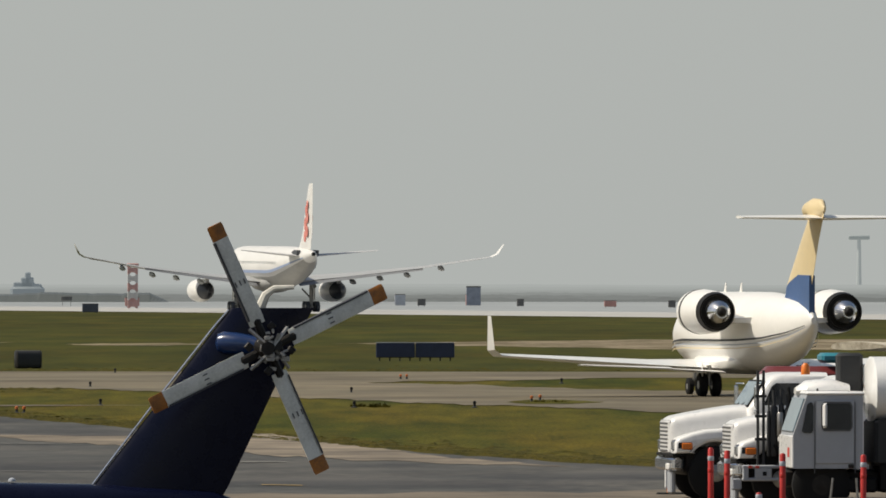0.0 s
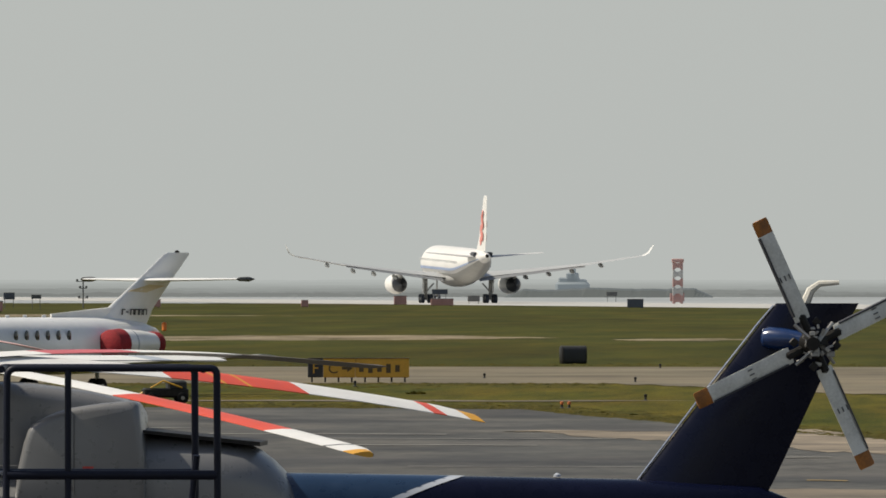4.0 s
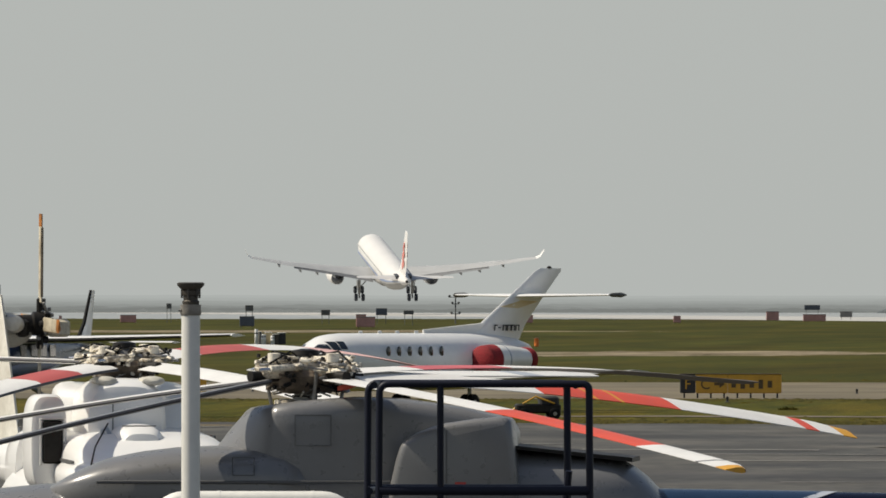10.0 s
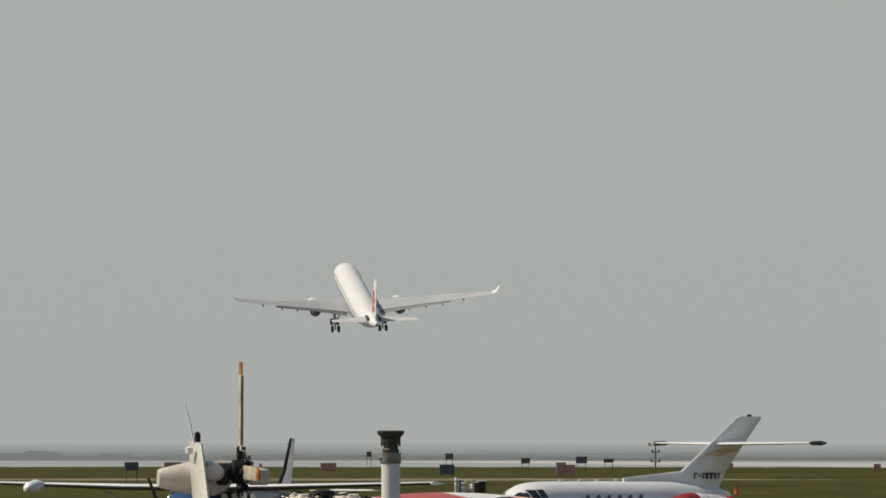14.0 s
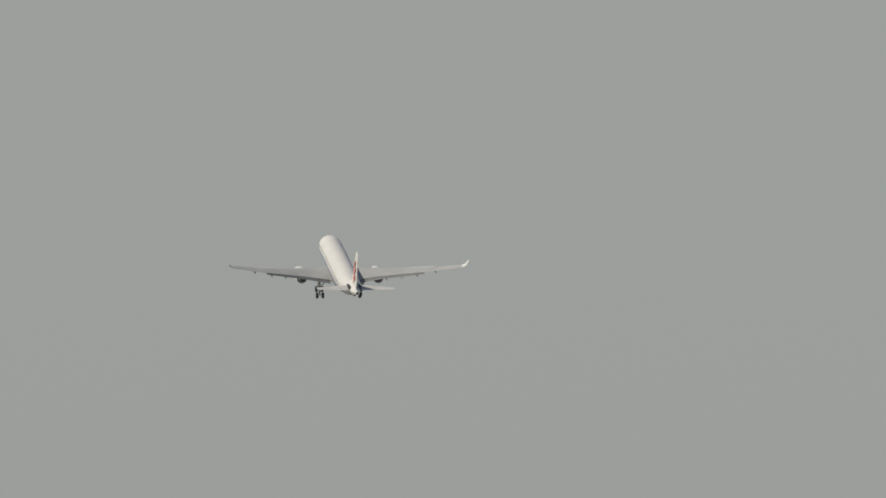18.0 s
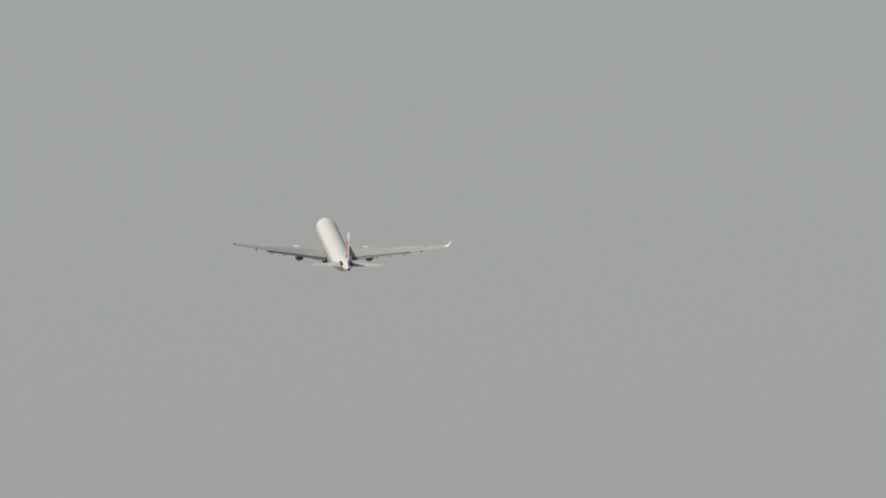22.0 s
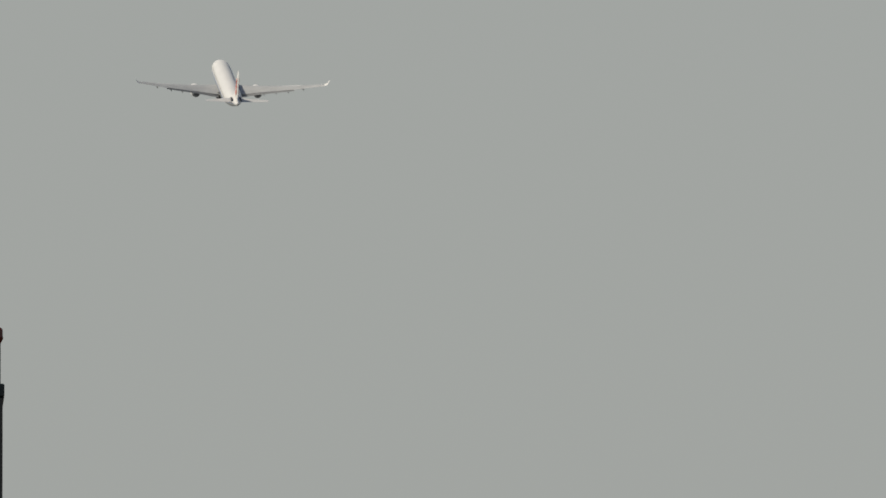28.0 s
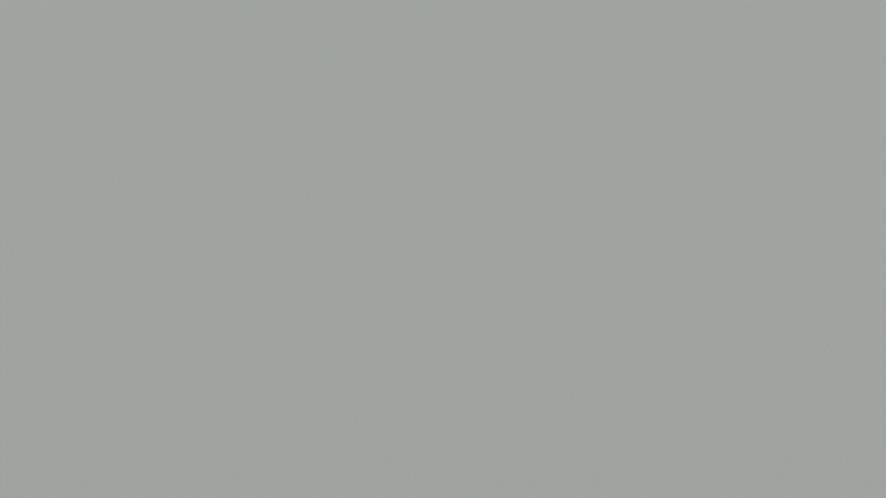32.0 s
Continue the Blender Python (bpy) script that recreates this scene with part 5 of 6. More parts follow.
# ---- single-engined high-wing aircraft ----
def utility_plane():
    p = thing("utility_aircraft", placed(-2388, 55, 254), "blue and white high-wing propeller aircraft", "propeller plane")
    f = part("fuselage", Shape().ellipse([(3.9, 0, 1.55, 0.25, 0.25), (3.7, 0, 1.5, 0.45, 0.42), (2.6, 0, 1.5, 0.62, 0.6), (1.9, 0, 1.6, 0.75, 0.75), (1.2, 0, 1.75, 0.82, 0.88), (-1.5, 0, 1.75, 0.82, 0.88), (-3.5, 0, 1.85, 0.55, 0.6), (-6.8, 0, 2.0, 0.2, 0.25), (-7.2, 0, 2.05, 0.05, 0.08)], 28, 2.6), DEEPBLUE, p, "dark blue fuselage")
    part("cowling_band", Shape().ellipse([(3.92, 0, 1.62, 0.26, 0.24), (3.7, 0, 1.62, 0.46, 0.36), (2.6, 0, 1.66, 0.63, 0.5), (1.9, 0, 1.76, 0.76, 0.64)], 28, 2.6), COWLBLUE, f, "blue engine cowling")
    part("side_stripe", Shape().ellipse([(1.9, 0, 1.5, 0.762, 0.4), (1.2, 0, 1.55, 0.832, 0.42), (-1.5, 0, 1.6, 0.832, 0.35), (-3.5, 0, 1.85, 0.56, 0.2)], 28, 2.6), JETBLUE, f)
    part("lower_cowling", Shape().ellipse([(3.8, 0, 1.2, 0.3, 0.14), (2.9, 0, 1.0, 0.5, 0.3), (1.5, 0, 0.95, 0.6, 0.3), (0.3, 0, 1.0, 0.3, 0.2)], 20), DARKGREY, f)
    for sgn in (-1, 1):
        part("windscreen", Shape().box((1.75, sgn * 0.36, 2.28), (0.7, 0.66, 0.08), 0.03, pose(0, 0, 0, sgn * 12, 48, 0)), GLASS, f)
        for x in (0.9, 0.0, -0.8, -1.6):
            part("side_window", Shape().box((x, sgn * 0.8, 2.1), (0.55, 0.06, 0.42), 0.03), GLASS, f)
        w = part("wing", Shape().wing([(1.2, 0, 2.42, 1.98, 0.16), (1.15, sgn * 2.6, 2.44, 1.98, 0.15), (0.75, sgn * 7.9, 2.6, 1.2, 0.12)]), WHITE, p)
        part("deice_boot", Shape().wing([(1.24, sgn * 0.5, 2.42, 0.3, 0.5), (1.19, sgn * 2.6, 2.44, 0.3, 0.5), (0.79, sgn * 7.85, 2.6, 0.2, 0.4)]), BLACK, w, "black leading edge")
        part("strut", Shape().tube([(0.6, sgn * 0.8, 1.1), (0.6, sgn * 3.6, 2.42)], 0.06, 8), WHITE, w)
        part("tailplane", Shape().wing([(-6.0, sgn * 0.1, 2.35, 1.3, 0.1), (-6.3, sgn * 3.1, 2.35, 0.8, 0.1)]), WHITE, p)
        g = part("gear_leg", Shape().tube([(-0.2, sgn * 0.6, 0.95), (-0.2, sgn * 1.6, 0.35)], 0.07, 8), METAL, p)
        wheel(g, (-0.2, sgn * 1.68, 0.36), 0.36, 0.24)
    part("radar_pod", Shape().ellipse([(1.9, -5.6, 2.44, 0.04, 0.04), (1.75, -5.6, 2.44, 0.2, 0.2), (1.2, -5.6, 2.46, 0.26, 0.26), (0.4, -5.6, 2.5, 0.1, 0.12)], 16), WHITE, p, "white wing-mounted radar pod")
    fin = part("fin", Shape().wing([(-5.6, 0, 2.2, 1.25, 0.1), (-6.35, 0, 3.0, 0.75, 0.1), (-6.95, 0, 4.05, 0.36, 0.09)], True), WHITE, p)
    part("fin_boot", Shape().wing([(-5.55, 0, 2.3, 0.25, 0.6), (-6.3, 0, 3.0, 0.22, 0.6), (-6.9, 0, 4.06, 0.16, 0.5)], True), BLACK, fin, "black leading edge")
    s = part("spinner", Shape().lathe([(3.9, 0.26), (4.1, 0.22), (4.35, 0.04)], "x", (0, 0, 1.58), 16), METAL, p)
    for k in range(3):
        a = radians(232 + 120 * k)
        part("propeller_blade", Shape().rings([[(4.08 + dx, math.cos(a) * r - math.sin(a) * dy, 1.58 + math.sin(a) * r + math.cos(a) * dy) for dx, dy in ((0.03, wd), (0.01, -wd), (-0.03, -wd), (-0.01, wd))] for r, wd in ((0.1, 0.04), (0.4, 0.055), (0.9, 0.05), (1.3, 0.03))]), DARKGREY, s)
    g = part("nose_leg", Shape().tube([(2.9, 0, 1.0), (3.0, 0, 0.3)], 0.06, 8), METAL, p)
    wheel(g, (3.0, 0, 0.3), 0.3, 0.2)


utility_plane()


# ---- fuel trucks ----
def fender(sgn):
    """A flat-sided wing with a rounded arch over the front wheel."""
    arch = [(-0.8 + 0.57 * math.cos(radians(v)), 0.5 + 0.57 * math.sin(radians(v))) for v in range(150, 35, -12)]
    outline = [(-0.42, 0.86), (-0.05, 0.86), (-0.05, 1.06), (-0.12, 1.14), (-0.35, 1.22), (-0.6, 1.28), (-0.9, 1.3), (-1.45, 1.27), (-1.45, 0.8), (-1.34, 0.8)]
    return Shape().slab(outline + arch, sgn * 0.5, sgn * 1.15, 0.07)


def hood_truck(m, label):
    """A conventional truck; x runs to its front, the front bumper at x = 0."""
    t = thing("truck", m, label, "truck", "service trucks")
    ch = part("chassis", Shape().box((-3.6, 0, 0.62), (6.6, 0.9, 0.28), 0.04), OILDARK, t)
    part("wheel_well", Shape().box((-0.85, 0, 0.72), (1.25, 1.9, 0.5), 0.05), OILDARK, ch, "dark wheel well")
    bp = part("bumper", Shape().box((-0.1, 0, 0.67), (0.22, 2.26, 0.25), 0.05), CHROME, t, "bright steel bumper")
    part("bumper_gap", Shape().box((-0.14, 0, 0.83), (0.26, 2.1, 0.05), 0.01), BLACK, bp)
    part("bumper_lamp", Shape().box((0.02, 0.72, 0.62), (0.06, 0.36, 0.12), 0.02), CREAM, bp)
    part("tow_plate", Shape().box((-0.05, 0.62, 0.34), (0.1, 0.4, 0.42), 0.03), TRUCKGREY, bp, "pale plate below the bumper")
    hood = part("hood", Shape().ellipse([(-0.02, 0, 1.14, 0.52, 0.3), (-0.06, 0, 1.14, 0.57, 0.345), (-0.14, 0, 1.16, 0.6, 0.365), (-0.4, 0, 1.19, 0.64, 0.39), (-0.8, 0, 1.24, 0.7, 0.41), (-1.2, 0, 1.29, 0.77, 0.42), (-1.45, 0, 1.31, 0.82, 0.42)], 44, 6.0), TRUCKWHITE, t, "white sloping hood")
    g = part("grille", Shape().box((-0.04, 0, 1.15), (0.08, 1.06, 0.6), 0.03), TRUCKWHITE, hood)
    for i in range(8):
        part("slot", Shape().box((0.002, 0, 0.9 + i * 0.07), (0.02, 0.96, 0.03), 0.006), SEAM, g)
    for sgn in (-1, 1):
        part("fender", fender(sgn), TRUCKWHITE, hood, "white rounded wheel arch")
        part("headlight", Shape().box((-0.065, sgn * 0.86, 1.0), (0.08, 0.3, 0.2), 0.03), CHROME, hood)
        part("turn_lamp", Shape().box((-0.26, sgn * 1.145, 0.99), (0.2, 0.05, 0.13), 0.02), ORANGE, hood, "orange turn signal lamp")
        part("side_lamp", Shape().box((-0.14, sgn * 1.13, 1.0), (0.09, 0.05, 0.13), 0.015), GLASS, hood)
        w = wheel(ch, (-0.8, sgn * 0.96, 0.5), 0.5, 0.3, "front_wheel", OILDARK)
        part("hub_cap", Shape().lathe([(-0.02, 0.02), (0, 0.16), (0.03, 0.15), (0.06, 0.06)] if sgn > 0 else [(-0.06, 0.06), (-0.03, 0.15), (0, 0.16), (0.02, 0.02)], "y", (-0.8, sgn * 1.1, 0.5), 14), METAL, w)
        for x in (-5.2,):
            wheel(ch, (x, sgn * 0.95, 0.5), 0.5, 0.5, "rear_wheel", OILDARK)
        part("step", Shape().box((-1.75, sgn * 1.0, 0.42), (0.6, 0.25, 0.05), 0.02), METAL, ch)
        part("step", Shape().box((-1.75, sgn * 0.98, 0.72), (0.5, 0.2, 0.04), 0.01), METAL, ch)
        part("fuel_tank", Shape().lathe([(-3.2, 0.26), (-3.15, 0.3), (-2.2, 0.3), (-2.15, 0.26)], "x", (0, sgn * 0.85, 0.65), 16), METAL, ch)
    rings = []
    for z, front, w, r in ((0.8, -1.36, 1.0, 0.1), (1.66, -1.4, 1.0, 0.12), (1.72, -1.43, 0.99, 0.14), (2.14, -1.7, 0.95, 0.18), (2.24, -1.8, 0.92, 0.2), (2.29, -1.9, 0.84, 0.22), (2.31, -2.05, 0.7, 0.2)):
        ring = []
        for k in range(5):
            a = radians(90 * k / 4)
            ring.append((front - r + r * math.cos(a), w - r + r * math.sin(a), z))
        ring += [(-2.85, w, z), (-2.85, -w, z)]
        for k in range(5):
            a = radians(-90 + 90 * k / 4)
            ring.append((front - r + r * math.cos(a), -w + r + r * math.sin(a), z))
        rings.append(ring)
    cab = part("cab", Shape().rings(rings), TRUCKWHITE, t, "white rounded cab")
    part("windscreen", Shape().box((-1.545, 0, 1.93), (0.04, 1.62, 0.5), 0.01, pose(0, 0, 0, 0, -32.5, 0)), SCREEN, cab, "pale reflecting windscreen")
    part("windscreen_seal", Shape().box((-1.553, 0, 1.93), (0.035, 1.72, 0.57), 0.01, pose(0, 0, 0, 0, -32.5, 0)), BLACK, cab)
    for sgn in (-1, 1):
        part("side_window", Shape().plate([(-1.66, 1.7), (-2.5, 1.7), (-2.5, 2.12), (-1.9, 2.12), (-1.82, 2.06)], 0.05, "xz", sgn * 0.965), GLASS, cab)
        part("door_seam", Shape().box((-2.62, sgn * 1.002, 1.4), (0.012, 0.01, 1.1), 0), SEAM, cab)
        part("door_seam", Shape().box((-1.6, sgn * 1.002, 1.2), (0.012, 0.01, 0.75), 0), SEAM, cab)
        part("door_handle", Shape().box((-2.45, sgn * 1.015, 1.45), (0.14, 0.03, 0.04), 0.01), OILDARK, cab)
        mir = part("mirror", Shape().box((-1.5, sgn * 1.25, 1.85), (0.06, 0.2, 0.45), 0.03), CHROME, cab)
        part("mirror_arm", Shape().tube([(-1.5, sgn * 1.25, 2.1), (-1.6, sgn * 1.0, 2.1)], 0.015, 6).tube([(-1.5, sgn * 1.25, 1.62), (-1.5, sgn * 1.0, 1.6)], 0.015, 6), CHROME, mir)
        part("wiper", Shape().tube([(-1.36, sgn * 0.2, 1.7), (-1.5, sgn * 0.5, 1.84)], 0.012, 5), BLACK, cab)
    return t


T1 = hood_truck(placed(391, 98, 187), "white truck with a sloping hood and orange lamps")
T2 = copy_thing(T1, placed(502, 101, 187))
tagged(T2, "white truck behind a black exhaust stack and steel rack")
part("exhaust_rack", Shape().tube([(-0.36, 1.3, 0.7), (-0.36, 1.3, 2.4)], 0.026, 8).tube([(-0.46, 1.3, 0.7), (-0.46, 1.3, 2.4)], 0.026, 8).box((-0.41, 1.3, 1.2), (0.2, 0.05, 0.05)).box((-0.41, 1.3, 1.6), (0.2, 0.05, 0.05)).box((-0.41, 1.3, 1.95), (0.2, 0.05, 0.05)), DARKGREY, T2, "dark upright ladder")
for i, (x, r, z0, z1) in enumerate(((-0.56, 0.035, 0.9, 1.95), (-0.65, 0.07, 0.9, 2.05), (-0.78, 0.05, 0.95, 2.08), (-0.9, 0.08, 0.85, 2.0))):
    part("exhaust_pipe", Shape().lathe([(z0, r * 0.7), (z0 + 0.05, r), (z1 - 0.3, r), (z1 - 0.25, r * 0.5), (z1, r * 0.5)], "z", (x, 1.25, 0), 12), DARKGREY, T2, "black upright exhaust stack")
rack = part("front_rack", Shape().box((-0.56, 1.32, 0.72), (0.96, 0.1, 0.06), 0.015).box((-0.56, 1.32, 0.5), (0.96, 0.1, 0.06), 0.015).box((-0.14, 1.32, 0.61), (0.1, 0.1, 0.2), 0.015).box((-0.98, 1.32, 0.61), (0.1, 0.1, 0.2), 0.015).box((-0.45, 1.34, 0.61), (0.3, 0.06, 0.2), 0.02), TRUCKGREY, T2, "pale rack with red and white reflectors")
part("rack_hole", Shape().box((-0.47, 1.375, 0.6), (0.07, 0.01, 0.07), 0), BLACK, rack)
for x in (-0.22, -0.34, -0.78, -0.9):
    part("reflector", Shape().box((x, 1.376, 0.72), (0.07, 0.012, 0.045), 0), RED, rack)
part("rack_lamp", Shape().box((0.02, 1.32, 0.42), (0.18, 0.08, 0.22), 0.03), TRUCKGREY, rack)
for i, (x0, x1, z0, z1) in enumerate(((-0.64, -0.95, 1.1, 0.75), (-0.8, -1.2, 1.3, 0.9), (-0.9, -0.9, 2.1, 1.5))):
    part("hose", Shape().tube([(x0, 1.3, z0), ((x0 + x1) / 2 - 0.05, 1.34, (z0 + z1) / 2 - 0.08), (x1, 1.25, z1)], 0.03, 7), BLACK, T2)
part("canister", Shape().lathe([(1.25, 0.04), (1.27, 0.055), (1.65, 0.055), (1.67, 0.04)], "z", (-0.74, 1.38, 0), 12), METAL, T2)
part("canister", Shape().box((-0.75, 1.38, 1.2), (0.1, 0.08, 0.08), 0.01), CREAM, T2)
part("beacon", Shape().lathe([(2.32, 0.08), (2.36, 0.08), (2.48, 0.068), (2.52, 0.03)], "z", (-1.35, 0.3, 0), 12), ORANGE, T2, "orange roof beacon")


def tank_truck(m):
    t = thing("fuel_truck", m, "grey-cabbed fuel truck with a white tank", "truck", "service trucks")
    ch = part("chassis", Shape().box((-3.5, 0, 0.6), (7.2, 1.0, 0.3), 0.04), OILDARK, t)
    part("under_box", Shape().box((-0.95, 0, 0.5), (1.0, 1.9, 0.26), 0.04).box((-3.6, 0, 0.62), (4.2, 2.05, 0.5), 0.05), BLACK, ch, "black equipment under the body")
    cab = part("cab", Shape().rings([[(x, s * w, z) for s, z, x in ((-1, 0.78, x0), (1, 0.78, x0), (1, 1.35, x0), (1, 2.02, x1), (-1, 2.02, x1), (-1, 1.35, x0))] for x0, x1, w in ((0.0, -0.28, 1.1), (-1.42, -1.42, 1.1))]), TRUCKGREY, t, "grey square cab")
    part("cab_front", Shape().box((0.01, 0, 1.06), (0.06, 2.16, 0.56), 0.02), TRUCKWHITE, cab)
    part("front_stain", Shape().box((0.045, 0.6, 1.05), (0.01, 0.3, 0.16), 0.004), RED, cab)
    part("roof", Shape().box((-0.86, 0, 2.05), (1.2, 2.24, 0.07), 0.03), TRUCKWHITE, cab)
    part("roof_pod", Shape().ellipse([(-0.2, -0.3, 2.08, 0.2, 0.06), (-0.4, -0.3, 2.1, 0.4, 0.16), (-0.9, -0.3, 2.1, 0.42, 0.2), (-1.3, -0.3, 2.1, 0.3, 0.1)], 16), TRUCKWHITE, cab)
    part("windscreen", Shape().box((-0.125, 0, 1.68), (0.04, 1.9, 0.62), 0.01, pose(0, 0, 0, 0, -22, 0)), SCREEN, cab)
    for sgn in (-1, 1):
        part("door", Shape().box((-0.85, sgn * 1.105, 1.4), (0.8, 0.03, 1.08), 0.02), TRUCKGREY, cab)
        part("door_window", Shape().plate([(-0.6, 1.48), (-0.63, 1.44), (-1.15, 1.44), (-1.18, 1.48), (-1.18, 1.84), (-1.15, 1.88), (-0.63, 1.88), (-0.6, 1.84)], 0.03, "xz", sgn * 1.118), GLASS, cab, "dark door window")
        part("window_seal", Shape().plate([(-0.57, 1.48), (-0.62, 1.41), (-1.16, 1.41), (-1.21, 1.48), (-1.21, 1.84), (-1.16, 1.91), (-0.62, 1.91), (-0.57, 1.84)], 0.03, "xz", sgn * 1.113), SEAM, cab)
        part("door_seam", Shape().box((-0.435, sgn * 1.108, 1.3), (0.012, 0.02, 1.2), 0).box((-1.265, sgn * 1.108, 1.3), (0.012, 0.02, 1.2), 0), SEAM, cab)
        part("quarter_window", Shape().plate([(-0.17, 1.42), (-0.22, 1.38), (-0.36, 1.38), (-0.4, 1.42), (-0.41, 1.84), (-0.38, 1.9), (-0.33, 1.9), (-0.28, 1.86)], 0.03, "xz", sgn * 1.11), GLASS, cab)
        part("handle", Shape().box((-1.18, sgn * 1.13, 0.82), (0.12, 0.03, 0.06), 0.01), OILDARK, cab)
        part("mirror", Shape().box((-0.62, sgn * 1.3, 1.68), (0.09, 0.16, 0.42), 0.04), TRUCKWHITE, cab, "white mirror housing")
        st = part("step", Shape().box((-0.85, sgn * 1.15, 0.26), (0.5, 0.2, 0.05), 0.01), METAL, ch)
        part("step_hanger", Shape().tube([(-0.62, sgn * 1.2, 0.28), (-0.66, sgn * 1.2, 0.62)], 0.02, 6).tube([(-1.08, sgn * 1.2, 0.28), (-1.06, sgn * 1.2, 0.62)], 0.02, 6), METAL, st)
        wheel(ch, (-0.5, sgn * 0.82, 0.5), 0.5, 0.3, "front_wheel", OILDARK)
        wheel(ch, (-4.6, sgn * 0.95, 0.5), 0.5, 0.55, "rear_wheel", OILDARK)
    tk = part("tank", Shape().ellipse([(-1.36, 0, 2.1, 0.9, 0.44), (-1.43, 0, 2.1, 1.08, 0.57), (-6.5, 0, 2.1, 1.1, 0.58), (-6.6, 0, 2.1, 0.9, 0.44)], 30, 2.4), WHITE, t, "white oval tank")
    part("tank_rail", Shape().tube([(-1.7, 0.5, 2.6), (-1.7, 0.5, 2.75), (-6.4, 0.5, 2.75), (-6.4, 0.5, 2.6)], 0.03, 6), TRUCKWHITE, tk)
    part("pump_bay", Shape().box((-3.9, 0, 1.22), (5.0, 1.9, 0.8), 0.06), DARKGREY, ch, "dark pump bay under the tank")
    part("pump_box", Shape().box((-2.2, 0.9, 0.85), (1.0, 0.5, 0.7), 0.04), OILDARK, ch)
    part("hose_reel", Shape().lathe([(-0.2, 0.1), (-0.18, 0.3), (0.18, 0.3), (0.2, 0.1)], "y", (-2.0, 1.0, 1.0), 18), BLACK, ch)
    for x in (-1.52, -1.95):
        part("beacon", Shape().lathe([(2.3 if x > -1.6 else 2.52, 0.07), (2.45 if x > -1.6 else 2.66, 0.06), (2.48 if x > -1.6 else 2.68, 0.02)], "z", (x, 0.2, 0), 10), ORANGE, t, "orange beacon")
    part("exhaust_box", Shape().box((-1.12, -0.6, 2.36), (0.44, 0.4, 0.74), 0.05), DARKGREY, t, "dark exhaust housing")
    part("roof_rail", Shape().box((-0.78, -0.2, 2.1), (0.9, 0.05, 0.03), 0.01).box((-0.6, 0.2, 2.1), (0.04, 0.04, 0.06), 0.01), DARKGREY, cab)
    for ob in (cab, *cab.children):
        for v in ob.data.vertices:
            v.co.x *= 0.83
    return t


tank_truck(placed(609, 104, 184))
tug = thing("baggage_tug", placed(600, 88, 182), "teal and dark red ground vehicle behind the trucks", "vehicle")
part("body", Shape().box((-0.4, 0, 1.3), (1.7, 1.6, 1.9), 0.15), MAROON, tug)
part("canopy", Shape().box((-1.1, 0, 2.42), (0.7, 1.5, 0.2), 0.06), TEAL, tug, "teal canopy")
for x in (0.1, -1.0):
    for y in (-0.7, 0.7):
        wheel(tug, (x, y, 0.35), 0.35, 0.25)
dw = thing("light_aircraft", placed(908, 88, 150), "pale-winged light aircraft behind the trucks", "aircraft")
part("wing", Shape().wing([(0.6, -4.2, 2.62, 1.4, 0.16), (0.7, 0, 2.58, 1.5, 0.17), (0.6, 4.2, 2.66, 1.4, 0.16)]), AGEDBLADE, dw, "pale brown wing")
part("fuselage", Shape().ellipse([(1.8, 0, 1.4, 0.2, 0.2), (1.3, 0, 1.5, 0.5, 0.5), (0, 0, 1.8, 0.6, 0.85), (-1.5, 0, 1.7, 0.4, 0.5), (-4.5, 0, 1.8, 0.1, 0.15)], 20), CREAM, dw)
for y in (-0.9, 0.9):
    g = part("gear_leg", Shape().tube([(0.1, y * 0.5, 1.2), (0.1, y, 0.3)], 0.05, 6), METAL, dw)
    wheel(g, (0.1, y, 0.25), 0.25, 0.15)

# ---- red marker posts ----
def marker_post(u, scale, top):
    p = thing("marker_post", placed(u, scale), "red plastic marker post with white reflective bands", "post", "marker posts")
    part("base", Shape().lathe([(0, 0.2), (0.05, 0.19), (0.08, 0.08)], "z", (0, 0, 0), 14), BLACK, p)
    sh = part("shaft", Shape().lathe([(0.06, 0.05), (top - 0.03, 0.05), (top, 0.03)], "z", (0, 0, 0), 14), POSTRED, p)
    for z in (top * 0.62, top * 0.8):
        part("reflective_band", Shape().lathe([(z, 0.05), (z + 0.005, 0.0535), (z + 0.075, 0.0535), (z + 0.08, 0.05)], "z", (0, 0, 0), 14), STRIPE if z > top * 0.7 else POSTRED, sh)
    return p


for u, scale, top in ((474, 104, 1.12), (503, 105, 1.1), (559, 110, 0.55), (601, 106, 1.08), (744, 106, 1.06)):
    marker_post(u, scale, top)
cone = thing("delineator", placed(402, 96), "white and orange delineator on a rubber base", "delineator")
part("base", Shape().box((0, 0, 0.03), (0.5, 0.5, 0.06), 0.02), BLACK, cone)
part("panel", Shape().box((0, 0, 0.38), (0.2, 0.04, 0.5), 0.02), WHITE, cone)
part("foot", Shape().box((0, 0, 0.11), (0.12, 0.06, 0.14), 0.02), ORANGE, cone)


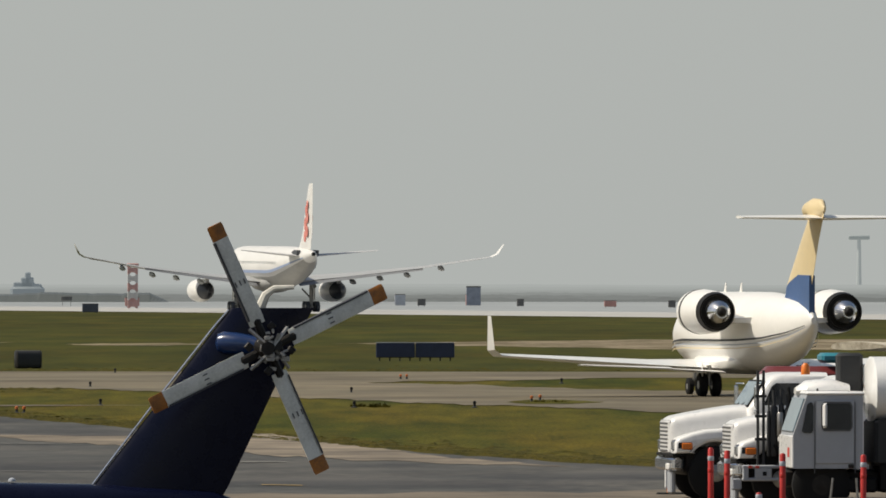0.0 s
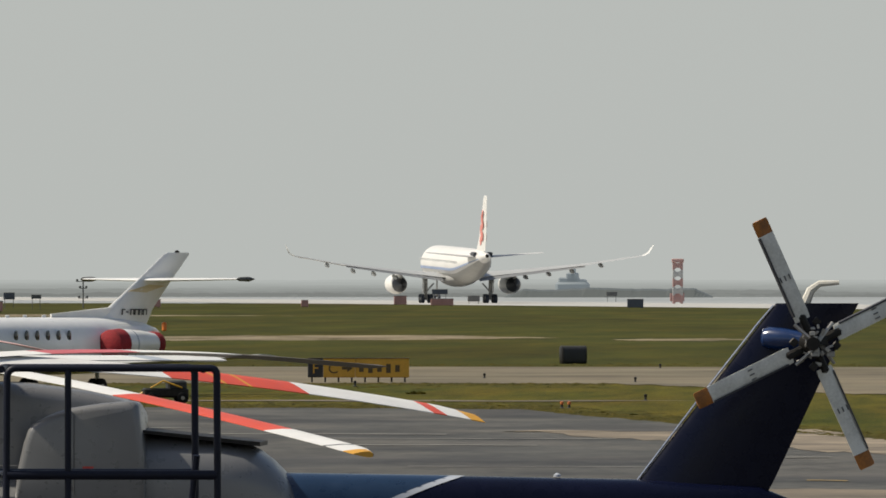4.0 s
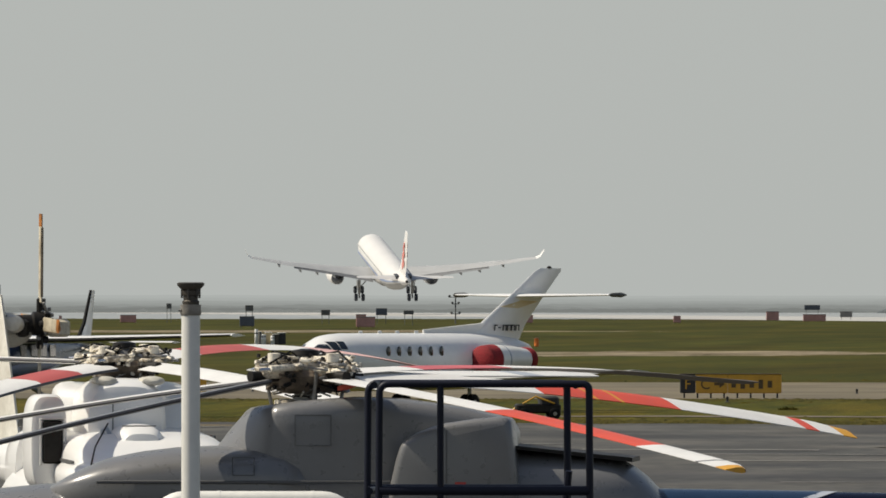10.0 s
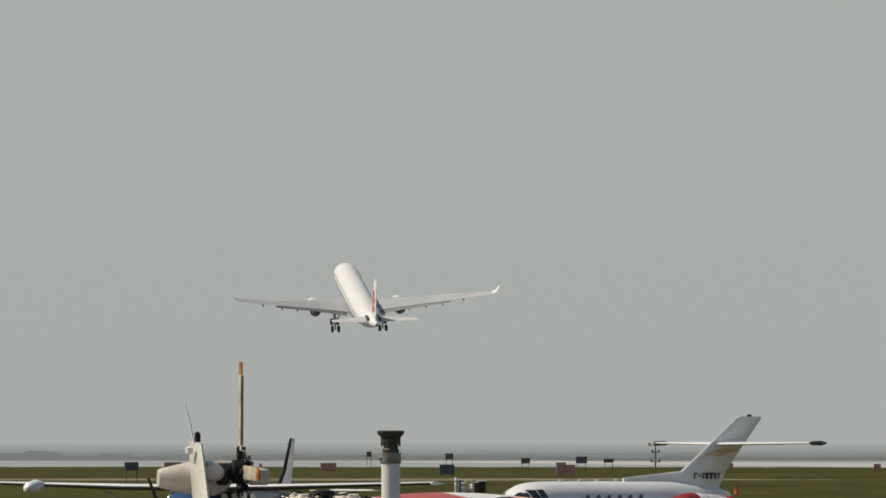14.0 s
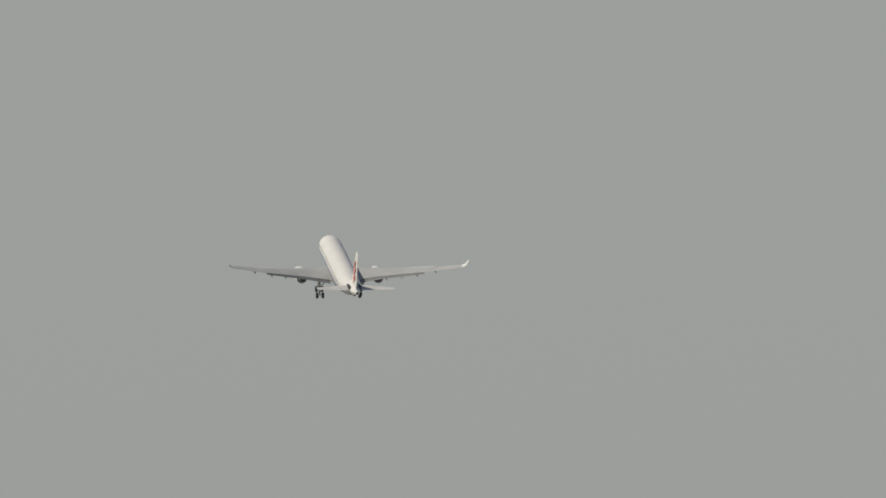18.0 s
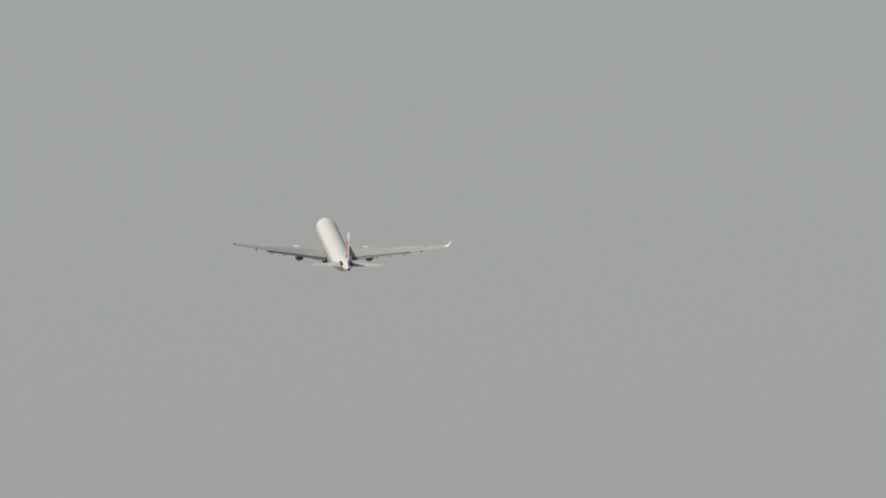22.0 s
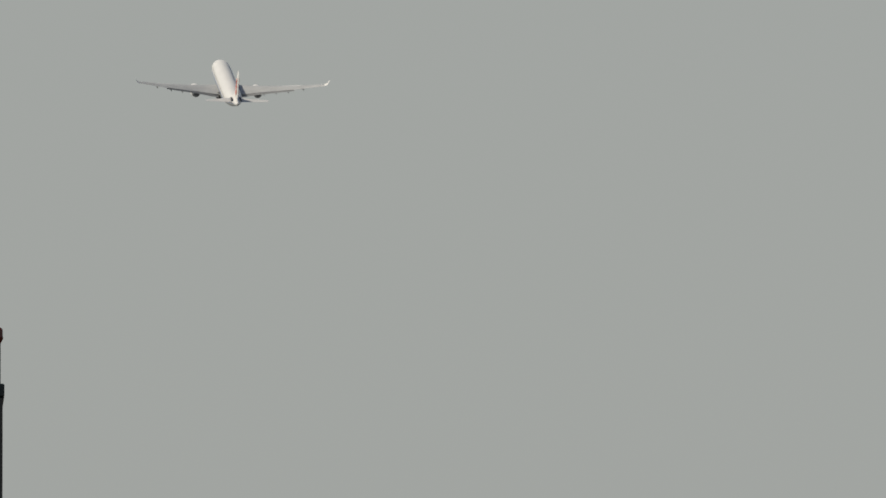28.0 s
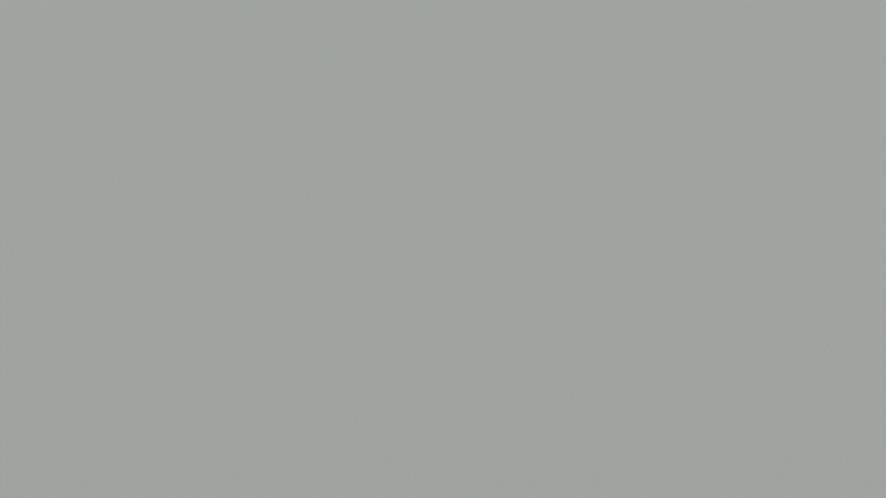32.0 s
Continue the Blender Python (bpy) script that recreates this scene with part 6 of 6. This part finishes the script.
# ---- maintenance stand beside the silver helicopter ----
def work_stand():
    st = thing("maintenance_stand", placed(-1560, 215, 2), "dark blue tubular maintenance stand with guard rails", "work platform")
    for y, x0, x1, mids in ((-0.4, -0.8, 0.92, (-0.3,)), (0.45, -0.93, 0.715, ())):
        pts = [(x0 - 0.02, y, 0.12), (x0, y, 3.095)] + arc((x0 + 0.075, y, 3.095), 0.075, 180, 90, 5)[1:] + arc((x1 - 0.05, y, 3.12), 0.05, 90, 0, 4) + [(x1 + 0.02, y, 0.12)]
        r = part("guard_frame", Shape().tube(pts, 0.03, 12), RAILNAVY, st, "bent dark blue tube")
        part("mid_rail", Shape().tube([(x0, y, 2.295), (x1, y, 2.295)], 0.04, 10), RAILNAVY, r)
        for x in mids:
            part("upright", Shape().tube([(x, y, 1.9), (x, y, 3.16)], 0.028, 10), RAILNAVY, r)
    for x in (-0.88, 0.84):
        part("cross_rail", Shape().tube([(x, -0.4, 2.29), (x, 0.45, 2.29)], 0.03, 8), RAILNAVY, st)
        part("top_cross_rail", Shape().tube([(x * 0.96, -0.4, 3.16), (x * 0.96, 0.45, 3.16)], 0.03, 8), RAILNAVY, st)
    part("ladder_leg", Shape().tube([(0.74, 0.1, 2.45), (0.68, 0.2, 1.9), (0.95, 0.3, 0.1)], 0.03, 8), RAILNAVY, st)
    part("deck", Shape().box((0, 0, 1.9), (1.9, 0.95, 0.06), 0.02), DARKGREY, st)
    for x in (-0.85, 0.85):
        for y in (-0.4, 0.42):
            wheel(st, (x, y, 0.1), 0.1, 0.05, "castor")


work_stand()


# ---- vent pipe and pipe loop near the camera ----
vent = thing("vent_pipe", placed(-2069.5, 290), "tall white vent pipe with a weathered dark cap", "vent pipe")
part("pipe", Shape().lathe([(0, 0.057), (3.78, 0.057)], "z", (0, 0, 0), 28), PIPEWHITE, vent)
part("collar", Shape().lathe([(3.775, 0.05), (3.775, 0.0605), (3.79, 0.066), (3.82, 0.062), (3.84, 0.064), (3.842, 0.03)], "z", (0, 0, 0), 26), surf("galvanised_collar", (0.3, 0.28, 0.25), 0.5, metal=0.5, var=0.25, size=0.06), vent)
cap = part("cap", Shape().lathe([(3.84, 0.05), (3.86, 0.053), (3.868, 0.044), (3.895, 0.047), (3.9, 0.055), (3.925, 0.06), (3.93, 0.052), (3.94, 0.066), (3.958, 0.082), (3.972, 0.085), (3.977, 0.07), (3.97, 0.02)], "z", (0, 0, 0), 26), BRONZE, vent, "dark weathered vent cap")
for k in range(6):
    a = radians(60 * k + 20)
    part("cap_rib", Shape().box((0.056 * math.cos(a), 0.056 * math.sin(a), 3.91), (0.012, 0.012, 0.06), 0.002), BRONZE, cap)
part("cap_bolt", Shape().tube([(-0.072, -0.03, 3.806), (-0.055, -0.03, 3.806)], 0.008, 6), METAL, vent)
loop = thing("pipe_loop", placed(-1965, 287), "white painted pipe loop beside the vent pipe", "pipework")
part("pipe", Shape().tube([(-0.59, 0.1, 0), (-0.59, 0.1, 2.45)] + arc((-0.41, 0.1, 2.45), 0.18, 180, 90, 8)[1:] + arc((0.44, 0.1, 2.45), 0.18, 90, 0, 8) + [(0.62, 0.1, 0)], 0.06, 18), PIPEWHITE, loop)
for x in (-0.2, 0.38):
    part("weld_ring", Shape().tube([(x - 0.012, 0.1, 2.63), (x + 0.012, 0.1, 2.63)], 0.0615, 18), PIPEWHITE, loop)


# ---- dark hangar with a roof light ----
hangar = thing("hangar", placed(-3403, 64, 9), "tall dark hangar clad in ribbed metal", "hangar")
CLAD = surf("dark_ribbed_cladding", (0.062, 0.06, 0.052), 0.6, var=0.12, size=3)
prof = []
x = 0.0
while x > -34:
    prof += [(x, 0), (x - 0.22, 0), (x - 0.26, 0.05), (x - 0.42, 0.05)]
    x -= 0.46
s = Shape()
s.rings([[(px, py, z) for px, py in prof] + [(x, 40, z), (0, 40, z)] for z in (0, 16.4)], cap=True)
part("wall", s, CLAD, hangar, smooth=False)
part("roof_trim", Shape().box((-17, 20, 16.62), (34.1, 40.1, 0.36), 0.03), surf("dark_green_trim", (0.012, 0.02, 0.02), 0.5, size=2), hangar, "dark trim along the roof's edge")
pole = part("light_pole", Shape().tube([(-0.08, 0.2, 16.7), (-0.08, 0.2, 18.05)], 0.022, 8), DARKGREY, hangar)
part("obstruction_lamp", Shape().lathe([(17.92, 0.024), (18.0, 0.07), (18.06, 0.095), (18.1, 0.095), (18.11, 0.085), (18.3, 0.082), (18.36, 0.03)], "z", (-0.08, 0.2, 0), 14), surf("red_lamp_glass", (0.1, 0.012, 0.01), 0.2, size=0.2), pole, "dark red obstruction lamp")


# ---- airfield signs and lights ----
def taxi_sign():
    sg = thing("taxiway_sign", placed(-1114, 47, 3), "black and yellow taxiway sign on short legs", "airfield sign")
    for x0, w, paint in ((-1.62, 0.58, SIGNBLACK), (-0.72, 1.2, SIGNYELLOW), (0.9, 2.02, SIGNYELLOW)):
        pn = part("panel", Shape().box((x0, 0, 0.56), (w, 0.26, 0.72), 0.03), paint, sg)
        for k in range(int(w / 0.34) if w > 2 else 0):
            part("glyph_bar", Shape().box((x0 - w / 2 + 0.22 + k * 0.34, -0.134, 0.54), (0.17, 0.012, 0.34 if k % 2 else 0.26), 0), SIGNDULL, pn)
        part("top_edge", Shape().box((x0, 0, 0.93), (w, 0.27, 0.025), 0), PALECONC, pn)
    for text, x0, paint in (("F", -1.75, SIGNYELLOW), ("C", -1.15, SIGNDULL)):
        font = bpy.data.curves.new("letter", "FONT")
        font.body, font.size, font.extrude = text, 0.55, 0.006
        font.materials.append(paint)
        ob = new("letter", font)
        ob.parent = sg
        ob.matrix_basis = pose(x0, -0.14, 0.36, 90, 0, 0)
    part("arrow", Shape().plate([(-0.62, 0.5), (-0.42, 0.5), (-0.42, 0.4), (-0.22, 0.55), (-0.42, 0.7), (-0.42, 0.6), (-0.62, 0.6)], 0.012, "xz", -0.142), SIGNDULL, sg, "black arrow pointing right")
    for i in range(8):
        part("leg", Shape().tube([(-1.75 + i * 0.5, 0, 0), (-1.75 + i * 0.5, 0, 0.22)], 0.035, 6), DARKGREY, sg)


taxi_sign()
sb = thing("sign_back", placed(-49, 35, -1), "dark blue back of a long airfield sign on legs", "airfield sign")
for x in (-1.0, 1.0):
    pn = part("panel", Shape().box((x, 0, 0.55), (1.97, 0.3, 0.74), 0.03), BOXNAVY, sb)
    part("top_edge", Shape().box((x, 0, 0.935), (1.95, 0.3, 0.03), 0.005), STRIPE, pn)
for i in range(8):
    part("leg", Shape().tube([(-1.8 + i * 0.51, 0, 0), (-1.8 + i * 0.51, 0, 0.2)], 0.04, 6), DARKGREY, sb)
bn = thing("equipment_box", placed(-734, 38.5, 12), "dark weathered equipment box standing in the grass", "equipment box")
part("case", Shape().ellipse([(-0.56, 0, 0.42, 0.34, 0.36), (-0.52, 0, 0.42, 0.4, 0.42), (0.52, 0, 0.42, 0.4, 0.42), (0.56, 0, 0.42, 0.34, 0.36)], 20, 4.5), DARKGREY, bn)
part("end_rim", Shape().ellipse([(-0.585, 0, 0.42, 0.36, 0.38), (-0.54, 0, 0.42, 0.415, 0.435)], 20, 4.5), OILDARK, bn)
part("end_rim", Shape().ellipse([(0.585, 0, 0.42, 0.36, 0.38), (0.54, 0, 0.42, 0.415, 0.435)], 20, 4.5), OILDARK, bn)


LAMPORANGE = surf("dull_orange_lens", (0.5, 0.14, 0.03), 0.5, size=0.2)


def taxi_light(u, drop, paint, name):
    sc = drop / 3.9
    t = thing("taxiway_light", placed(u, sc), name + " edge light in the grass", "airfield light", "taxiway lights")
    part("stem", Shape().lathe([(0, 0.1), (0.02, 0.1), (0.04, 0.04), (0.16, 0.035)], "z", (0, 0, 0), 10), DARKGREY, t)
    part("lens", Shape().lathe([(0.12, 0.04), (0.14, 0.055), (0.2, 0.05), (0.22, 0.02)], "z", (0, 0, 0), 12), paint, t)


for u, drop in ((-624, 183), (-162, 193), (-157, 219), (-606, 215), (56, 219), (-891, 176), (-2550, 140), (-2528, 140), (-1390, 180), (210, 176), (-580, 158), (-1120, 190), (-1960, 172)):
    taxi_light(u, drop, OILDARK, "dark")
for u, drop in ((-754, 229), (-741, 229), (-75, 169), (-64, 169), (157, 209), (172, 207)):
    taxi_light(u, drop, LAMPORANGE, "orange")


def far_board(u, drop, w, h, lift, paint, name, label):
    """A board, box or cabin far out on the airfield, w by h in metres, on legs of the height lift."""
    t = thing(name, placed(u, drop / 3.9, 4), label, "airfield sign" if "sign" in name else "hut")
    part("panel", Shape().box((0, 0, lift + h / 2), (w, min(w, 0.8) * 0.6, h), 0.05), paint, t)
    part("rim", Shape().box((0, 0, lift + h), (w * 1.02, min(w, 0.8) * 0.62, h * 0.08), 0.02), FARGREY, t)
    if lift > 0.05:
        for x in (-w * 0.38, w * 0.38):
            part("leg", Shape().tube([(x, 0, 0), (x, 0, lift + 0.05)], 0.04, 6), FARGREY, t)


HAZEBLUE = surf("pale_blue_grey_cladding", (0.24, 0.27, 0.33), 0.6, var=0.2, size=1)
# Red of the distant boards, paled in the base colour for haze.
RB = surf("hazed_red", (0.5, 0.27, 0.24), 0.6, var=0.2, size=1)
for u, drop, w, h, lift, paint, nm in ((-1970, 60, 1.7, 1.1, 0.3, FARNAVY, "sign"), (-1966, 56, 1.0, 0.7, 1.9, FARGREY, "sign"), (-1831, 52, 1.2, 0.7, 1.2, FARGREY, "sign"), (-1768, 50, 1.4, 0.9, 0.3, RB, "sign"), (-1732, 52, 1.5, 0.9, 1.2, FARNAVY, "sign"), (-1760, 60, 2.2, 1.15, 0.2, RB, "sign"), (-1684, 54, 1.3, 0.5, 1.4, FARGREY, "sign"),
                                   (-1209, 50, 1.0, 0.9, 0.1, RB, "hut"), (-1040, 46, 1.9, 1.3, 0.1, RB, "hut"), (-970, 47, 2.3, 0.7, 1.7, FARNAVY, "sign"), (-966, 49, 3.2, 0.95, 0.2, RB, "sign"), (-910, 44, 1.9, 0.9, 0.4, FARGREY, "sign"), (-624, 53, 2.1, 1.1, 0.2, FARNAVY, "sign"), (-666, 40, 1.9, 0.7, 1.0, FARGREY, "sign"),
                                   (54, 38, 2.6, 3.4, 0.0, HAZEBLUE, "hut"), (46, 38, 1.2, 2.0, 0.0, RB, "hut"), (-38, 40, 1.4, 1.1, 0.2, FARGREY, "sign"), (-76, 38, 1.9, 2.0, 0.0, STRIPE, "hut"), (137, 40, 1.2, 1.2, 0.1, FARGREY, "sign"), (296, 42, 2.0, 1.0, 0.2, RB, "sign"), (405, 42, 1.2, 1.1, 0.1, FARGREY, "sign"),
                                   (-2395, 48, 1.6, 1.1, 0.2, RB, "sign"), (-2422, 50, 0.6, 1.3, 0.0, FARGREY, "hut"), (-2362, 50, 0.5, 1.1, 0.0, FARGREY, "hut"), (-2330, 44, 0.7, 0.8, 2.5, FARGREY, "sign"), (-2528, 72, 1.35, 0.75, 1.3, FARNAVY, "sign"), (-2180, 50, 2.2, 1.0, 0.1, RB, "sign"), (-2108, 50, 0.7, 0.7, 2.0, FARGREY, "sign"), (-2455, 50, 2.4, 1.0, 0.2, RB, "sign"), (-2300, 50, 0.4, 1.0, 0.0, RB, "hut"), (-1480, 52, 2.4, 1.0, 0.2, RB, "sign"), (-550, 41, 2.4, 1.4, 0.2, RB, "hut")):
    far_board(u, drop, w, h, lift, paint, "field_sign" if nm == "sign" else "field_hut", "distant %s airfield %s beside the runway" % ("haze-paled red" if paint is RB else "dark", "sign board" if nm == "sign" else "equipment hut"))
eq = thing("field_equipment", placed(-1930, 88 / 3.9, 10), "pale and dark equipment cabinets and drums in the grass", "equipment box")
for x, y, w, h, paint in ((-0.75, 0.1, 0.22, 1.0, FARGREY), (-0.1, 0.2, 0.5, 0.95, TAN), (0.45, 0, 0.5, 0.8, BRONZE), (0.95, 0.1, 0.62, 0.9, DARKGREY)):
    cab = part("cabinet", Shape().box((x, y, h / 2), (w, 0.55, h), 0.05), paint, eq)
    part("lid", Shape().box((x, y, h + 0.02), (w + 0.06, 0.6, 0.05), 0.015), CREAM, cab)
for x, h, r in ((-1.08, 1.2, 0.13), (-0.5, 0.82, 0.2), (0.2, 0.7, 0.16)):
    drum = part("drum", Shape().lathe([(0, r * 0.9), (0.03, r), (h * 0.48, r), (h * 0.5, r * 1.06), (h * 0.52, r), (h - 0.03, r), (h, r * 0.85)], "z", (x, -0.3, 0), 14), CREAM, eq, "pale drum")
    part("drum_band", Shape().lathe([(h * 0.7, r * 1.01), (h * 0.71, r * 1.04), (h * 0.78, r * 1.04), (h * 0.79, r * 1.01)], "z", (x, -0.3, 0), 14), DARKGREY, drum)
ant = thing("antenna_mast", placed(-1601, 52 / 3.9), "dark antenna mast with short cross arms", "antenna")
part("mast", Shape().tube([(0, 0, 0), (0, 0, 3.9)], 0.09, 8), FARGREY, ant)
for z, w in ((1.4, 1.3), (2.7, 1.0), (3.6, 1.9)):
    part("cross_arm", Shape().box((0, 0, z), (w, 0.1, 0.1), 0.02), FARGREY, ant)
    for sx in (-0.42, 0.42):
        part("lamp_cluster", Shape().box((w * sx, 0, z + 0.18), (0.3, 0.24, 0.26), 0.05), FARGREY, ant)
tw = thing("lattice_tower", placed(-549, 11.2), "red and white banded lattice tower, paled by haze in its paint", "tower")
for i in range(5):
    z0, z1 = i * 1.35, (i + 1) * 1.35
    paint = TOWERRED if i % 2 == 0 else TOWERWHITE
    sec = part("tower_band", Shape().rings([[(sx * r, sy * r, z) for sx, sy in ((-1, -1), (1, -1), (1, 1), (-1, 1))] for r, z in ((0.72, z0 + 0.3), (0.76, z0 + 0.3), (0.76, z1 - 0.3), (0.72, z1 - 0.3), (0.72, z0 + 0.3))], cap=False), paint, tw, "", False)
    for sx in (-0.7, 0.7):
        for y in (-0.7, 0.7):
            part("leg", Shape().tube([(sx, y, z0), (sx, y, z1)], 0.12, 6), paint, sec)
            part("brace", Shape().tube([(sx, y, z0), (-sx, y, z1)], 0.1, 6), paint, sec)
part("platform", Shape().box((0, 0, 6.85), (1.9, 1.9, 0.6), 0.1), TOWERRED, tw)
# Mast and rack greys are self-lit to stand for haze; no lamp shines.
lm = thing("light_mast", placed(736, 5.4), "distant floodlight mast on the horizon", "mast")
part("mast", Shape().tube([(0, 0, 0), (0, 0, 19)], 0.9, 8, 0.6), glow("mast_haze_grey", (0.24, 0.26, 0.255), 0.75), lm)
part("lamp_rack", Shape().box((0, 0, 19.2), (7, 1.5, 1.4), 0.3), glow("rack_haze_grey", (0.19, 0.21, 0.205), 0.75), lm)

mk = thing("marker_board", placed(-2048, 45.6, 2), "small upright yellow marker board in the grass", "airfield sign")
part("board", Shape().box((0, 0, 0.43), (0.27, 0.08, 0.7), 0.02), SIGNYELLOW, mk)
part("foot", Shape().box((0, 0, 0.04), (0.36, 0.3, 0.08), 0.02), DARKGREY, mk)

tc = thing("tow_cart", placed(-1456, 56.5, 12), "low dark and yellow tow cart on the grass edge", "cart")
part("frame", Shape().box((0, 0, 0.34), (1.4, 0.7, 0.3), 0.05), OILDARK, tc)
part("tow_bar", Shape().tube([(-0.7, 0, 0.35), (-1.0, 0.1, 0.15)], 0.04, 6), SIGNYELLOW, tc)
part("guard", Shape().tube([(-0.5, -0.3, 0.5), (-0.1, -0.3, 0.72), (0.5, -0.3, 0.5)], 0.03, 6), SIGNYELLOW, tc)
part("engine_cover", Shape().box((0.35, 0, 0.58), (0.6, 0.6, 0.3), 0.06), DARKGREY, tc)
for x in (-0.45, 0.5):
    for y in (-0.36, 0.36):
        wheel(tc, (x, y, 0.18), 0.18, 0.12)


# ---- grass tufts along the paved edges ----
def tufts():
    """Low tufts that fray the edges of the grass, and a thin scatter over it."""
    rng = np.random.default_rng(4)
    n = 9000
    t = rng.random(n)
    ex = -50 + 62 * t
    ey = np.interp(ex, [-50, -14.2, -5.4, -0.4, 3.5, 12], [388, 379, 322, 292, 272, 264]) + 1.5 + rng.exponential(3.5, n)
    tx, ty = rng.uniform(-60, 16, n // 2), np.where(rng.random(n // 2) < 0.5, 567 + rng.exponential(5, n // 2), 473 - rng.exponential(4, n // 2))
    ok = ~((ty < 500) & (tx > -14))
    verts, faces = [], []
    for px, py in list(zip(ex, ey)) + list(zip(tx[ok], ty[ok])):
        h = 0.015 + 0.045 * rng.random() ** 2
        w, d = 0.12 + 0.25 * rng.random(), 0.3 + 0.6 * rng.random()
        i = len(verts)
        verts += [(px - w, py, 0), (px + rng.normal() * 0.05, py - d, 0), (px + w, py, 0), (px + rng.normal() * 0.05, py + d, 0), (px + rng.normal() * 0.05, py + rng.normal() * 0.1, h)]
        faces += [(i, i + 1, i + 4), (i + 1, i + 2, i + 4), (i + 2, i + 3, i + 4), (i + 3, i, i + 4)]
    me = bpy.data.meshes.new("grass_tufts")
    me.from_pydata(verts, [], faces)
    me.materials.append(TUFT)
    tagged(new("grass_tufts", me), "uneven dry and green grass tufts", "grass", kind="stuff")


tufts()


def weed_clump(x, y, wide, tall, seed):
    """A dark clump of coarse weeds standing out of the mown grass."""
    rng = random.Random(seed)
    s = Shape()
    for k in range(70):
        a, r = rng.uniform(0, 6.283), wide / 2 * math.sqrt(rng.random())
        px, py, h = r * math.cos(a), r * math.sin(a), tall * rng.uniform(0.4, 1.0) * (1 - 0.5 * (2 * r / wide) ** 2)
        lx, ly, w = rng.uniform(-0.08, 0.08), rng.uniform(-0.08, 0.08), rng.uniform(0.008, 0.02)
        s.rings([[(px - w, py, 0), (px + w, py, 0), (px, py + w, 0)], [(px + lx * 0.5 - w, py + ly * 0.5, h * 0.6), (px + lx * 0.5 + w, py + ly * 0.5, h * 0.6), (px + lx * 0.5, py + ly * 0.5 + w, h * 0.6)], [(px + lx, py + ly, h), (px + lx + 0.003, py + ly, h), (px + lx, py + ly + 0.003, h)]])
    ob = new("weed_clump", s.mesh("weed_clump", TUFT, False))
    ob.location = (x, y, 0)
    tagged(ob, "dark clump of coarse weeds in the mown grass", "weeds", kind="stuff")


for wx, wy, wide, tall in ((-2.0, 401, 0.8, 0.2), (-2.7, 403, 0.5, 0.14), (3.5, 416, 1.4, 0.16), (-19.4, 430, 0.7, 0.16), (-8.6, 441, 0.5, 0.12)):
    weed_clump(wx, wy, wide, tall, int(wy))


# ---- what moves ----
def motions():
    walk(PLANE, [(t, pose(x, y, z + 0.55) @ Matrix.Rotation(radians(rz), 4, "Z") @ Matrix.Rotation(radians(-p), 4, "Y") @ Matrix.Rotation(radians(float(np.interp(t, BANK[0], BANK[1]))), 4, "X")) for t, x, y, z, p, rz in FLIGHT])
    for g, sgn in zip(GEARS, (1, -1)):
        x, y, z = g.location
        walk(g, [(0, pose(x, y, z)), (7, pose(x, y, z)), (9, pose(x, y, z)), (12, pose(x, y, z - 0.1)), (17.6 if sgn > 0 else 15.0, pose(x, y, z - 0.25)), (19.2, pose(x, y, z - 0.1, sgn * (-22 if sgn > 0 else -40))), (22.5, pose(x, y, z + 0.3, sgn * -88)), (32, pose(x, y, z + 0.3, sgn * -88))])
    hinge = Matrix.Translation((0, 0, -2.66))
    for b in BOGIES:
        walk(b, [(t, hinge @ Matrix.Rotation(radians(d), 4, "Y") @ hinge.inverted()) for t, d in ((0, 0), (6.5, 0), (8.2, -30), (11, -40), (17.5, -40), (21, 0), (32, 0))])
    for w, sgn in WINGS + ENGINES:
        root = Matrix.Translation((0, sgn * 2.4, 3.7))

        def flexed(deg):
            return root @ Matrix.Rotation(radians(sgn * deg), 4, "X") @ root.inverted()
        walk(w, [(0, flexed(-0.8)), (4, flexed(-0.4)), (6, flexed(1.4)), (9, flexed(3.4)), (13, flexed(3.8)), (32, flexed(3.6))])
    x, y, z = NOSEGEAR.location
    walk(NOSEGEAR, [(0, pose(x, y, z)), (14, pose(x, y, z)), (18, pose(x, y, z, 0, -85)), (32, pose(x, y, z, 0, -85))])
    o = TAXIJET.matrix_world.copy()
    ahead = o.to_3x3() @ Vector((1, 0, 0))
    walk(TAXIJET, [(t, Matrix.Translation(ahead * d) @ o) for t, d in ((0, 0), (1, 3.3), (2, 6.7), (3, 10.1), (6, 20), (9, 28), (12, 31), (32, 31))])


motions()
